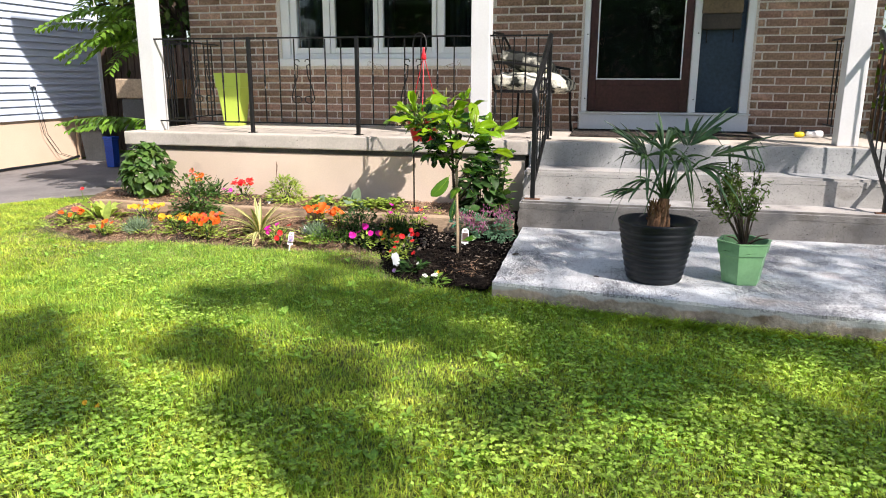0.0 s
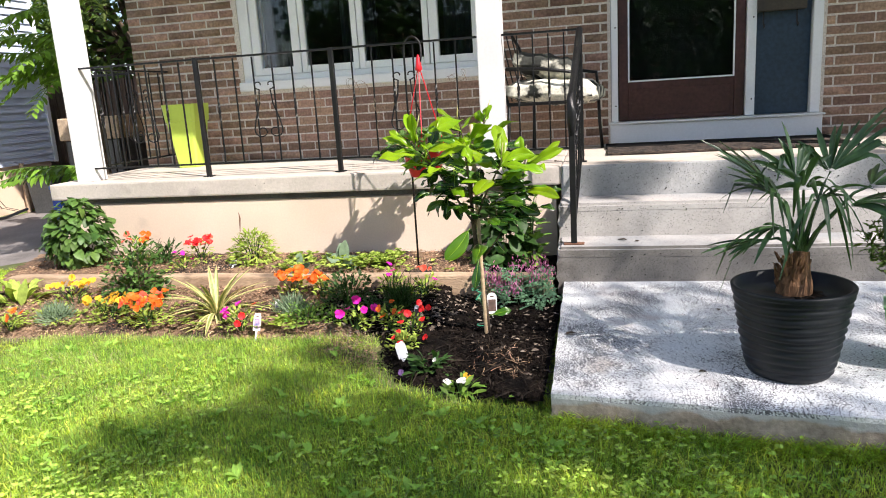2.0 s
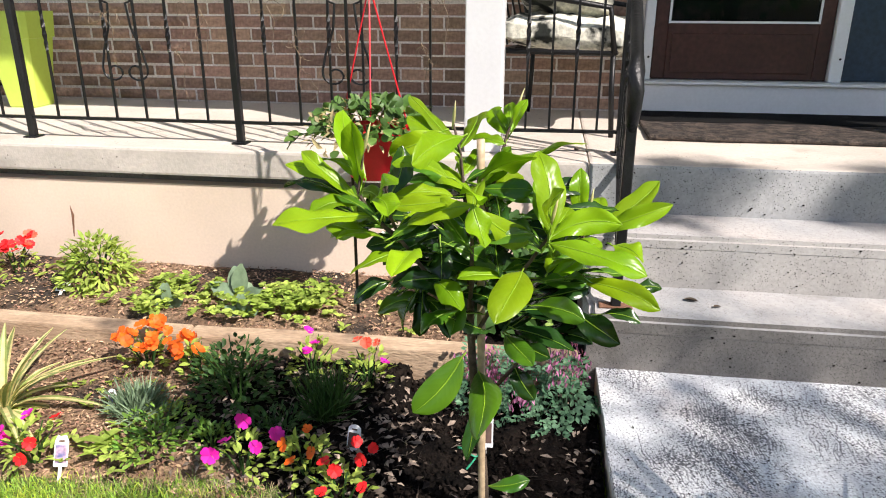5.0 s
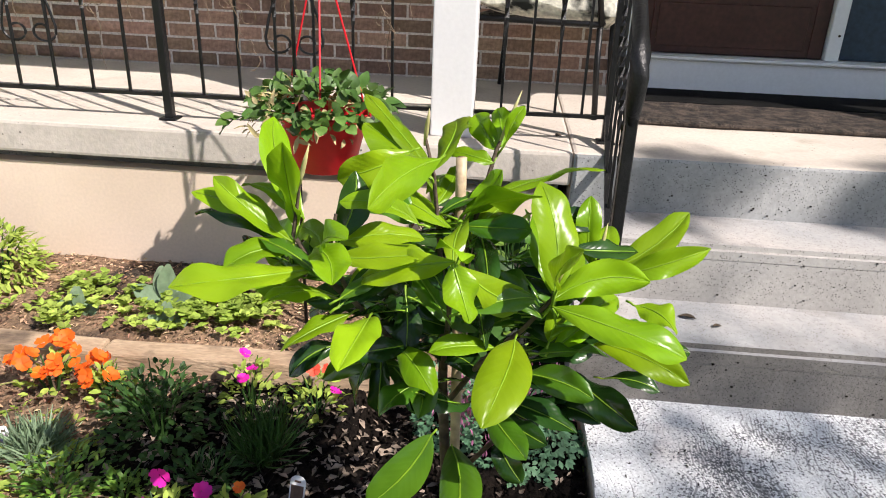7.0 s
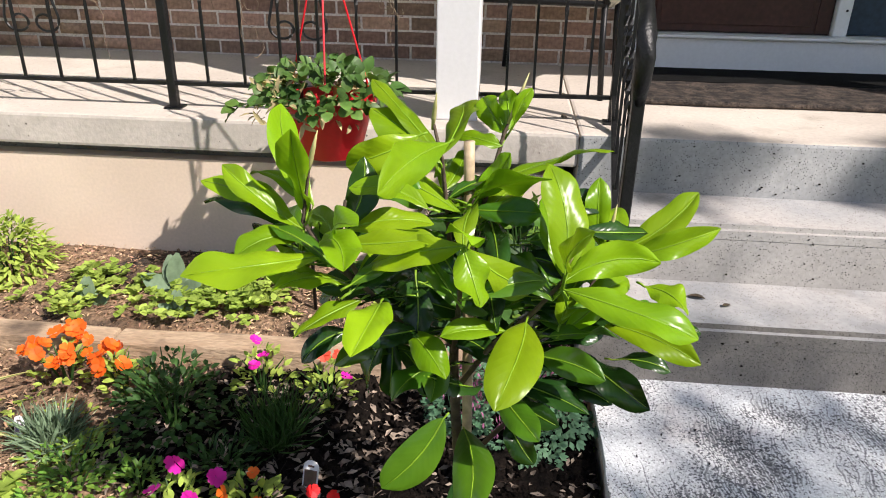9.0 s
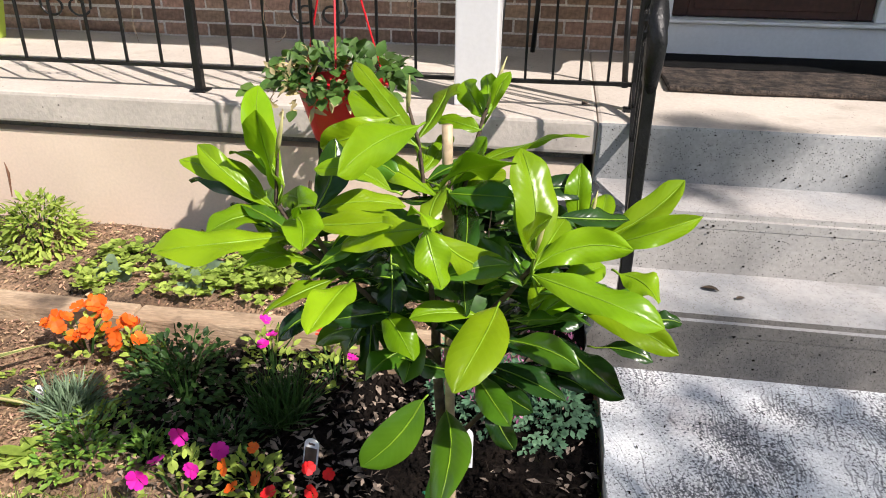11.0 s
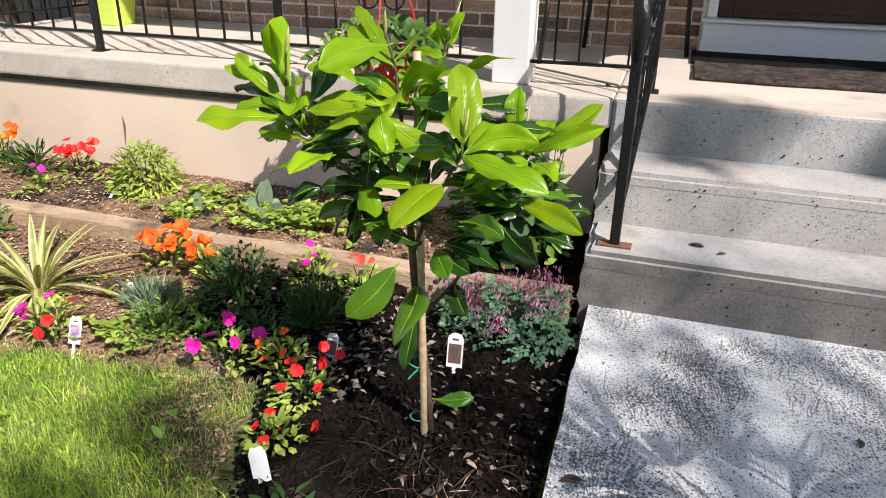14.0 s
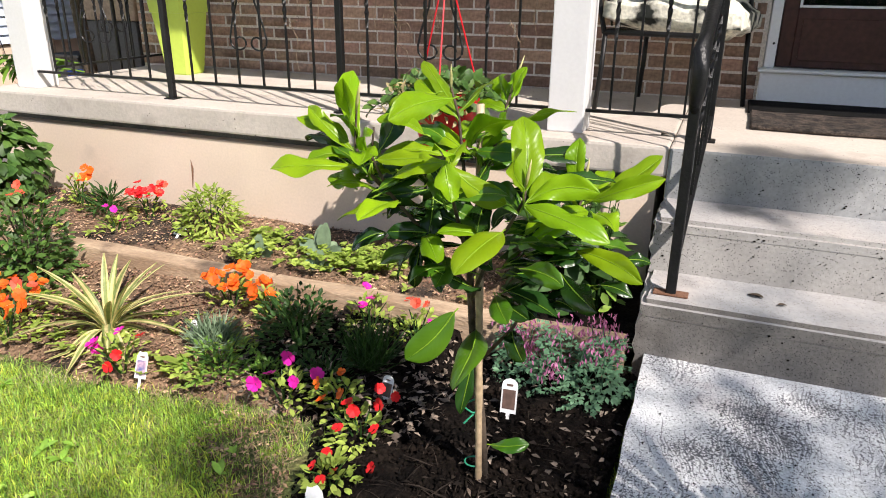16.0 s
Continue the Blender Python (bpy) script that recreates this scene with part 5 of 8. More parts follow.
# ---------------------------------------------------------------- pots on the slab
def palm_pot():
    e = thing("palm_pot", "large ribbed black plastic pot holding a fan palm", "pot", (0.858, 4.665, 0.12))
    e.scale = (0.965, 0.965, 1.0)
    prof = [(0.13, 0.0), (0.14, 0.006)]
    for i in range(41):
        s = i / 40
        r = 0.142 + 0.058 * s ** 0.8
        prof.append((r + 0.0042 * math.sin(s * math.pi * 2 * 9.5), 0.012 + 0.285 * s))
    prof += [(0.205, 0.302), (0.208, 0.318), (0.203, 0.322), (0.192, 0.318), (0.188, 0.285)]
    bm = lathe(prof, 64)
    for v in bm.verts:
        a = math.atan2(v.co.y, v.co.x)
        v.co.z += 0.003 * math.sin(3 * a + v.co.z * 20) * (1 if 0.02 < v.co.z < 0.29 else 0)
    part("body", bm, M["black_plastic"], e, smooth=True)
    bm = lathe([(0.187, 0.262), (0.15, 0.275), (0.08, 0.285), (0.02, 0.288)], 40)
    for v in bm.verts:
        v.co.z += noise.noise(v.co * 40) * 0.012
    part("soil", bm, M["soil"], e, "dark potting soil with dry bits")
    p = thing("fan_palm", "young windmill palm with drooping green fans", "palm", (0.860, 4.672, 0.40))
    bm = bmesh.new()
    tube(bm, [(0.0, 0, -0.02), (0.005, 0, 0.04), (0.015, 0.0, 0.09), (0.026, 0, 0.155)], [0.060, 0.054, 0.038, 0.022], 16)
    for v in bm.verts:
        v.co += Vector((noise.noise(v.co * 45), noise.noise(v.co * 45 + Vector((3, 0, 0))), 0)) * 0.012
    part("trunk", bm, M["palm_fibre"], p, "shaggy brown fibrous trunk")
    bm = bmesh.new()
    for i in range(26):
        a = rng.uniform(0, math.tau)
        z = rng.uniform(0.0, 0.12)
        r = 0.04
        tube(bm, [(r * math.cos(a), r * math.sin(a), z), ((r + 0.016) * math.cos(a), (r + 0.016) * math.sin(a), z + 0.03), ((r + 0.022) * math.cos(a + 0.1), (r + 0.022) * math.sin(a + 0.1), z + rng.uniform(0.03, 0.06))], [0.007, 0.005, 0.001], 5)
    part("fibre", bm, M["palm_fibre"], p)

    def frond(heading, reach, height, size, n=23, spread=130, sag=0.5):
        """A petiole from the crown, and a fan of narrow split blades at its end."""
        h = radians(heading)
        out = Vector((math.cos(h), math.sin(h), 0))
        root = Vector((0.025, 0, 0.13))
        tip = root + out * reach + Vector((0, 0, height))
        mid = (root + tip) / 2 + Vector((0, 0, 0.06 * size / 0.3)) 
        pet = part("petiole", tubed([root, root.lerp(mid, 0.6), mid.lerp(tip, 0.5), tip], [0.010, 0.007, 0.0055, 0.004], 6), M["palm"], p)
        d = (tip - mid).normalized()
        side = d.cross(Vector((0, 0, 1))).normalized()
        nor = side.cross(d).normalized()
        base, axis, nrm, ln = [], [], [], []
        for i in range(n):
            a = radians(-spread / 2 + spread * i / (n - 1) + random.uniform(-6, 6))
            ax = d * math.cos(a) + side * math.sin(a) + nor * random.uniform(-0.06, 0.10)
            base.append(tip + ax * 0.015)
            axis.append(ax)
            nrm.append(nor + side * random.uniform(-0.5, 0.5))
            ln.append(size * (0.72 + 0.28 * math.cos(a)) * random.uniform(0.88, 1.05))
        ln = np.array(ln)
        v, f = leaves(np.array(base), np.array(axis), np.array(nrm), ln * rng.uniform(0.75, 1.1, n), 0.022, 0.0, 0.6, 6)
        # blades hang under their own weight towards their ends
        far = np.linalg.norm(v - np.array(tip), axis=1)
        v[:, 2] -= sag * far ** 2 / size * 0.9 * np.repeat(rng.uniform(0.3, 2.0, n), len(v) // n)
        # and some are broken over
        kink = np.repeat(np.where(rng.uniform(0, 1, n) < 0.28, rng.uniform(0.45, 0.7, n), 2.0), len(v) // n) * size
        v[:, 2] -= 1.1 * np.clip(far - kink, 0, None)
        v[:, :2] -= 0.45 * np.clip(far - kink, 0, None)[:, None] * np.array([out.x, out.y])
        np_part("fan", v, f, M["palm"], pet)

    frond(165, 0.10, 0.23, 0.31, n=13, spread=95, sag=0.15)
    frond(200, 0.09, 0.21, 0.28, n=11, spread=115, sag=0.45)
    frond(250, 0.03, 0.24, 0.23, n=9, spread=110, sag=0.9)
    frond(300, 0.06, 0.20, 0.27, n=10, spread=95, sag=0.95)
    frond(345, 0.13, 0.18, 0.30, n=12, spread=100, sag=0.8)
    frond(6, 0.21, 0.24, 0.38, n=16, spread=135, sag=0.10)
    frond(45, 0.15, 0.28, 0.31, n=12, spread=110, sag=0.08)
    frond(188, 0.11, 0.07, 0.21, n=7, spread=52, sag=0.2)
    frond(214, 0.08, 0.11, 0.20, n=7, spread=58, sag=0.5)
    frond(110, 0.05, 0.26, 0.27, n=11, spread=100, sag=0.25)


palm_pot()


def green_pot():
    e = thing("hexagonal_pot", "pale green hexagonal plastic pot with a spindly shrub", "pot", (1.302, 4.735, 0.12))
    e.scale = (0.94, 0.94, 1.0)
    bm = lathe([(0.102, 0.0), (0.106, 0.006), (0.130, 0.150), (0.139, 0.160), (0.147, 0.212), (0.152, 0.218), (0.152, 0.224), (0.138, 0.224), (0.13, 0.16)], 6)
    bm.transform(pose(0, 0, 0, 0, 0, 12))
    part("body", bm, M["green_plastic"], e)
    bm = lathe([(0.128, 0.175), (0.09, 0.19), (0.03, 0.2)], 12)
    for v in bm.verts:
        v.co.z += noise.noise(v.co * 40) * 0.01
    part("soil", bm, M["soil"], e)
    s = thing("potted_shrub", "spindly small-leaved shrub growing in a pot", "shrub", (1.302, 4.735, 0.31))
    sets = []
    for i in range(30):
        a = rng.uniform(0, math.tau)
        r = rng.uniform(0.04, 0.19)
        h = rng.uniform(0.22, 0.42) * (1.15 - r)
        lean = Vector((-0.06, 0, 0))
        pts = [Vector((0.01 * math.cos(a), 0.01 * math.sin(a), 0)), Vector((0.4 * r * math.cos(a), 0.4 * r * math.sin(a), h * 0.5)) + lean * 0.4, Vector((r * math.cos(a), r * math.sin(a), h)) + lean]
        part("stem", tubed(pts, [0.004, 0.003, 0.0012], 5), M["bark"], s)
        n = 34
        k = rng.uniform(0.25, 1.0, n)[:, None]
        base = (1 - k) * np.array(pts[1]) + k * np.array(pts[2]) + rng.normal(0, 0.010, (n, 3))
        ax = rng.normal(size=(n, 3)) + np.array([0, 0, 0.35])
        sets.append(leaves(base, ax, rng.normal(size=(n, 3)) + np.array([0, 0, 1.0]), rng.uniform(0.018, 0.04, n), 0.010, 0.2, 0.3, 3))
    v, f = join(*sets)
    np_part("foliage", v, f, M["leaf_olive"], s)
    for q in ((0.10, -0.05), (-0.10, -0.04), (0.12, 0.03)):
        part("stem", tubed([(0, 0, 0), (q[0] * 0.6, q[1], 0.05), (q[0], q[1] * 1.3, 0.06)], [0.005, 0.004, 0.002], 5), M["bark"], s)


green_pot()

# ---------------------------------------------------------------- timber edging
def timbers():
    for a, b in ((-3.52, -1.42), (-1.41, -0.055)):
        bm = boxed(a, b, 5.80, 5.885, 0.035, 0.173, bevel=0.008, seg=2)
        bmesh.ops.subdivide_edges(bm, edges=[e for e in bm.edges if abs(e.verts[0].co.x - e.verts[1].co.x) > 0.5], cuts=24)
        for v in bm.verts:
            v.co += Vector((0, noise.noise(v.co * 4) * 0.006, noise.noise(v.co * 3 + Vector((9, 0, 0))) * 0.006))
        tagged(part("timber_edging", bm, M["timber"]), "weathered brown timber edging the upper bed", "timber", "bed timbers")


timbers()
bm = bmesh.new()
pts = [(-0.905, 5.2, 0.045), (-0.83, 5.0, 0.045), (-0.76, 4.78, 0.04), (-0.64, 4.62, 0.035), (-0.4, 4.50, 0.03)]
for a, b in zip(pts, pts[1:]):
    a, b = Vector(a), Vector(b)
    tube(bm, [a - Vector((0, 0, 0.04)), b - Vector((0, 0, 0.04))], 0.007, 6)
tagged(part("bed_edging", bm, M["black_plastic"]), "black plastic edging round the dark bed", "edging")


# ---------------------------------------------------------------- plants
def bush(name, label, category, loc, r, h, n, ll, lw, material, droop=0.3, inner=0.3, up=0.45, stems=8, stem_mat=None, group="", fold=0.25, steps=3, facing=0.5, lift=0.01):
    e = thing(name, label, category, loc, group)
    for i in range(stems):
        a = math.tau * i / max(stems, 1) + random.uniform(-0.3, 0.3)
        q = random.uniform(0.4, 0.85)
        part("stem", tubed([(0.01 * math.cos(a), 0.01 * math.sin(a), -0.01), (r * q * 0.5 * math.cos(a), r * q * 0.5 * math.sin(a), h * 0.5), (r * q * math.cos(a), r * q * math.sin(a), h * 0.85)], [0.004, 0.003, 0.0015], 5), stem_mat or M["leaf_dark"], e)
    p, d = dome(n, (0, 0, 0.0), r, h, inner)
    p[:, 2] += lift
    axis = d * np.array([1, 1, 0.5]) + np.array([0, 0, up]) + rng.normal(0, 0.3, (n, 3))
    nor = d * facing + np.array([0, 0, 1.0]) + rng.normal(0, 0.25, (n, 3))
    ln = rng.uniform(ll * 0.7, ll * 1.2, n)
    v, f = leaves(p - unit(axis) * ln[:, None] * 0.4, axis, nor, ln, ln * lw, droop, fold, steps)
    v[:, 2] = np.maximum(v[:, 2], 0.003)
    np_part("foliage", v, f, material, e)
    return e


def flower_bm(petals, r, cup=0.25):
    """Broad notched petals that overlap into a nearly round flower."""
    bm = bmesh.new()
    fan = ((-0.74, 0.42), (-0.66, 0.80), (-0.42, 1.0), (-0.14, 1.02), (0.0, 0.93), (0.14, 1.02), (0.42, 1.0), (0.66, 0.80), (0.74, 0.42))
    for k in range(petals):
        a = math.tau * k / petals
        lift, q = 0.0014 * ((k * 2) % 5), random.uniform(0.9, 1.08)
        foot = bm.verts.new((0, 0, lift - 0.002))
        mid = bm.verts.new((0.55 * r * math.cos(a), 0.55 * r * math.sin(a), lift + cup * r * 0.12))
        rim = [bm.verts.new((r * q * e * math.cos(a + d), r * q * e * math.sin(a + d), lift + cup * r * (e * e * 0.6 - 0.25 * abs(d)) + random.uniform(-0.0012, 0.0012))) for d, e in fan]
        for u, v in zip(rim, rim[1:]):
            bm.faces.new((u, v, mid))
        bm.faces.new((foot, rim[0], mid))
        bm.faces.new((rim[-1], foot, mid))
    return bm


PETALS = {}
for key in ("orange", "red", "magenta", "yellow", "coral", "white_petal", "purple"):
    PETALS[key] = part("flower", flower_bm(5, 0.0195, 0.3), M[key], smooth=True)


def bloom(e, key, spots, size=1.0):
    """Flowers of one colour on a plant, at places given from its foot."""
    for x, y, z in spots:
        tilt = Matrix.Rotation(random.uniform(-0.1, 1.3), 4, "X") @ Matrix.Rotation(random.uniform(-0.7, 0.7), 4, "Y") @ Matrix.Rotation(random.uniform(0, 6), 4, "Z")
        s = size * random.uniform(0.8, 1.15)
        share(PETALS[key], Matrix.Translation((x, y, z)) @ tilt @ Matrix.Diagonal((s, s, s, 1)), e, "flower")


def spots(n, r, h, lo=0.5):
    out = []
    for _ in range(n):
        a, q = random.uniform(0, math.tau), random.uniform(0.2, 1.0) ** 0.5
        out.append((r * q * math.cos(a), r * q * math.sin(a), h * (lo + (1 - lo) * random.random())))
    return out


LZ, UZ = 0.055, 0.165


def impatiens(x, y, z, r, h, colours, label, n=62):
    e = bush("impatiens", label, "flower", (x, y, z), r, h, int(n * 1.2), 0.028, 0.56, M["leaf_lime"], group="bedding flowers", stems=5)
    for key, count in colours:
        bloom(e, key, spots(count, r * 0.9, h * 1.12, 0.7), 1.15)
    return e


impatiens(-2.13, 5.24, LZ, 0.10, 0.12, (("orange", 9),), "orange bedding flowers with small green leaves")
e = impatiens(-1.58, 5.22, LZ, 0.10, 0.12, (), "magenta and red bedding flowers beside a plant tag")
bloom(e, "magenta", [(-0.05, -0.05, 0.11), (-0.06, -0.03, 0.08), (-0.02, 0.03, 0.12)], 1.1)
bloom(e, "red", [(0.07, 0.03, 0.12), (0.03, -0.04, 0.08), (0.02, -0.07, 0.05)], 1.0)
e = impatiens(-0.98, 5.26, LZ, 0.11, 0.10, (), "magenta bedding flowers with pale green leaves")
bloom(e, "magenta", [(-0.05, -0.07, 0.09), (-0.03, -0.02, 0.10), (0.0, 0.04, 0.13), (0.06, -0.03, 0.10), (0.08, 0.06, 0.08)], 1.15)
e = impatiens(-0.80, 5.28, LZ, 0.09, 0.10, (), "orange bedding flowers on dark soil")
bloom(e, "orange", [(-0.05, -0.03, 0.10), (0.0, 0.02, 0.12), (0.03, -0.04, 0.09), (-0.02, -0.06, 0.07)], 0.98)
e = impatiens(-0.67, 5.17, LZ, 0.10, 0.11, (), "scarlet bedding flowers on dark soil")
bloom(e, "red", [(0.02, 0.08, 0.13), (0.05, 0.02, 0.12), (-0.01, -0.02, 0.11), (0.07, -0.05, 0.09), (-0.05, 0.02, 0.10), (-0.03, -0.07, 0.08), (0.06, 0.10, 0.10)], 0.84)
e = impatiens(-0.66, 4.99, LZ, 0.09, 0.06, (), "scarlet bedding flowers at the edge of the bed")
bloom(e, "red", [(-0.03, 0.03, 0.06), (0.02, -0.02, 0.05), (0.0, -0.05, 0.04), (0.09, 0.05, 0.03), (-0.04, -0.02, 0.05)], 0.8)
impatiens(-1.50, 5.70, LZ + 0.04, 0.10, 0.12, (("orange", 22),), "bright orange bedding flowers by the timber")
impatiens(-1.32, 5.68, LZ + 0.04, 0.075, 0.11, (("orange", 12),), "bright orange bedding flowers by the timber")
e = impatiens(-0.92, 5.71, LZ + 0.04, 0.10, 0.15, (), "magenta bedding flowers by the timber")
bloom(e, "magenta", [(-0.01, 0.0, 0.17), (0.02, -0.03, 0.14), (0.0, -0.05, 0.12)], 0.9)
e = impatiens(-0.73, 5.70, LZ + 0.04, 0.09, 0.12, (), "orange bedding flowers by the timber")
bloom(e, "coral", [(-0.03, 0, 0.15), (0.0, -0.01, 0.15), (0.03, 0.01, 0.14)], 0.9)
bloom(e, "magenta", [(0.06, -0.02, 0.09)], 1.0)
impatiens(-2.88, 6.28, UZ, 0.08, 0.16, (("orange", 9),), "orange bedding flowers on the upper bed")
impatiens(-2.42, 6.27, UZ, 0.10, 0.14, (("red", 11), ("coral", 4)), "red bedding flowers on the upper bed")
e = impatiens(-2.40, 6.04, UZ, 0.10, 0.08, (), "magenta bedding flowers on the upper bed", 45)
bloom(e, "magenta", [(-0.07, 0.02, 0.10), (0.0, 0.0, 0.10), (0.09, -0.04, 0.07), (-0.03, 0.03, 0.08)], 1.0)
impatiens(-3.42, 5.42, LZ, 0.12, 0.10, (("orange", 7), ("coral", 4)), "orange bedding flowers at the bed's corner")
impatiens(-2.93, 5.17, LZ, 0.09, 0.07, (("orange", 4),), "small orange bedding flowers by the lawn")
impatiens(-2.86, 5.58, LZ, 0.14, 0.14, (("yellow", 16),), "yellow bedding flowers with green leaves")
impatiens(-2.45, 5.34, LZ, 0.13, 0.12, (("yellow", 18),), "yellow bedding flowers with green leaves")
impatiens(-2.22, 5.34, LZ, 0.14, 0.13, (("orange", 12), ("coral", 6)), "orange bedding flowers with green leaves")

# shrubs by the porch wall
e = bush("hydrangea", "round leafy green hydrangea beside the porch", "shrub", (-3.24, 6.16, 0.16), 0.205, 0.26, 260, 0.07, 0.82, M["hydrangea"], 0.35, 0.6, -0.35, 10, M["bark"], facing=2.2, lift=0.21)
n = 230
p, d = dome(n, (0, 0, 0), 0.205, 0.22, 0.6)
p[:, 2], d[:, 2] = 0.23 - p[:, 2], -d[:, 2]
axis = d * np.array([1, 1, 0.4]) + np.array([0, 0, -0.4]) + rng.normal(0, 0.35, (n, 3))
ln = rng.uniform(0.05, 0.085, n)
v, f = leaves(p, axis, d * np.array([2, 2, 0.2]) + np.array([0, 0, 0.9]), ln, ln * 0.8, 0.35, 0.25, 3)
np_part("lower_foliage", v, f, M["hydrangea"], e)
# dark leaf colour stands for the shade this shrub grows in
e = bush("hydrangea", "leafy shrub against the porch wall, darkened for shade", "shrub", (-0.36, 6.17, 0.16), 0.21, 0.42, 230, 0.10, 0.66, M["leaf_dark"], 0.35, 0.35, -0.2, 10, M["bark"], facing=1.6)
e = bush("sedum", "pale green sedum with budding flower heads", "plant", (-0.20, 6.10, 0.16), 0.10, 0.46, 70, 0.06, 0.6, M["leaf_mid"], 0.2, 0.3, 0.3, 8)
e = bush("rose_bush", "spindly rose bush with dark green leaves", "rose bush", (-2.45, 5.62, LZ), 0.22, 0.43, 820, 0.038, 0.6, M["hydrangea"], 0.2, 0.15, 0.1, 11, M["bark"], facing=1.0)
bloom(e, "coral", [(-0.05, 0.05, 0.41), (-0.03, 0.04, 0.38), (-0.07, 0.03, 0.37)], 1.0)
e = bush("phlox", "yellow-green leafy perennial by the porch wall", "plant", (-1.99, 6.20, UZ), 0.17, 0.21, 620, 0.037, 0.40, M["leaf_lime"], 0.3, 0.45, 0.0, 9, facing=1.2)
part("spike", tubed([(-0.08, 0, 0.2), (-0.07, 0, 0.29), (-0.075, 0, 0.33)], [0.002, 0.005, 0.001], 6), M["rust"], e)
bush("perennial", "dark narrow-leaved perennial on the upper bed", "plant", (-2.64, 6.22, UZ), 0.13, 0.15, 90, 0.075, 0.22, M["leaf_dark"], 0.25, 0.1, 0.4, 6)
# leaf_dark on these two also stands for the magnolia's shade
bush("marigold_bush", "bushy green plant, darkened for shade, in the lower bed", "plant", (-1.13, 5.58, LZ + 0.012), 0.17, 0.21, 560, 0.024, 0.6, M["leaf_dark"], 0.2, 0.2, 0.2, 12)
bush("perennial", "low feathery green plant on the lower bed", "plant", (-0.93, 5.42, LZ), 0.10, 0.09, 190, 0.024, 0.4, M["leaf_dark"], 0.2, 0.2, 0.5, 4)
bush("perennial", "low bright green weedy plant by the lawn", "plant", (-1.27, 5.34, LZ), 0.14, 0.11, 300, 0.021, 0.5, M["leaf_mid"], 0.2, 0.1, 0.35, 5)
bush("perennial", "low bright green weedy plant by the lawn", "plant", (-1.12, 5.36, LZ), 0.09, 0.08, 120, 0.020, 0.5, M["leaf_mid"], 0.2, 0.1, 0.35, 5)
bush("lettuce_seedling", "pale green broad-leaved seedling", "plant", (-1.39, 5.27, LZ), 0.05, 0.05, 7, 0.07, 0.6, M["leaf_lime"], 0.3, 0.1, 0.5, 0)
bush("hosta", "light green broad-leaved rosette by the lawn", "plant", (-3.32, 5.60, LZ), 0.18, 0.14, 34, 0.15, 0.38, M["leaf_lime"], 0.35, 0.1, 0.6, 0)
for x, y, r, n in ((-1.42, 5.47, 0.13, 420), (-2.75, 5.30, 0.15, 360)):
    e = thing("dianthus", "mound of blue-grey grassy leaves", "plant", (x, y, LZ), "grey mounds")
    p, d = dome(n, (0, 0, 0), r * 0.45, 0.04, 0.0)
    v, f = leaves(p, d + np.array([0, 0, 0.5]) + rng.normal(0, 0.25, (n, 3)), d + np.array([0, 0, 0.3]), rng.uniform(0.06, 0.10, n), 0.0045, 0.25, 0.2, 3)
    np_part("foliage", v, f, M["leaf_blue"], e)
e = thing("grass_tuft", "dark tuft of fine grassy leaves", "plant", (-0.82, 5.52, LZ))
p, d = dome(260, (0, 0, 0), 0.03, 0.02, 0.0)
v, f = leaves(p, d * 0.8 + np.array([0, 0, 0.8]) + rng.normal(0, 0.25, (260, 3)), d + np.array([0, 0, 0.3]), rng.uniform(0.10, 0.19, 260), 0.004, 0.45, 0.2, 4)
np_part("foliage", v, f, M["leaf_dark"], e)

# self-sown seedlings and round grey leaves on the upper bed
sets = []
cx, cy = rng.uniform(-1.72, -1.0, 15), rng.uniform(5.93, 6.17, 15)
pick = rng.integers(0, 15, 300)
for x, y in zip(cx[pick] + rng.normal(0, 0.055, 300), np.clip(cy[pick] + rng.normal(0, 0.045, 300), 5.91, 6.4)):
    m = 6
    a = rng.uniform(0, math.tau, m)
    axis = np.stack([np.cos(a), np.sin(a), rng.uniform(0.2, 0.9, m)], -1)
    zz = UZ + rng.uniform(0.01, 0.07)
    sets.append(leaves(np.full((m, 3), (x, y, zz)), axis, rng.normal(0, 0.3, (m, 3)) + np.array([0, 0, 1.0]), rng.uniform(0.016, 0.030, m), 0.021, 0.3, 0.2, 3))
for x, y in zip(rng.uniform(-3.3, -0.3, 60), rng.uniform(5.9, 6.35, 60)):
    m = 5
    a = rng.uniform(0, math.tau, m)
    axis = np.stack([np.cos(a), np.sin(a), rng.uniform(0.2, 0.9, m)], -1)
    sets.append(leaves(np.full((m, 3), (x, y, UZ + 0.012)), axis, np.tile((0, 0, 1.0), (m, 1)), rng.uniform(0.015, 0.04, m), 0.018, 0.3, 0.2, 3))
v, f = join(*sets)
tagged(np_part("seedling", v, f, M["leaf_lime"]), "bright green self-sown seedlings on the upper bed", "seedling", kind="stuff")
sets = []
for x, y in zip(rng.uniform(-3.7, -1.25, 440), rng.uniform(5.18, 5.78, 440)):
    m = 5
    a = rng.uniform(0, math.tau, m)
    axis = np.stack([np.cos(a), np.sin(a), rng.uniform(0.2, 0.9, m)], -1)
    sets.append(leaves(np.full((m, 3), (x, y, LZ + 0.012)), axis, np.tile((0, 0, 1.0), (m, 1)), rng.uniform(0.012, 0.042, m), rng.uniform(0.009, 0.018, m), 0.3, 0.2, 3))
v, f = join(*sets)
tagged(np_part("seedling", v, f, M["leaf_lime"]), "small green weeds among the bedding flowers", "seedling", kind="stuff")
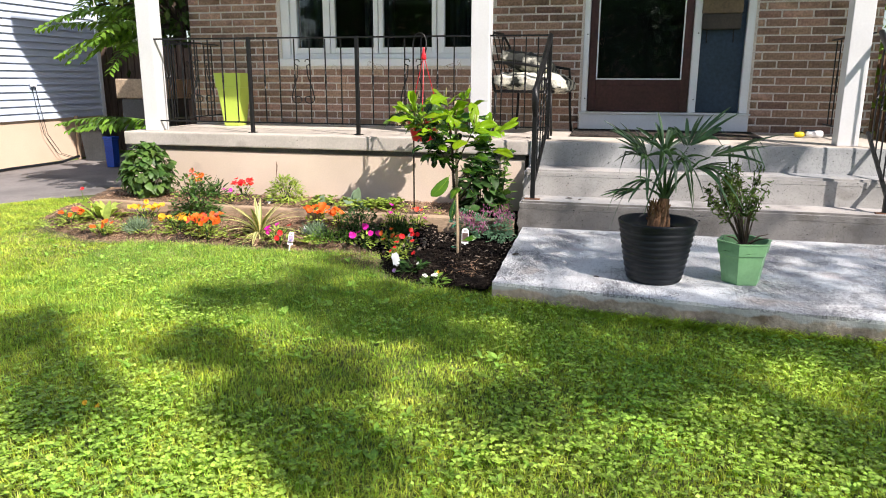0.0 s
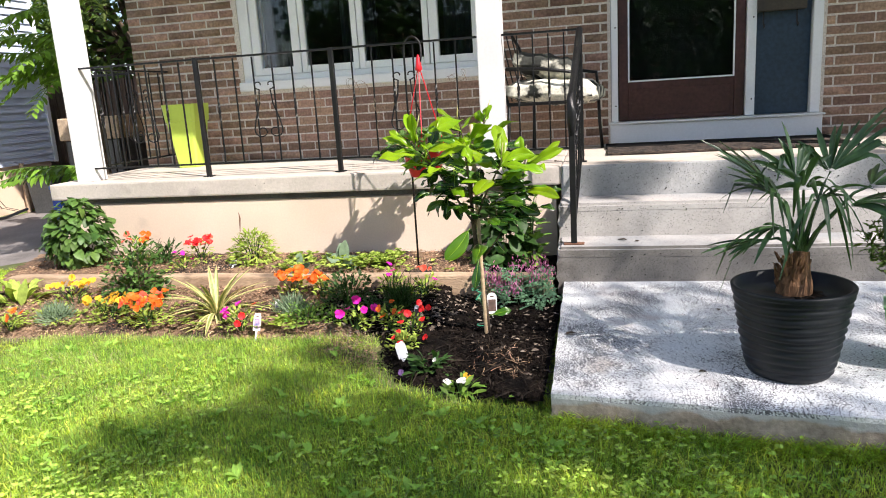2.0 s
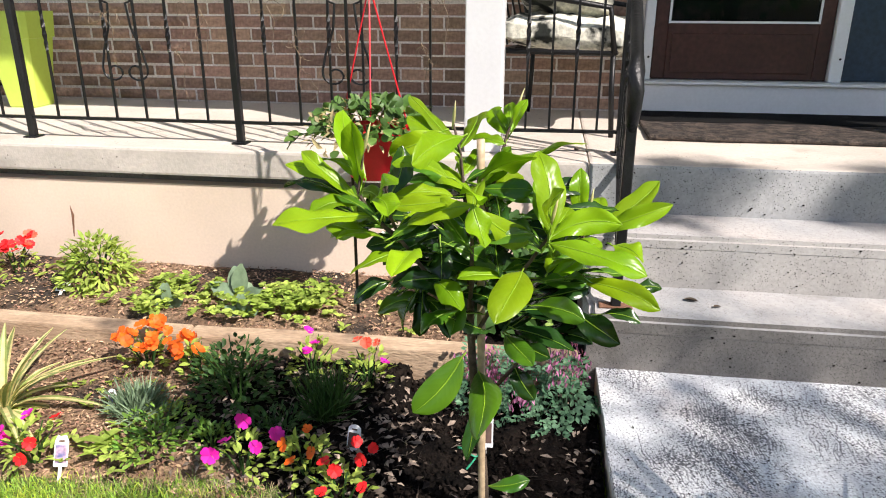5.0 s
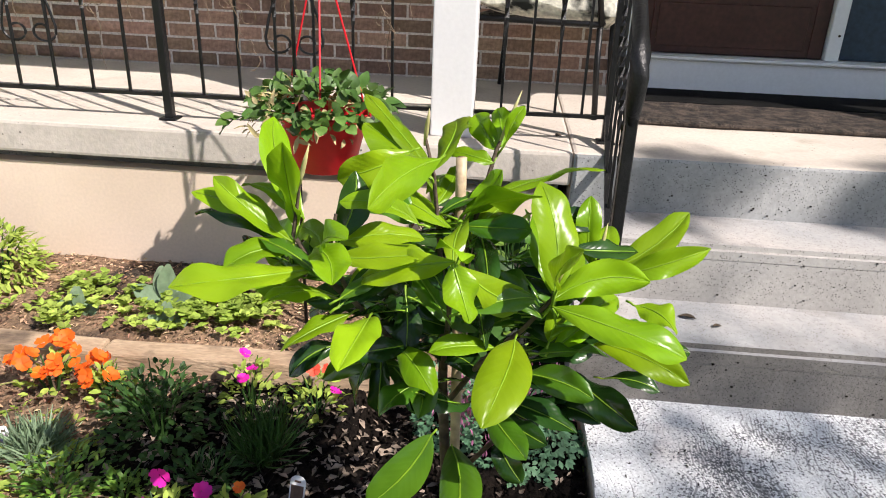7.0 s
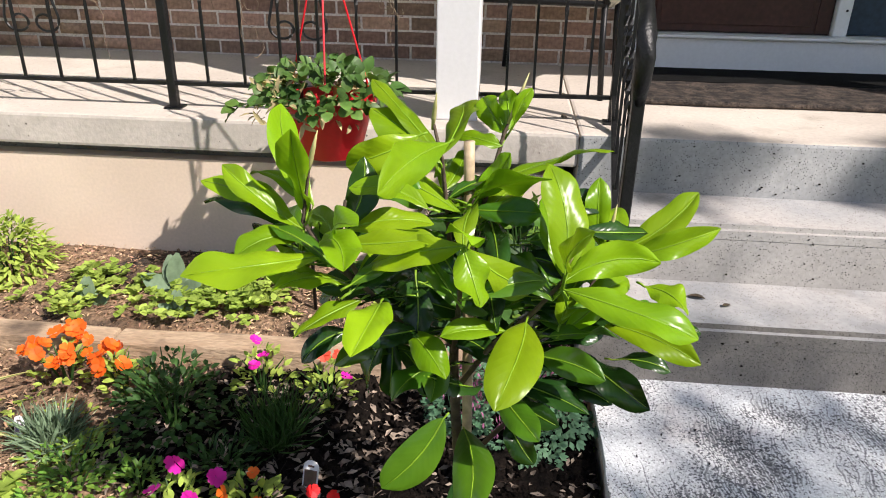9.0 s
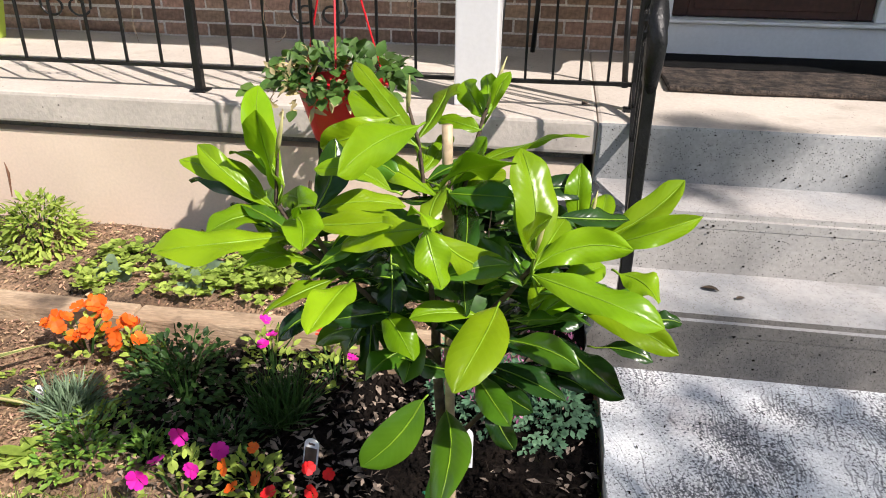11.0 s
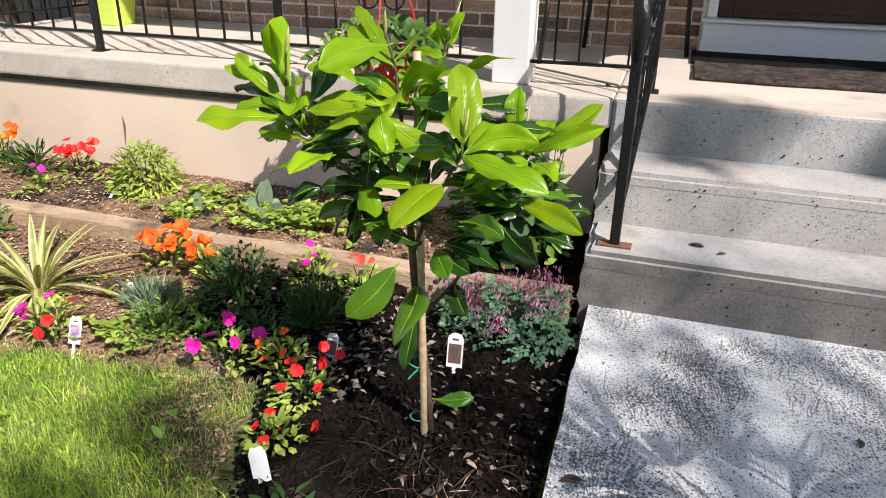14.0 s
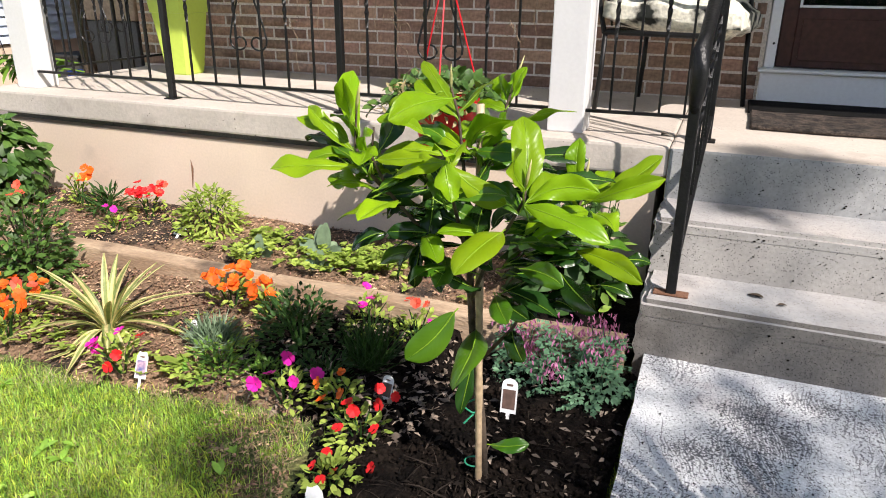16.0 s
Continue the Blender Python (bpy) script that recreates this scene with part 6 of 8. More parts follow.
for x, y, h in ((-1.60, 6.02, 0.10), (-1.35, 6.12, 0.16), (-1.28, 5.98, 0.09)):
    e = thing("lambs_ear", "grey-green round-leaved plant on the upper bed", "plant", (x, y, UZ), "grey-leaved plants")
    base = np.array([(0, 0, 0.0), (0.0, 0, 0.01), (0.01, 0, 0.0), (0, 0.01, 0), (0, 0, 0.02)])
    axis = np.array([(-0.8, -0.2, 0.6), (0.15, -0.1, 1.0), (0.9, -0.1, 0.5), (0.1, 0.8, 0.5), (-0.2, 0.2, 1)])
    v, f = leaves(base, axis, np.array([(0.2, -1, 0.6)] * 5), np.array([h, h * 1.1, h * 0.8, h * 0.7, h * 0.9]) * 0.8, h * 0.42, 0.15, 0.15, 5)
    np_part("leaf", v, f, M["leaf_blue"], e, smooth=True)


def yucca():
    e = thing("yucca", "variegated yucca with cream-edged sword leaves", "yucca", (-1.82, 5.40, LZ))
    n = 42
    for i in range(n):
        a = i * 2.39996
        s = i / n
        out = Vector((math.cos(a), math.sin(a), 0))
        lift = 4.2 * (1 - s) ** 2.6 + 0.22
        d = (out + Vector((0, 0, lift))).normalized()
        ln = 0.195 - 0.055 * s + 0.07 * math.sin(math.pi * min(1, 0.25 + s)) + random.uniform(-0.03, 0.03)
        droop = 0.22 + 0.75 * min(1, 1.8 * s) + random.uniform(-0.1, 0.25)
        a += random.uniform(-0.35, 0.35)
        d = (d + Vector((random.uniform(-0.12, 0.12), random.uniform(-0.12, 0.12), 0))).normalized()
        v, f = leaves(np.array([out * 0.02 + Vector((0, 0, 0.02))]), np.array([d]), np.array([Vector((0, 0, 1)) - out * 0.3]), ln, 0.028, droop, 0.35, 7)
        v2 = v.reshape(-1, 3, 3).copy()
        inner_l, inner_r = v2[:, 1] + (v2[:, 0] - v2[:, 1]) * 0.45, v2[:, 1] + (v2[:, 2] - v2[:, 1]) * 0.45
        grid = np.stack([v2[:, 0], inner_l, v2[:, 1], inner_r, v2[:, 2]], 1)
        grid[:, :, 2] = np.maximum(grid[:, :, 2], -0.01)
        faces, idx = [], []
        for r in range(7):
            for k in range(4):
                q = r * 5 + k
                faces.append((q, q + 1, q + 6, q + 5))
                idx.append(0 if k in (1, 2) else 1)
        mats = [M["yucca"], M["yucca_edge"]] if i % 3 else [M["yucca_edge"], M["yucca"]]
        np_part("leaf", grid.reshape(-1, 3), np.array(faces), mats, e, indices=idx)


yucca()


def bleeding_heart(x, y, r):
    e = thing("bleeding_heart", "blue-green ferny plant with drooping pink flowers", "plant", (x, y, LZ), "ferny pink-flowered plants")
    n = 52
    p, d = dome(n, (0, 0, 0), r, 0.20, 0.35)
    nor = d * 0.6 + np.array([0, -0.3, 1.0]) + rng.normal(0, 0.25, (n, 3))
    head = unit(d * np.array([1, 1, 0.2]) + rng.normal(0, 0.3, (n, 3)))
    side = unit(np.cross(head, nor))
    size = rng.uniform(0.75, 1.25, (n, 1))
    sets = []
    # each leaf is a flat spray of blunt lobes in three groups
    for u, v, turn in ((0.0, 0.0, -0.9), (0.0, 0.0, 0.9), (0.004, 0.0, 0.0), (0.017, -0.016, -1.0), (0.022, -0.012, -0.3), (0.017, 0.016, 1.0), (0.022, 0.012, 0.3), (0.030, 0.0, -0.5), (0.032, 0.0, 0.5), (0.034, 0.0, 0.0), (0.012, -0.022, -0.7), (0.012, 0.022, 0.7)):
        base = p + (head * u + side * v) * size
        sets.append(leaves(base, head * math.cos(turn) + side * math.sin(turn), nor, 0.019 * size[:, 0], 0.011 * size[:, 0], 0.12, 0.15, 2))
    v, f = join(*sets)
    np_part("foliage", v, f, M["leaf_fern"], e)
    for i in range(7):
        a = rng.uniform(0, math.tau)
        q = rng.uniform(0.3, 1.05) * r
        c = Vector((q * math.cos(a), q * math.sin(a) - 0.03, rng.uniform(0.11, 0.23)))
        part("stem", tubed([(c.x * 0.3, c.y * 0.3, 0.0), (c.x * 0.9, c.y * 0.9, c.z), c], [0.002, 0.0015, 0.001], 4), M["leaf_fern"], e)
        m = 26
        b = np.array(c) + rng.normal(0, 0.017, (m, 3)) * np.array([1, 1, 1.4])
        v, f = leaves(b, np.array([0, 0, -1.0]) + rng.normal(0, 0.35, (m, 3)), rng.normal(size=(m, 3)), 0.017, 0.007, 0.0, 0.8, 3)
        np_part("flower_spray", v, f, M["pink"], e)["kind"] = "stuff"


bleeding_heart(-0.20, 5.66, 0.14)
bleeding_heart(-0.10, 5.70, 0.11)
bleeding_heart(-0.36, 5.71, 0.09)
e = bush("pansy", "low plant with white flowers at the bed's edge", "plant", (-0.31, 4.56, 0.03), 0.08, 0.07, 40, 0.05, 0.4, M["leaf_mid"], 0.3, 0.1, 0.3, 2)
bloom(e, "white_petal", [(0.0, -0.01, 0.06), (-0.06, 0.0, 0.05)], 0.85)
bloom(e, "yellow", [(0.01, 0.03, 0.07), (0.025, 0.02, 0.06)], 0.6)
e = bush("pansy", "low leafy plant with small white flowers", "plant", (-0.48, 4.74, 0.04), 0.11, 0.08, 60, 0.06, 0.4, M["leaf_dark"], 0.3, 0.1, 0.3, 2)
bloom(e, "white_petal", [(0.03, -0.03, 0.07)], 0.6)
bloom(e, "purple", [(-0.10, -0.07, 0.03)], 0.7)
e = thing("dandelion", "two small yellow dandelions in the lawn", "flower", (-1.118, 2.781, 0.0))
part("stem", tubed([(0, 0, 0), (0.004, 0, 0.05)], 0.0015, 5), M["leaf_mid"], e)
part("stem", tubed([(0.066, -0.015, 0), (0.066, -0.012, 0.05)], 0.0015, 5), M["leaf_mid"], e)
bloom(e, "yellow", [(0.004, 0.0, 0.052), (0.066, -0.012, 0.052)], 0.6)
e = thing("zinnia", "tall stem with one red flower", "flower", (-3.72, 5.92, 0.04))
part("stem", tubed([(0, 0, 0), (0.01, 0, 0.1), (0, 0, 0.19)], [0.004, 0.003, 0.002], 5), M["leaf_mid"], e)
bloom(e, "red", [(0, 0, 0.195), (0.01, 0, 0.205)], 0.9)
for o in PETALS.values():
    bpy.data.objects.remove(o)


# plant labels stuck in the soil
def plant_tag(x, y, z, w, h, lean, turn, face, label, arch=False, roll=0):
    e = thing("plant_tag", label, "plant tag", (x, y, z), "plant tags")
    bm = bmesh.new()
    prof = [(-w / 2, 0.0), (w / 2, 0.0), (w / 2, h * 0.8)]
    prof += [(w / 2 * math.cos(a), h * 0.8 + h * 0.2 * math.sin(a)) for a in (0.5, 1.0, math.pi / 2, 2.14, 2.64)] if arch else [(w * 0.3, h), (-w * 0.1, h * 0.96), (-w * 0.3, h)]
    prof += [(-w / 2, h * 0.8)]
    a = [bm.verts.new((px, 0, pz)) for px, pz in prof]
    b = [bm.verts.new((px, 0.0016, pz)) for px, pz in prof]
    bm.faces.new(a)
    bm.faces.new(b[::-1])
    for i in range(len(a)):
        bm.faces.new((a[i], b[i], b[(i + 1) % len(a)], a[(i + 1) % len(a)]))
    bmesh.ops.recalc_face_normals(bm, faces=bm.faces)
    part("card", bm, M["tag_white"], e)
    if face:
        part("print", boxed(-w * 0.4, w * 0.4, -0.0014, -0.0002, h * 0.12, h * 0.68), M[face], e, "small printed plant picture")
        part("lettering", boxed(-w * 0.2, w * 0.2, -0.0014, -0.0002, h * 0.78, h * 0.84), M["tag_dark"], e)
    part("stake", boxed(-w * 0.12, w * 0.12, 0.0, 0.0015, -0.06, 0.002), M["tag_white"], e)
    e.rotation_euler = (radians(lean), radians(roll), radians(turn))


plant_tag(-0.325, 5.43, 0.075, 0.047, 0.105, -14, 5, "tag_dark", "white arched plant tag with a small picture", True)
plant_tag(-0.70, 5.38, 0.06, 0.04, 0.075, -20, -10, "tag_dark", "dark picture plant tag in the soil", True)
plant_tag(-1.49, 5.20, 0.05, 0.036, 0.09, -15, 22, "tag_print", "white and blue plant tag leaning in the bed", roll=10)
plant_tag(-1.50, 5.47, 0.06, 0.028, 0.07, -15, 0, "tag_print", "round-topped plant tag by grey leaves", True)
plant_tag(-0.62, 4.86, 0.04, 0.046, 0.09, -22, 12, "", "blank white plant tag leaning over the bed's edge", roll=-17)
plant_tag(-2.08, 6.08, UZ + 0.01, 0.05, 0.045, -60, 10, "tag_dark", "small plant tag lying on the upper bed", True)


# ---------------------------------------------------------------- magnolia
random.seed(11)
MAG = thing("magnolia", "young staked magnolia with large glossy green leaves", "magnolia", (0, 0, 0))
WHORLS = {"outer_left": (-0.535, 4.95, 0.945), "left": (-0.475, 4.905, 0.94), "top": (-0.36, 5.075, 1.0), "middle": (-0.315, 4.895, 0.945),
          "right": (-0.182, 4.96, 0.872), "far_right": (-0.105, 5.13, 0.832), "tall": (-0.272, 5.136, 1.03), "upper": (-0.312, 5.058, 0.95)}
WHORLS = {k: Vector(p) for k, p in WHORLS.items()}
STEM = [Vector(p) for p in ((-0.293, 5.125, 0.05), (-0.305, 5.122, 0.25), (-0.328, 5.115, 0.45), (-0.338, 5.108, 0.62), (-0.338, 5.095, 0.78))]
part("trunk", tubed(STEM, [0.0115, 0.0105, 0.0095, 0.0085, 0.007], 10), M["bark"], MAG, smooth=True)
BOUGHS = ([(-0.338, 5.108, 0.60), (-0.40, 5.02, 0.74), (-0.452, 4.935, 0.86), WHORLS["left"], (-0.462, 4.892, 1.0)],
          [(-0.452, 4.935, 0.86), (-0.50, 4.935, 0.90), WHORLS["outer_left"], (-0.515, 4.925, 1.03)],
          [(-0.338, 5.095, 0.77), (-0.348, 5.082, 0.88), WHORLS["top"], (-0.372, 5.06, 1.06)],
          [(-0.338, 5.10, 0.66), (-0.325, 4.99, 0.80), (-0.318, 4.92, 0.89), WHORLS["middle"]],
          [(-0.337, 5.11, 0.57), (-0.275, 5.045, 0.71), (-0.215, 4.985, 0.81), WHORLS["right"], (-0.176, 4.95, 0.91)],
          [(-0.326, 5.115, 0.40), (-0.24, 5.12, 0.51), (-0.155, 5.12, 0.67), WHORLS["far_right"], (-0.10, 5.13, 0.88)],
          [(-0.338, 5.095, 0.74), (-0.31, 5.115, 0.87), WHORLS["tall"], (-0.262, 5.13, 1.06)],
          [(-0.31, 5.115, 0.87), WHORLS["upper"]])
for pts in BOUGHS:
    n = len(pts)
    part("branch", tubed(pts, [0.0052 - 0.0030 * i / (n - 1) for i in range(n)], 7), M["bark"], MAG, smooth=True)
part("branch", tubed([(-0.294, 5.125, 0.13), (-0.295, 5.15, 0.15), (-0.292, 5.16, 0.155)], [0.003, 0.002, 0.0015], 5), M["bark"], MAG)
for k, up in (("outer_left", (0.012, -0.01, 0.035)), ("top", (0.004, -0.01, 0.03)), ("tall", (0.014, 0.0, 0.04)), ("right", (0.006, -0.004, 0.03)), ("far_right", (0.004, 0.0, 0.03))):
    # a furled new leaf at the end of the shoot
    tip = [Vector(p) for p in BOUGHS[("left", "outer_left", "top", "middle", "right", "far_right", "tall").index(k)]][-1]
    part("bud", tubed([tip - Vector(up) * 0.4, tip + Vector(up) * 0.3, tip + Vector(up) * 0.8, tip + Vector(up) * 1.5], [0.002, 0.0036, 0.003, 0.0005], 7), M["mag_bud"], MAG, "pale furled leaf bud", smooth=True)


def mag_leaf(base, tip, width, kind="young", face=(0.1, -0.45, 0.9), curl=0.10, fold=0.25, ripple=0.36):
    """A blunt oval leaf with a sunken midrib, slightly folded and waved, on a short stalk."""
    base, tip = Vector(base), Vector(tip)
    axis = tip - base
    ln = axis.length
    d = axis.normalized()
    side = d.cross(Vector(face)).normalized()
    nor = side.cross(d).normalized()
    steps, across = 18, 10
    bm = bmesh.new()
    rows = []
    wave = random.uniform(0, 6)
    fold += random.uniform(-0.10, 0.25)
    ripple *= random.uniform(0.6, 1.4)
    turn, bend = random.uniform(-0.95, 0.95), random.uniform(-0.11, 0.11)
    wide = random.uniform(0.72, 1.0)
    peak = (wide / (wide + 0.56)) ** wide * (0.56 / (wide + 0.56)) ** 0.56
    curl += random.uniform(-0.08, 0.16)
    nod = random.uniform(0.0, 0.16)
    arch = lambda s: nor * ln * (curl * (s - s * s) * 1.9 - nod * max(0.0, s - 0.7) ** 2 * 4) + side * ln * bend * 4 * s * (1 - s)
    for i in range(steps + 1):
        s = i / steps
        # widest a little past the middle, with a blunt end drawn into a short point
        half = 0.5 * width * 0.88 * ((0.012 + 0.988 * s) ** wide * (1.002 - s) ** 0.56) / peak
        half *= 1 - 0.35 * math.exp(-((s - 1.0) / 0.06) ** 2)
        mid = base + axis * s + arch(s)
        sd = side * math.cos(turn * s) + nor * math.sin(turn * s)
        nr = nor * math.cos(turn * s) - side * math.sin(turn * s)
        row = []
        for k in range(across + 1):
            u = 2 * k / across - 1
            lift = fold * abs(u) ** 1.25 * half - 0.30 * half * abs(u) ** 3
            lift += ripple * half * math.sin(5.6 * s + wave + (2.6 if u > 0 else 0)) * abs(u) ** 1.4
            lift += 0.5 * ripple * half * math.sin(14 * s + 2.3 * wave + (1.1 if u > 0 else 0)) * abs(u) ** 2
            lift += 0.035 * half * math.sin(56 * s - 14 * abs(u)) * abs(u) * (1 - u * u)
            row.append(bm.verts.new(mid + sd * u * half * (1 - 0.10 * abs(fold)) + nr * (lift + (-0.0012 if k == across // 2 else 0.0))))
        rows.append(row)
    for a, b in zip(rows, rows[1:]):
        for k in range(across):
            bm.faces.new((a[k], a[k + 1], b[k + 1], b[k]))
    lay = bm.loops.layers.uv.new("leaf")
    place = {v: (2 * k / across - 1, i / steps) for i, row in enumerate(rows) for k, v in enumerate(row)}
    for fc in bm.faces:
        for lp in fc.loops:
            lp[lay].uv = place[lp.vert]
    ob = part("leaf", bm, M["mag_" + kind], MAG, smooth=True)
    foot = base - d * 0.014
    near = min(WHORLS.values(), key=lambda w: (w - base).length)
    if (near - base).length < 0.06:
        foot = near - Vector((0, 0, 0.012))
    rib = bmesh.new()
    tube(rib, [foot, foot.lerp(base, 0.6) + nor * 0.001] + [base + axis * s + arch(s) - nor * 0.0004 for s in (0.0, 0.2, 0.4, 0.6, 0.8, 0.95)],
         [0.0019, 0.0017, 0.0015, 0.0013, 0.0012, 0.0010, 0.0007, 0.0003], 6)
    part("midrib", rib, M["mag_rib"], ob, smooth=True)
    return ob


UPR, FLAT, HANG, FRONT, LEVEL = (0.15, -1.0, 0.25), (0.1, -0.45, 0.9), (0.1, -0.9, 0.45), (0.1, -0.65, 0.75), (0.0, -0.15, 1.0)
# the outer shoot: two upright leaves, and flat ones that reach out over the bed
mag_leaf((-0.532, 4.955, 0.955), (-0.527, 4.890, 1.085), 0.054, face=(-0.25, -1, 0.3), curl=0.05, fold=0.4)
mag_leaf((-0.515, 4.935, 0.975), (-0.582, 5.038, 1.083), 0.055, face=(0.45, -0.85, 0.25), curl=0.04)
mag_leaf((-0.542, 4.945, 0.940), (-0.640, 4.952, 1.019), 0.042, face=(0.4, -0.55, 0.7), curl=0.15)
mag_leaf((-0.560, 4.955, 0.955), (-0.678, 4.965, 0.994), 0.036)
mag_leaf((-0.530, 4.960, 0.960), (-0.625, 5.009, 0.992), 0.036)
mag_leaf((-0.550, 4.971, 0.915), (-0.725, 5.067, 0.920), 0.048, "old", FRONT, 0.18)
mag_leaf((-0.535, 4.940, 0.925), (-0.607, 4.880, 0.920), 0.056, face=(0, -0.75, 0.65))
mag_leaf((-0.500, 4.915, 0.913), (-0.655, 4.826, 0.920), 0.058, face=(0.1, -0.6, 0.8), curl=0.14)
mag_leaf((-0.475, 4.955, 0.850), (-0.556, 4.870, 0.882), 0.052, curl=0.16)
# the next shoot
mag_leaf((-0.492, 4.900, 0.950), (-0.446, 4.800, 0.950), 0.060, face=(0, -0.6, 0.8), fold=0.4)
mag_leaf((-0.476, 4.890, 0.955), (-0.434, 4.815, 1.000), 0.048, face=(-0.25, -0.8, 0.5))
mag_leaf((-0.468, 4.912, 0.932), (-0.351, 4.907, 0.950), 0.044)
mag_leaf((-0.478, 4.960, 0.932), (-0.362, 4.990, 0.936), 0.046, face=FRONT)
mag_leaf((-0.472, 4.930, 0.945), (-0.455, 4.980, 1.030), 0.056, "old", UPR, 0.05)
mag_leaf((-0.358, 4.890, 0.995), (-0.458, 4.898, 1.015), 0.040, face=LEVEL, curl=0.16)
mag_leaf((-0.440, 4.960, 0.900), (-0.372, 4.930, 0.890), 0.046, "old")
# the crown's top
mag_leaf((-0.362, 5.070, 0.998), (-0.473, 5.125, 1.062), 0.074, face=(0.3, -0.75, 0.6), curl=0.03, fold=0.12)
mag_leaf((-0.368, 5.080, 1.010), (-0.478, 5.168, 1.098), 0.050, face=(0.5, -0.7, 0.5))
mag_leaf((-0.362, 5.085, 1.005), (-0.345, 5.235, 1.052), 0.066, face=(-0.2, -0.85, 0.55))
mag_leaf((-0.346, 5.010, 1.045), (-0.412, 4.856, 1.028), 0.066, face=(0.3, -0.6, 0.7), curl=0.14)
mag_leaf((-0.388, 5.020, 1.050), (-0.488, 5.005, 1.010), 0.058, face=(-0.3, -0.8, 0.5))
mag_leaf((-0.372, 5.080, 1.000), (-0.430, 5.140, 1.015), 0.05, "old", FRONT)
mag_leaf((-0.274, 5.136, 1.028), (-0.310, 5.176, 1.072), 0.050, face=(-0.2, -1, 0.2))
mag_leaf((-0.270, 5.136, 1.030), (-0.276, 5.183, 1.082), 0.044, face=(0.2, -1, 0.25))
mag_leaf((-0.258, 5.130, 1.044), (-0.235, 5.130, 1.098), 0.026, face=(0.3, -1, 0.2))
mag_leaf((-0.275, 5.130, 1.010), (-0.345, 5.150, 1.020), 0.036, face=LEVEL)
# the two long leaves past the stake, and those under them
mag_leaf((-0.300, 5.057, 0.965), (-0.119, 5.072, 1.032), 0.050, face=LEVEL, curl=0.10, ripple=0.3)
mag_leaf((-0.322, 5.050, 0.942), (-0.211, 4.940, 1.027), 0.058, face=(0.2, -0.45, 0.85), curl=0.12)
mag_leaf((-0.315, 5.100, 0.930), (-0.262, 5.085, 1.012), 0.048, face=UPR)
mag_leaf((-0.310, 5.050, 0.935), (-0.215, 5.030, 0.945), 0.052, "mid", FRONT)
# the right shoot
mag_leaf((-0.181, 4.950, 0.890), (-0.209, 5.018, 1.020), 0.076, face=(-0.1, -0.95, 0.45), curl=0.02, fold=0.35)
mag_leaf((-0.172, 5.010, 0.850), (-0.212, 5.080, 0.950), 0.054, face=(0.2, -0.9, 0.4))
mag_leaf((-0.178, 4.940, 0.900), (-0.168, 4.850, 0.992), 0.050, face=(-0.6, -0.6, 0.45), fold=0.5)
mag_leaf((-0.182, 4.975, 0.862), (-0.047, 4.996, 0.892), 0.058, face=(0.05, -0.7, 0.7))
mag_leaf((-0.178, 4.955, 0.862), (-0.008, 4.898, 0.835), 0.066, face=(0.15, -0.65, 0.75), curl=0.16, fold=0.3)
mag_leaf((-0.060, 5.020, 0.842), (-0.010, 4.960, 0.836), 0.050)
mag_leaf((-0.195, 5.000, 0.850), (-0.270, 5.000, 0.870), 0.044, "mid")
# the far shoot
mag_leaf((-0.112, 5.138, 0.850), (-0.121, 5.147, 0.960), 0.046, face=(0.1, -1, 0.2))
mag_leaf((-0.100, 5.140, 0.832), (0.042, 5.192, 0.930), 0.062, face=(0, -0.8, 0.6))
mag_leaf((-0.080, 5.118, 0.838), (0.059, 5.107, 0.904), 0.050, face=(0.05, -0.6, 0.8))
mag_leaf((-0.104, 5.119, 0.724), (0.044, 5.033, 0.712), 0.058, face=(0.1, -0.6, 0.8))
mag_leaf((-0.002, 5.080, 0.733), (0.052, 5.085, 0.735), 0.030, "old", LEVEL)
# lit leaves in front of the stake
mag_leaf((-0.227, 4.975, 0.796), (-0.264, 4.808, 0.771), 0.080, face=(0.1, -0.2, 1.0), curl=0.08, fold=0.14, ripple=0.08)
mag_leaf((-0.255, 4.962, 0.787), (-0.344, 4.922, 0.798), 0.046, face=(0, -0.3, 0.95), ripple=0.05)
mag_leaf((-0.312, 4.892, 0.948), (-0.444, 4.931, 0.897), 0.052, face=FRONT, curl=0.15)
mag_leaf((-0.316, 4.892, 0.948), (-0.214, 4.960, 0.860), 0.054, face=(0.2, -0.75, 0.65), curl=0.15)
mag_leaf((-0.314, 4.884, 0.948), (-0.288, 4.850, 0.885), 0.058, face=HANG)
mag_leaf((-0.308, 4.900, 0.950), (-0.322, 4.860, 0.985), 0.050, face=(0.2, -0.6, 0.8))
mag_leaf((-0.425, 4.912, 0.848), (-0.434, 4.766, 0.858), 0.060, face=(-0.3, -0.35, 0.9), curl=0.2)
mag_leaf((-0.455, 4.935, 0.840), (-0.533, 4.862, 0.819), 0.040, face=LEVEL)
mag_leaf((-0.490, 4.995, 0.752), (-0.552, 4.948, 0.721), 0.042, "old", FRONT)
mag_leaf((-0.398, 4.982, 0.765), (-0.335, 4.903, 0.740), 0.054, face=(-0.3, -0.6, 0.7))
mag_leaf((-0.355, 5.010, 0.690), (-0.418, 4.945, 0.666), 0.054, "mid", (-0.2, -0.6, 0.75))
mag_leaf((-0.440, 5.046, 0.715), (-0.462, 4.988, 0.645), 0.054, "old", (-0.7, -0.7, 0.3))
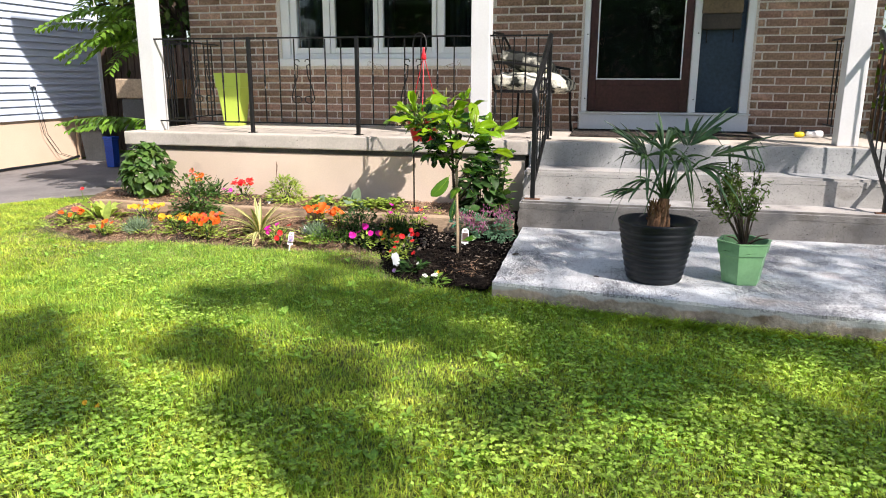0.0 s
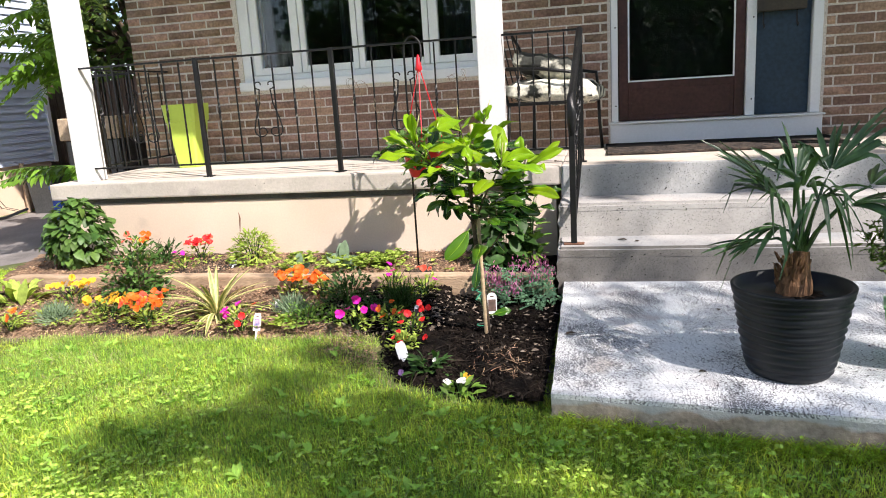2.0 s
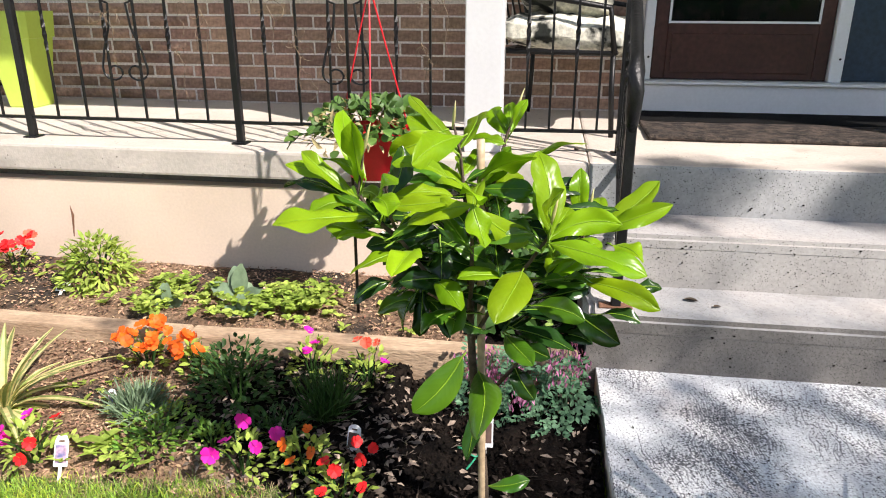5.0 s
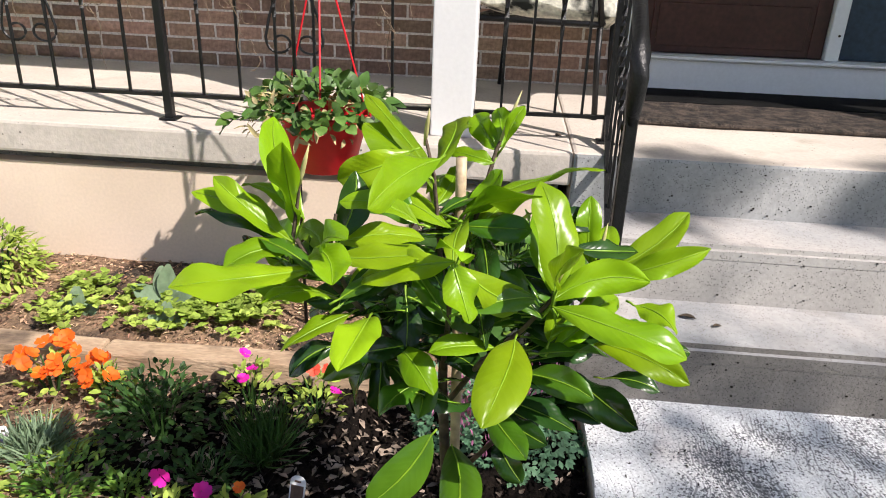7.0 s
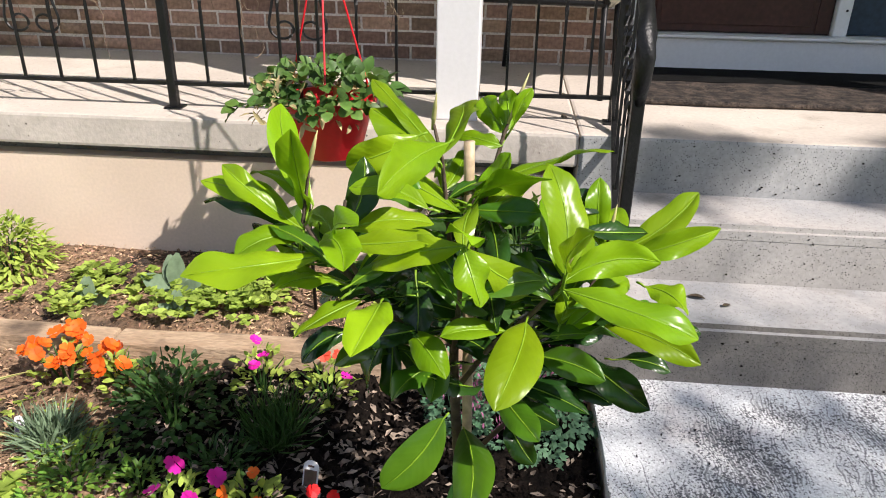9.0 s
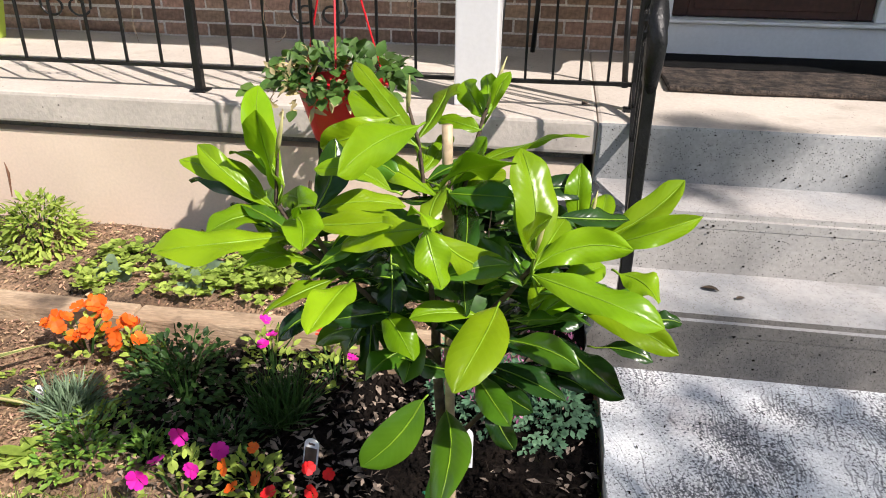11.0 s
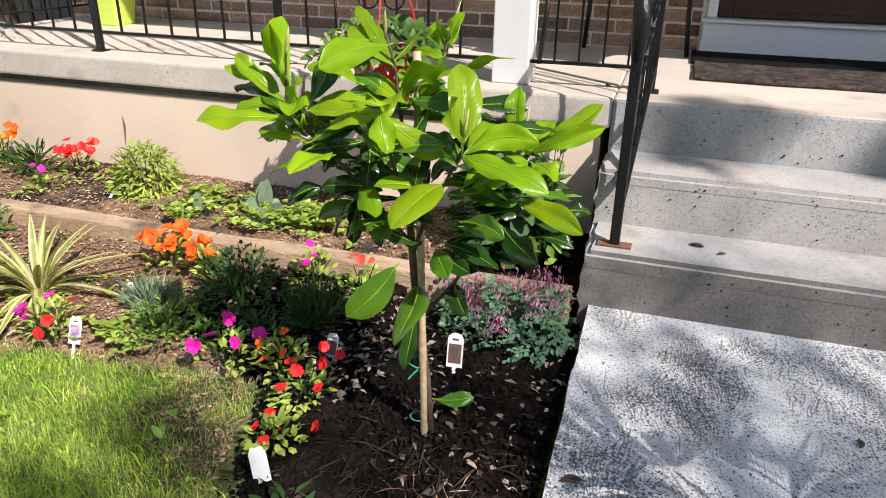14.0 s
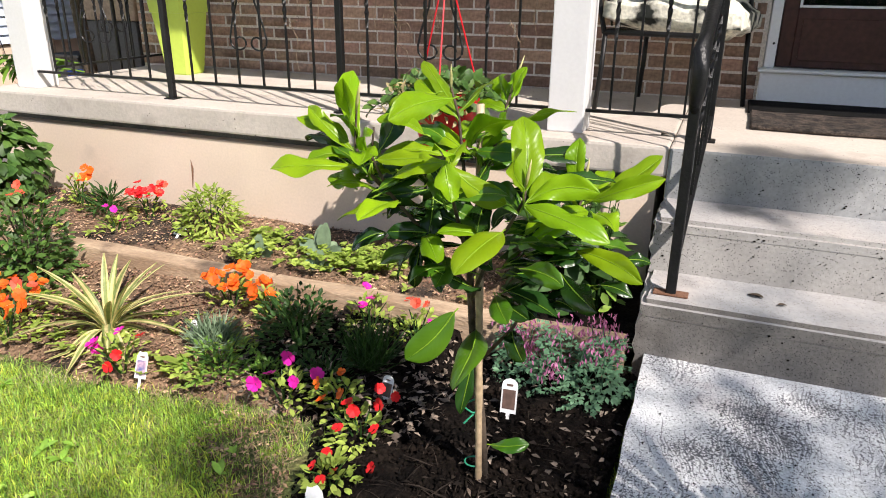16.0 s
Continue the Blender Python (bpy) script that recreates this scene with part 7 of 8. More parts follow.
# the old leaves that hang low, the darkest with shade in their colour
mag_leaf((-0.347, 5.030, 0.574), (-0.443, 4.980, 0.462), 0.082, "mid", (0.05, -0.85, 0.55), 0.06, 0.12, 0.06)
mag_leaf((-0.316, 5.095, 0.505), (-0.300, 4.905, 0.470), 0.084, "mid", (0.05, -0.35, 0.95), 0.04, 0.12, 0.06)
mag_leaf((-0.318, 5.080, 0.430), (-0.334, 5.045, 0.305), 0.044, "old", HANG)
mag_leaf((-0.126, 5.092, 0.674), (-0.032, 4.988, 0.654), 0.064, "old", (0.2, -0.6, 0.75))
mag_leaf((-0.170, 5.100, 0.598), (-0.082, 5.028, 0.632), 0.040, "old", LEVEL)
mag_leaf((-0.070, 5.130, 0.645), (0.022, 5.105, 0.648), 0.038, "old", LEVEL)
mag_leaf((-0.193, 4.968, 0.780), (-0.094, 4.971, 0.786), 0.050, "mid", LEVEL)
mag_leaf((-0.238, 5.120, 0.510), (-0.192, 5.058, 0.470), 0.056, "old", HANG)
mag_leaf((-0.240, 5.080, 0.605), (-0.172, 5.072, 0.575), 0.056, "old", HANG)
mag_leaf((-0.293, 5.159, 0.156), (-0.194, 5.164, 0.183), 0.044, "mid")
# smaller leaves that fill the whorls from below
for k, count in (("outer_left", 5), ("left", 6), ("middle", 5), ("top", 5), ("upper", 4), ("right", 5), ("far_right", 3)):
    for i in range(count):
        a = math.tau * i / count + random.uniform(-0.5, 0.5)
        out = Vector((math.cos(a), 0.15 + 0.7 * abs(math.sin(a)), random.uniform(-0.25, 0.45))).normalized()
        b = WHORLS[k] + out * 0.012 - Vector((0, 0, random.uniform(0.02, 0.09)))
        mag_leaf(b, b + out * random.uniform(0.085, 0.125), random.uniform(0.034, 0.046), ("mid", "young", "old")[i % 3], (random.uniform(-0.5, 0.5), -0.45, 0.8), random.uniform(0.05, 0.25), random.uniform(0.1, 0.5), 0.4)
# inner leaves in the dark colour, which holds age and the crown's shade
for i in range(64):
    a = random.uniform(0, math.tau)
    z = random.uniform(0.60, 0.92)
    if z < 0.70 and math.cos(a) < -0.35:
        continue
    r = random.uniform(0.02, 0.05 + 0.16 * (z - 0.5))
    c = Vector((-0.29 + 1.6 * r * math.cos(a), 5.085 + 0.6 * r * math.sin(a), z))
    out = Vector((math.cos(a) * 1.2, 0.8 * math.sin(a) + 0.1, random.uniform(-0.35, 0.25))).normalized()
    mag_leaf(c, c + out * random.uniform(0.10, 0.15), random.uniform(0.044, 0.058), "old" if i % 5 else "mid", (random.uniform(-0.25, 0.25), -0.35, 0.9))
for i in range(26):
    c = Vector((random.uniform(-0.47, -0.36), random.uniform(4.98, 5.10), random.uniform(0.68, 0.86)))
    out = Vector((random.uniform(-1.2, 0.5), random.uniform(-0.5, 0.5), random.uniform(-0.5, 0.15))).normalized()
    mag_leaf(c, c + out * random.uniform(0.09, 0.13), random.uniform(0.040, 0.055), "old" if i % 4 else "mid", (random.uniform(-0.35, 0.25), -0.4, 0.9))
# young leaves at the back of the crown
for k in ("outer_left", "left", "top", "upper", "far_right", "right"):
    for i in range(3):
        a = random.uniform(0.15, math.pi - 0.15)
        out = Vector((0.8 * math.cos(a), math.sin(a), random.uniform(-0.1, 0.35))).normalized()
        b = WHORLS[k] + out * 0.02 - Vector((0, 0, random.uniform(0.0, 0.07)))
        mag_leaf(b, b + out * random.uniform(0.10, 0.14), random.uniform(0.044, 0.054), "young" if i else "mid", (random.uniform(-0.2, 0.2), -0.4, 0.9))


def stake(x, y, top, r, lean):
    bm = bmesh.new()
    n = 20
    pts, rad = [], []
    for i in range(n + 1):
        s = i / n
        pts.append((x + lean * s, y, -0.03 + (top + 0.03) * s))
        rad.append(r * (1.16 if i % 5 == 2 else 1.0))
    tube(bm, pts, rad, 9)
    return bm


e = thing("bamboo_stake", "tan bamboo stake tied to the magnolia", "stake", (0, 0, 0), "bamboo stakes")
part("cane", stake(-0.300, 5.104, 1.022, 0.0085, -0.023), M["bamboo"], e, smooth=True)
part("tie", tubed([(-0.335 + 0.028 * math.cos(a), 5.115 + 0.02 * math.sin(a), 0.29 + 0.01 * math.sin(2 * a)) for a in np.linspace(0, 6.2, 14)] + [(-0.34, 5.09, 0.25)], 0.0022, 5), M["twine"], e, "green garden twine")
part("tie", tubed([(-0.322 + 0.022 * math.cos(a), 5.118 + 0.02 * math.sin(a), 0.125) for a in np.linspace(0, 6.2, 14)], 0.0022, 5), M["twine"], e, "green garden twine")


# ---------------------------------------------------------------- hanging basket
def hanging_basket():
    y = 6.05
    h = thing("shepherd_hook", "thin dark iron shepherd's hook in the bed", "hook", (0, 0, 0))
    pts = [(-0.86, y + 0.02, 0.1), (-0.86, y + 0.02, 1.36)] + [(-0.81 - 0.05 * math.cos(a), y + 0.02, 1.40 + 0.075 * math.sin(a)) for a in np.linspace(0.1, 3.0, 9)] + [(-0.758, y, 1.36), (-0.765, y, 1.335)]
    part("pole", tubed(pts, 0.006, 8), M["iron"], h, smooth=True)
    e = thing("hanging_basket", "red hanging basket with trailing strawberry leaves", "basket", (-0.775, y, 0.70))
    bm = lathe([(0.075, 0.0), (0.085, 0.005), (0.125, 0.15), (0.135, 0.155), (0.137, 0.17), (0.128, 0.17), (0.115, 0.14)], 32)
    part("bowl", bm, M["red_plastic"], e, smooth=True)
    for k in range(3):
        a = 0.7 + k * math.tau / 3
        part("cord", tubed([(0.132 * math.cos(a), 0.132 * math.sin(a), 0.165), (0.0, 0.0, 0.62)], 0.0028, 6), M["red_plastic"], e)
    bm = lathe([(0.006, 0.58), (0.022, 0.595), (0.016, 0.62), (0.009, 0.66), (0.004, 0.675)], 12)
    part("hub", bm, M["red_plastic"], e, "red plastic cord hub", smooth=True)
    n = 330
    p, d = dome(n, (0, 0, 0.155), 0.205, 0.105, 0.5)
    low = (rng.uniform(0, 1, n) < 0.3) & (d[:, 0] < -0.25)
    p[low, 2] -= rng.uniform(0.0, 0.06, low.sum())
    p[low, :2] *= 1.04
    ax = d + rng.normal(0, 0.4, (n, 3))
    v, f = leaves(p, ax, d + np.array([0, -0.3, 0.8]), rng.uniform(0.024, 0.048, n), 0.034, 0.3, 0.3, 4)
    np_part("foliage", v, f, M["hydrangea"], e)
    n = 170
    p, d = dome(n, (-0.05, -0.03, 0.11), 0.17, 0.14, 0.6)
    v, f = leaves(p, d + rng.normal(0, 0.5, (n, 3)), d + np.array([0, 0, 0.5]), rng.uniform(0.02, 0.05, n), 0.014, 0.4, 0.4, 3)
    np_part("dry_leaf", v, f, M["leaf_dry"], e, "withered straw-coloured leaves")["kind"] = "stuff"
    run = part("runner", tubed([(-0.10, -0.02, 0.16), (-0.17, -0.03, 0.165), (-0.25, -0.04, 0.14), (-0.27, -0.04, 0.12)], 0.002, 5), M["leaf_dark"], e)
    p = np.array([(-0.25, -0.04, 0.14), (-0.26, -0.04, 0.13), (-0.27, -0.04, 0.12), (-0.235, -0.035, 0.147)])
    v, f = leaves(p, np.array([(-1, 0.2, 0.3), (-0.6, -0.8, 0.1), (-0.8, 0.3, -0.6), (0.1, -1.0, 0.2)]), np.tile((0.1, -0.5, 1.0), (4, 1)), 0.045, 0.036, 0.2, 0.3, 4)
    np_part("leaf", v, f, M["hydrangea"], run)


hanging_basket()


# dry tendrils left on the railing from last year
def dried_vine(x, z, turns, r):
    e = thing("dried_vine", "curled tan dry vine on the iron railing", "vine", (x, 6.55, z), "dry vines")
    for _ in range(2):
        a, at, pts = random.uniform(0, math.tau), Vector((0, -0.014, 0)), []
        curl = random.choice((-1, 1))
        for i in range(turns * 9):
            pts.append(at.copy())
            a += curl * random.uniform(0.3, 1.0)
            at += Vector((math.cos(a), 0, math.sin(a) - 0.12)) * r * random.uniform(0.35, 0.6)
            at.y = -0.014 + 0.012 * math.sin(i * 0.7)
            if random.random() < 0.08:
                curl = -curl
        part("tendril", tubed(pts, 0.0011, 5), M["dry_vine"], e)
    part("stalk", tubed([(0, -0.01, 0.02), (0.03, 0.0, -0.05), (0.015, 0.004, -0.14), (0.03, 0.0, -0.2)], [0.0018, 0.0015, 0.0012, 0.0008], 5), M["dry_vine"], e)


for q in ((-2.02, 1.20, 2, 0.035), (-1.72, 1.06, 1, 0.03), (-1.60, 1.22, 2, 0.035), (-1.32, 1.24, 2, 0.04), (-1.22, 1.10, 3, 0.035), (-1.02, 1.12, 1, 0.028), (-0.62, 1.26, 2, 0.03), (-0.70, 1.10, 2, 0.03)):
    dried_vine(*q)


# ---------------------------------------------------------------- neighbour, drive, trees
def neighbour():
    e = thing("neighbour_house", "white clapboard neighbour house on a beige base", "house", (0, 0, 0))
    part("base", boxed(-7.6, -7.0, -2.0, 10.3, -0.2, 0.60), M["beige"], e, "beige painted foundation")
    step = 0.092
    for i in range(54):
        z = 0.60 + i * step
        bm = bmesh.new()
        v = [bm.verts.new(p) for p in ((-6.965, -2, z), (-6.965, 10.34, z), (-6.99, 10.34, z + step + 0.003), (-6.99, -2, z + step + 0.003), (-7.2, -2, z), (-7.2, 10.34, z), (-7.2, 10.34, z + step + 0.003), (-7.2, -2, z + step + 0.003))]
        for q in ((0, 1, 2, 3), (4, 7, 6, 5), (0, 4, 5, 1), (3, 2, 6, 7), (1, 5, 6, 2), (0, 3, 7, 4)):
            bm.faces.new([v[k] for k in q])
        part("clapboard", bm, M["siding"], e)
    part("corner_trim", boxed(-7.2, -6.955, 10.342, 10.40, 0.58, 5.6), M["white"], e)
    part("roof", boxed(-12, -6.6, -2.4, 10.8, 5.62, 5.9), M["shingle"], e)
    part("body", boxed(-12, -7.202, -2, 10.2, 0.61, 5.6), M["siding"], e)


neighbour()


def drive_things():
    e = thing("garbage_bin", "dark grey wheeled bin beside the driveway", "bin", (-6.60, 9.75, 0.0))
    bm = lathe([(0.20, 0.0), (0.24, 0.4), (0.25, 0.44)], 4)
    bm.transform(pose(0, 0, 0, 0, 0, 45))
    part("body", bm, M["grey_bin"], e)
    part("lid", boxed(-0.2, 0.2, -0.2, 0.2, 0.442, 0.48, bevel=0.01), M["grey_bin"], e)
    e = thing("recycling_box", "blue plastic recycling box on the driveway", "box", (-5.86, 9.05, 0.0))
    bm = lathe([(0.075, 0.0), (0.09, 0.36), (0.10, 0.365), (0.10, 0.40), (0.09, 0.40), (0.08, 0.05)], 4)
    bm.transform(pose(0, 0, 0, 0, 0, 45))
    part("body", bm, M["blue_bin"], e)
    e = thing("utility_cable", "black cables running down the neighbour's wall", "cable", (0, 0, 0))
    for dx in (0, 0.06):
        part("cable", tubed([(-6.955, 9.0 + dx, 1.05), (-6.95, 9.03 + dx, 0.8), (-6.94, 9.1 + dx, 0.4), (-6.93, 9.3 + dx, 0.12), (-6.9, 9.55 + dx, 0.03)], 0.004, 6), M["black_plastic"], e)
    part("hose", tubed([(-6.75, 7.5, 0.02), (-6.85, 8.4, 0.02), (-6.8, 9.2, 0.02), (-6.85, 9.6, 0.06)], 0.018, 6), M["black_plastic"], e)
    part("outlet", boxed(-6.95, -6.92, 8.96, 9.06, 1.03, 1.10, bevel=0.008), M["white"], e)
    part("pipe", tubed([(-6.93, 9.72, 0.0), (-6.93, 9.72, 0.62)], 0.03, 10), M["tan"], e)
    e = thing("wooden_fence", "dark weathered wooden fence behind the driveway", "fence", (0, 0, 0))
    for i in range(50):
        x = -10.0 + i * 0.125
        part("board", boxed(x, x + 0.105, 10.9, 10.93, 0.0, 1.62 + 0.02 * math.sin(i * 3)), M["wood"], e)
    for z in (0.4, 1.3):
        part("crosspiece", boxed(-10.0, -3.75, 10.935, 10.975, z, z + 0.08), M["wood"], e)
    e = thing("garden_cabinet", "tan storage cabinet beside the house", "cabinet", (-5.15, 9.0, 0.0))
    part("body", boxed(-0.30, 0.36, -0.2, 0.25, 0.0, 0.90, bevel=0.008), M["grey_bin"], e, "dark grey cabinet body")
    part("lid", boxed(-0.34, 0.40, -0.24, 0.28, 0.902, 1.14, bevel=0.01), M["tan"], e)
    e = thing("iron_gate", "black iron gate beside the house", "gate", (0, 0, 0))
    for i in range(6):
        x = -4.55 + i * 0.13
        part("bar", tubed([(x, 8.2, 0.05), (x, 8.2, 1.55)], 0.009, 6), M["iron"], e)
    for z in (0.45, 1.52):
        part("rail", bar((-4.58, 8.2, z), (-3.80, 8.2, z), 0.012, 0.01), M["iron"], e)


drive_things()


def tree(name, label, trunk_xy, height, clumps, leaf=0.10, per=160, spread=0.4, trunk_r=0.16, mtl=None, fork_at=None, ball=0.0, limb=0.4):
    """Trunk, limbs to every clump, and a crown of leaves round the clumps."""
    e = thing(name, label, "tree", (0, 0, 0))
    x, y = trunk_xy
    fork = Vector(fork_at or (x, y, height * 0.45))
    part("trunk", tubed([(x, y, -0.1), Vector((x, y, 0)).lerp(fork, 0.45) + Vector((0, 0, 0.3)), fork], [trunk_r, trunk_r * 0.8, trunk_r * 0.6], 12), M["bark"], e, smooth=True)
    base, axis, nor = [], [], []
    for *c, thick in ((*q, 1.0)[:4] for q in clumps):
        c, count = Vector(c), int(per * thick)
        mid = fork.lerp(c, 0.5) + Vector((0, 0, 0.3))
        part("limb", tubed([fork, mid, c], [trunk_r * limb, trunk_r * limb * 0.5, trunk_r * limb * 0.15], 6), M["bark"], e)
        p = np.array(c) + rng.normal(0, spread, (count, 3)) * np.array([1, 1, 0.6])
        if ball:
            p = np.array(c) + unit(rng.normal(size=(count, 3))) * ball * rng.uniform(0, 1, (count, 1)) ** 0.4 * np.array([1, 1, 0.8])
        base.append(p)
        axis.append(rng.normal(size=(count, 3)))
        nor.append(rng.normal(size=(count, 3)) + np.array([0, 0, 1.0]))
    v, f = leaves(np.concatenate(base), np.concatenate(axis), np.concatenate(nor), leaf, leaf * 0.6, 0.2, 0.2, 2)
    np_part("crown", v, f, mtl or M["tree"], e)
    return e


def sumac():
    """The small tree with long feathered leaves between the houses."""
    e = thing("sumac_tree", "small tree with long feathered green leaves", "tree", (-4.0, 7.45, 0.0))
    part("trunk", tubed([(0.0, 0.1, 0), (0.0, 0.05, 0.7), (0.0, 0.0, 1.5), (0.02, 0.0, 2.6)], [0.05, 0.045, 0.035, 0.02], 8), M["bark"], e, smooth=True)

    def spray(root, heading, length, rise, sag):
        h = radians(heading)
        out = Vector((math.cos(h), math.sin(h), 0))
        pts = [Vector(root) + out * length * s + Vector((0, 0, rise * s - sag * s * s)) for s in np.linspace(0, 1, 9)]
        rach = part("leaf_stalk", tubed(pts, [0.006 - 0.0005 * i for i in range(9)], 5), M["leaf_mid"], e)
        base, axis, nr = [], [], []
        side = out.cross(Vector((0, 0, 1)))
        for k in range(19):
            s = 0.16 + 0.84 * k / 18
            i = min(int(s * 8), 7)
            p = pts[i].lerp(pts[i + 1], s * 8 - i)
            for q in (-1, 1):
                base.append(p)
                axis.append(side * q + out * random.uniform(0.35, 0.75) + Vector((0, 0, random.uniform(-0.5, 0.05))))
                nr.append((random.uniform(-0.4, 0.4), random.uniform(-0.5, 0.3), 1))
        v, f = leaves(np.array(base), np.array(axis), np.array(nr, float), np.repeat(0.17 - 0.10 * np.linspace(0, 1, 19) ** 2, 2) * rng.uniform(0.8, 1.1, len(base)), 0.036, 0.3, 0.25, 4)
        np_part("leaflet", v, f, M["tree"], rach)
    spray((0.0, 0.0, 1.4), 200, 0.90, 0.50, 0.55)
    spray((0.0, 0.0, 1.5), 222, 0.85, 0.35, 0.5)
    spray((0.0, 0.0, 1.6), 240, 0.80, 0.2, 0.5)
    spray((0.0, 0.0, 1.6), 212, 1.0, 0.35, 0.35)
    spray((0.0, 0.0, 0.70), 205, 0.95, 0.25, 0.25)
    spray((0.0, 0.0, 0.65), 225, 0.75, 0.2, 0.2)
    spray((0.0, 0.0, 1.5), 265, 0.6, 0.15, 0.45)
    spray((0.0, 0.0, 1.7), 228, 1.0, 0.45, 0.55)
    spray((0.0, 0.0, 1.75), 205, 0.85, 0.40, 0.45)
    spray((0.0, 0.0, 0.70), 215, 0.85, 0.25, 0.32)
    for i in range(16):
        spray((0.0, 0.0, random.uniform(1.5, 2.5)), random.uniform(80, 270), random.uniform(0.6, 0.9), random.uniform(0.1, 0.5), 0.5)


sumac()
tree("backyard_tree", "leafy tree behind the side fence", (-6.6, 12.0), 4.5,
     [(-9.2 + 0.72 * (i % 8), 11.6 + 0.5 * (i % 3), 1.2 + 0.5 * (i // 8)) for i in range(56)], 0.15, 170, 0.4, 0.12, M["leaf_olive"])
tree("garden_tree", "leafy green tree beyond the porch end", (5.6, 10.5), 5,
     [(3.6 + 0.6 * (i % 6), 9.0 + 0.8 * (i % 3), 0.6 + 0.5 * (i // 5)) for i in range(34)], 0.11, 150, 0.4, 0.14)


def board_fence():
    e = thing("slat_fence", "dark slatted fence beyond the porch end", "fence", (0, 0, 0))
    for i in range(22):
        y = 6.6 + i * 0.16
        part("slat", boxed(3.30, 3.325, y, y + 0.11, -0.05, 1.55), M["wood"], e)
    part("crosspiece", boxed(3.327, 3.37, 6.6, 10.1, 0.3, 0.38), M["wood"], e)
    part("crosspiece", boxed(3.327, 3.37, 6.6, 10.1, 1.25, 1.33), M["wood"], e)


board_fence()


# The street tree in front of the garden, whose crown throws the dappled shade
THIN = 72
FORK = (8.9, -1.9, 6.7)


def shade_tree():
    clumps = []
    for x, y, up, thick in ((-1.4, 4.03, 7.2, 1.0), (-1.2, 4.14, 7.6, 0.8), (-1.05, 4.3, 7.1, 0.9), (-1.05, 4.6, 7.4, 0.5), (-1.05, 4.97, 7.7, 0.3), (-0.87, 4.9, 6.9, 0.25),
                            (-0.76, 4.18, 7.3, 1.1), (-0.55, 4.36, 7.2, 0.9), (-0.68, 3.94, 7.6, 0.9), (-0.42, 3.95, 7.1, 0.8), (-0.33, 4.2, 7.4, 1.0), (-0.12, 4.3, 7.7, 1.0),
                            (0.18, 4.24, 6.9, 1.2), (0.42, 4.2, 7.3, 1.2), (0.68, 4.2, 7.2, 1.2), (0.92, 4.2, 7.6, 1.2), (1.18, 4.15, 7.1, 1.2), (1.45, 4.08, 7.4, 1.2),
                            (1.72, 4.0, 7.7, 1.2), (-0.12, 3.83, 6.9, 0.8), (0.37, 3.82, 7.3, 0.9), (0.58, 3.74, 7.2, 1.0), (0.75, 3.62, 7.6, 1.0), (0.92, 3.72, 7.1, 1.0),
                            (1.02, 3.74, 7.4, 0.6), (0.7, 3.45, 7.7, 0.7), (0.5, 3.38, 6.9, 0.5), (-1.14, 3.44, 7.3, 1.0), (-0.95, 3.4, 7.2, 0.9), (-0.46, 3.42, 7.6, 0.8),
                            (-0.47, 3.17, 7.1, 0.9), (-0.58, 2.98, 7.4, 1.0), (-0.3, 2.8, 7.7, 0.9), (-0.12, 2.68, 6.9, 1.0), (0.27, 3.19, 7.3, 1.0), (-1.78, 3.27, 7.2, 1.0),
                            (-2.03, 3.48, 7.6, 1.0), (-1.24, 2.8, 7.1, 1.0), (-1.45, 3.0, 7.4, 0.8), (1.46, 3.25, 7.7, 0.9), (1.75, 3.5, 6.9, 0.9), (2.2, 3.5, 7.3, 1.0),
                            (2.3, 6.6, 7.2, 1.0), (-0.2, 6.77, 7.6, 0.8), (0.55, 6.8, 7.1, 0.8), (1.15, 6.9, 7.4, 0.8)):
        k = up / SUN_DIR.z
        clumps.append((x + SUN_DIR.x * k, y + SUN_DIR.y * k, up, thick))
    e = tree("street_tree", "tall leafy street tree that shades the lawn", (12.2, -3.4), 9.0, clumps, 0.09, 180, 0.19, 0.17, M["leaf_dark"], FORK, 0.215, 0.15)
    # the even side of the crown, which lets only specks of sun onto the slab
    base = []
    for i in range(11):
        for j in range(5):
            up = random.uniform(7.0, 8.2)
            k = up / SUN_DIR.z
            c = Vector((-0.06 + 0.32 * i + random.uniform(-0.1, 0.1) + SUN_DIR.x * k, 4.55 + 0.29 * j + random.uniform(-0.1, 0.1) + SUN_DIR.y * k, up))
            if i % 3 == 0 and j == 2:
                part("limb", tubed([FORK, Vector(FORK).lerp(c, 0.5) + Vector((0, 0, 0.15)), c], [0.02, 0.012, 0.005], 5), M["bark"], e)
            base.append(np.array(c) + rng.normal(0, 0.2, (int(THIN * (0.72, 0.72, 0.9, 1.2, 1.3)[j] * random.uniform(0.75, 1.25)), 3)))
    base = np.concatenate(base)
    v, f = leaves(base, rng.normal(size=base.shape), rng.normal(size=base.shape) + np.array([0, 0, 1.0]), 0.08, 0.05, 0.2, 0.2, 2)
    np_part("crown", v, f, M["leaf_dark"], e)


shade_tree()
for k, (x, y) in enumerate(((-9, -13), (-4, -15), (1.5, -14), (6, -16), (11, -13))):
    tree("street_tree", "tall leafy tree across the street", (x, y), 6.5,
         [(x + random.uniform(-2.6, 2.6), y + random.uniform(-2, 2), random.uniform(1.0, 5.6)) for _ in range(36)], 0.34, 60, 0.7, 0.25, M["leaf_dark"])

# added out of view: a dark mass for the door glass to reflect
e = thing("facing_house", "added unseen backdrop that darkens the glass reflections", "house", (0, -24, 0))
part("wall", boxed(-16, 16, -4, 0, -0.1, 4.4), M["brick_far"], e)
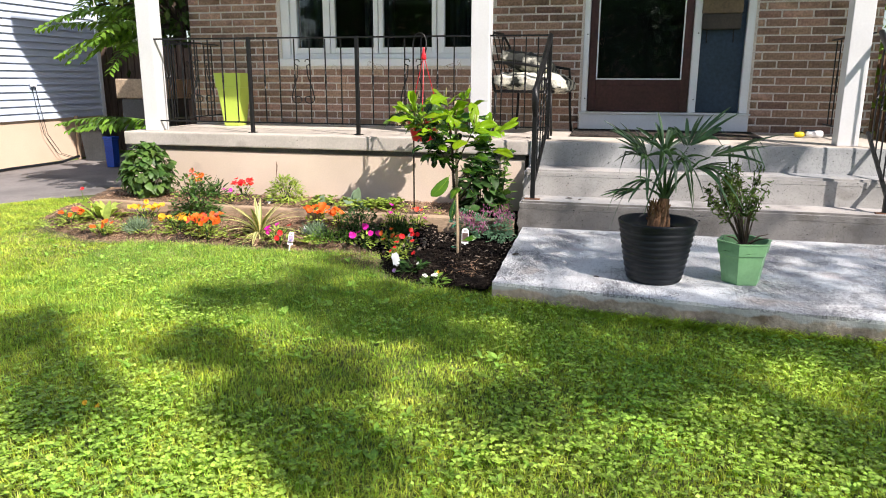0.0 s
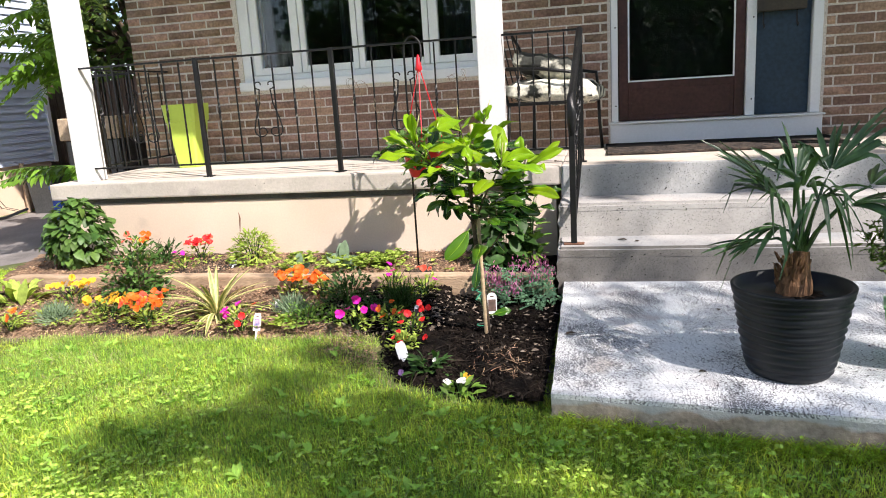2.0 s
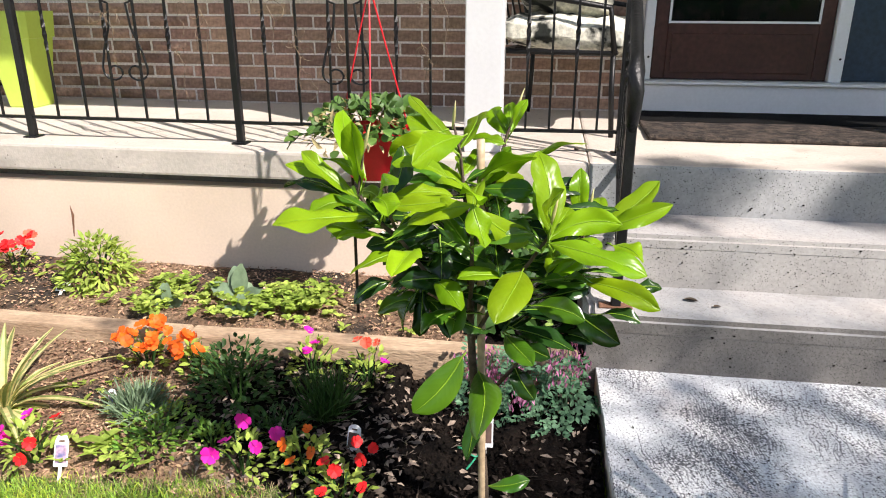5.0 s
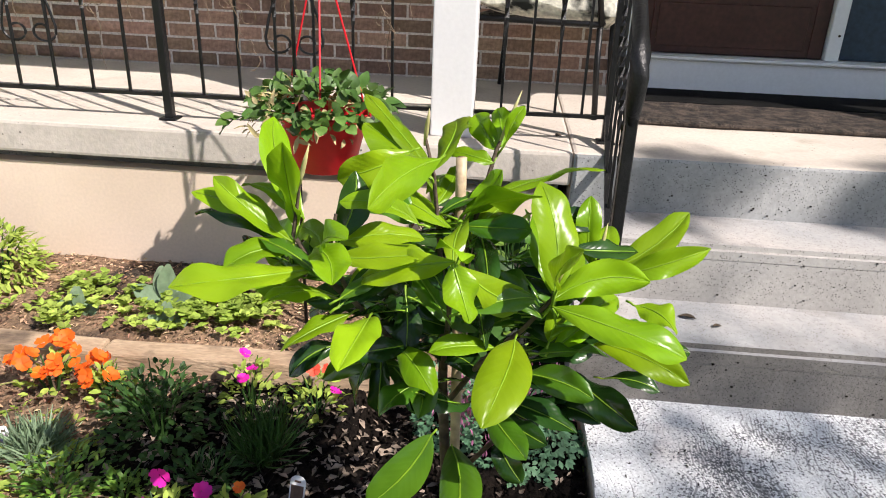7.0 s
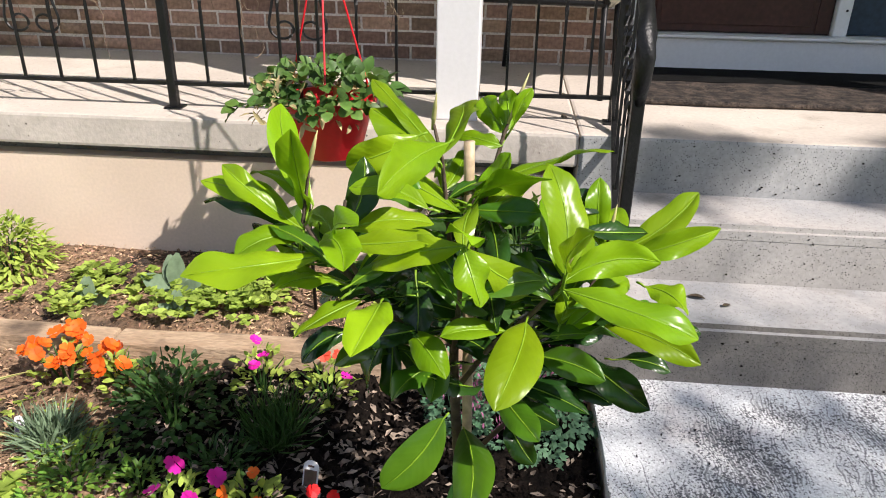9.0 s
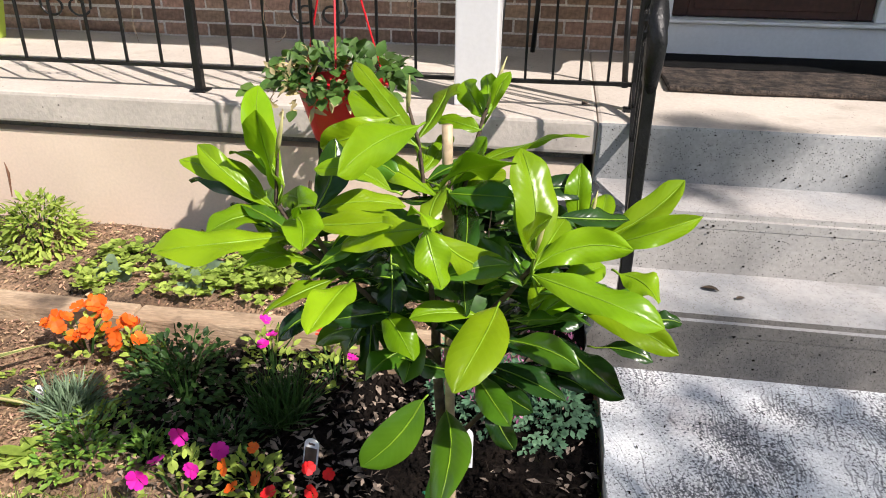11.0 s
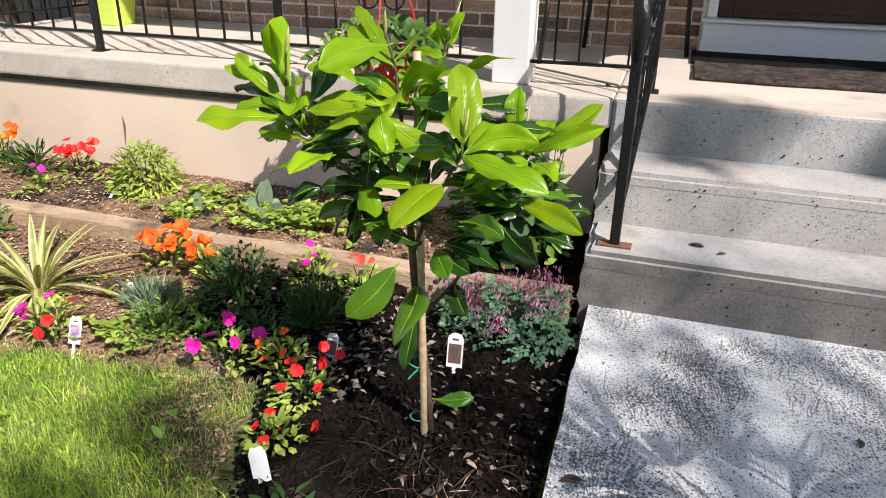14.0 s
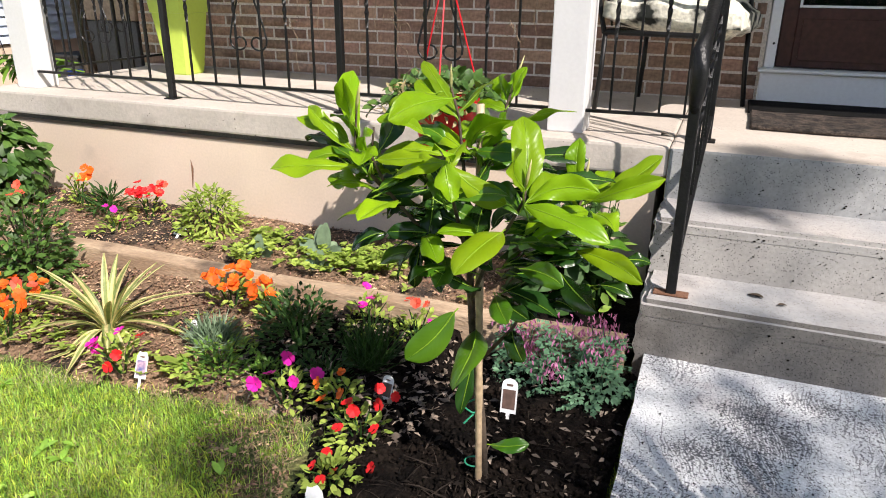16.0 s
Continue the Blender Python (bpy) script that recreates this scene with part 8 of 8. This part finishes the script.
part("roof", boxed(-16.5, 16.5, -4.5, 0.5, 4.402, 5.0), M["shingle"], e)


# bits that have blown onto the concrete
def dry_leaf(x, y, z, turn, size):
    a = radians(turn)
    v, f = leaves(np.array([(0.0, 0.0, 0.004)]), np.array([(math.cos(a), math.sin(a), 0.08)]), np.array([(0.2, 0.1, 1.0)]), size, size * 0.55, 0.12, 0.5, 5)
    ob = np_part("dry_leaf", v, f, M["bark"])
    ob.location = (x, y, z)
    tagged(ob, "small curled dark dry leaf on the concrete", "leaf", "fallen leaves")


for q in ((0.10, 5.02, 0.12, 200, 0.05), (0.55, 4.62, 0.12, 20, 0.03), (0.72, 5.35, 0.12, 80, 0.035), (0.34, 6.02, 0.31, 160, 0.05), (0.38, 5.98, 0.31, 20, 0.03), (-0.08, 6.62, 0.69, 60, 0.045)):
    dry_leaf(*q)
n = 1300
x, y = rng.uniform(0.05, 2.4, n), rng.uniform(4.36, 5.85, n)
half = n // 2
x[:half] = np.where(rng.uniform(0, 1, half) < 0.6, 0.865, 1.315) + rng.normal(0, 0.17, half)
y[:half] = 4.70 + rng.normal(0, 0.15, half)
keep = (y > 4.42 - 0.107 * (x - 0.035)) & (np.hypot(x - 0.858, y - 4.665) > 0.15) & (np.hypot(x - 1.302, y - 4.735) > 0.11)
x, y = x[keep], y[keep]
n = len(x)
v, f = leaves(np.stack([x, y, np.full(n, 0.123)], -1), np.stack([rng.normal(size=n), rng.normal(size=n), np.zeros(n)], -1), np.tile((0.1, 0, 1.0), (n, 1)), rng.uniform(0.003, 0.013, n), 0.005, 0.1, 0.3, 2)
tagged(np_part("debris", v, f, M["soil"]), "dark crumbs of soil on the concrete slab", "debris", kind="stuff")


# ---------------------------------------------------------------- bricks of the house front
def bricks():
    proto = part("brick", boxed(-BRICK / 2, BRICK / 2, 0.0, 0.05, 0.0, COURSE - JOINT, bevel=0.0025), M["brick"])
    cell = BRICK + JOINT
    rest_v, rest_f = [], []
    made = 0
    for c in range(27):
        z = PZ + 0.006 + c * COURSE
        off = (c % 2) * cell / 2
        spans = [(HL, HR)]
        cuts = []
        if z + COURSE > WIN[2] - 0.03:
            cuts.append((WIN[0] - 0.032, WIN[1] + 0.032))
        cuts.append((DOOR[0] - 0.02, DOOR[1] + 0.02))
        for a, b in cuts:
            spans = [(p, q) for s, t in spans for p, q in ((s, min(t, a)), (max(s, b), t)) if q - p > 0.02]
        for s, t in spans:
            k = math.floor((s - HL - off) / cell) - 1
            while HL + off + k * cell < t:
                x0, x1 = max(HL + off + k * cell, s), min(HL + off + k * cell + BRICK, t)
                k += 1
                if x1 - x0 < 0.03:
                    continue
                dy, dz = random.uniform(-0.002, 0.002), random.uniform(-0.0008, 0.0008)
                full = abs(x1 - x0 - BRICK) < 0.004
                if full and -2.45 < x0 < 2.2 and z < 1.62 and made < 300:
                    share(proto, Matrix.Translation(((x0 + x1) / 2, FY + dy, z + dz)), WALL, "brick")
                    made += 1
                    continue
                b0, i = 0.0025, len(rest_v) * 8
                y = FY + dy
                rest_v.append([(x0, y + 0.05, z), (x1, y + 0.05, z), (x1, y + 0.05, z + COURSE - JOINT), (x0, y + 0.05, z + COURSE - JOINT),
                               (x0 + b0, y, z + b0), (x1 - b0, y, z + b0), (x1 - b0, y, z + COURSE - JOINT - b0), (x0 + b0, y, z + COURSE - JOINT - b0)])
                rest_f += [(i + 4, i + 5, i + 6, i + 7), (i, i + 1, i + 5, i + 4), (i + 1, i + 2, i + 6, i + 5), (i + 2, i + 3, i + 7, i + 6), (i + 3, i, i + 4, i + 7)]
    ob = np_part("brick_rest", np.array(rest_v).reshape(-1, 3), np.array(rest_f), M["brick_far"], WALL)
    ob["kind"] = "stuff"
    bpy.data.objects.remove(proto)


bricks()
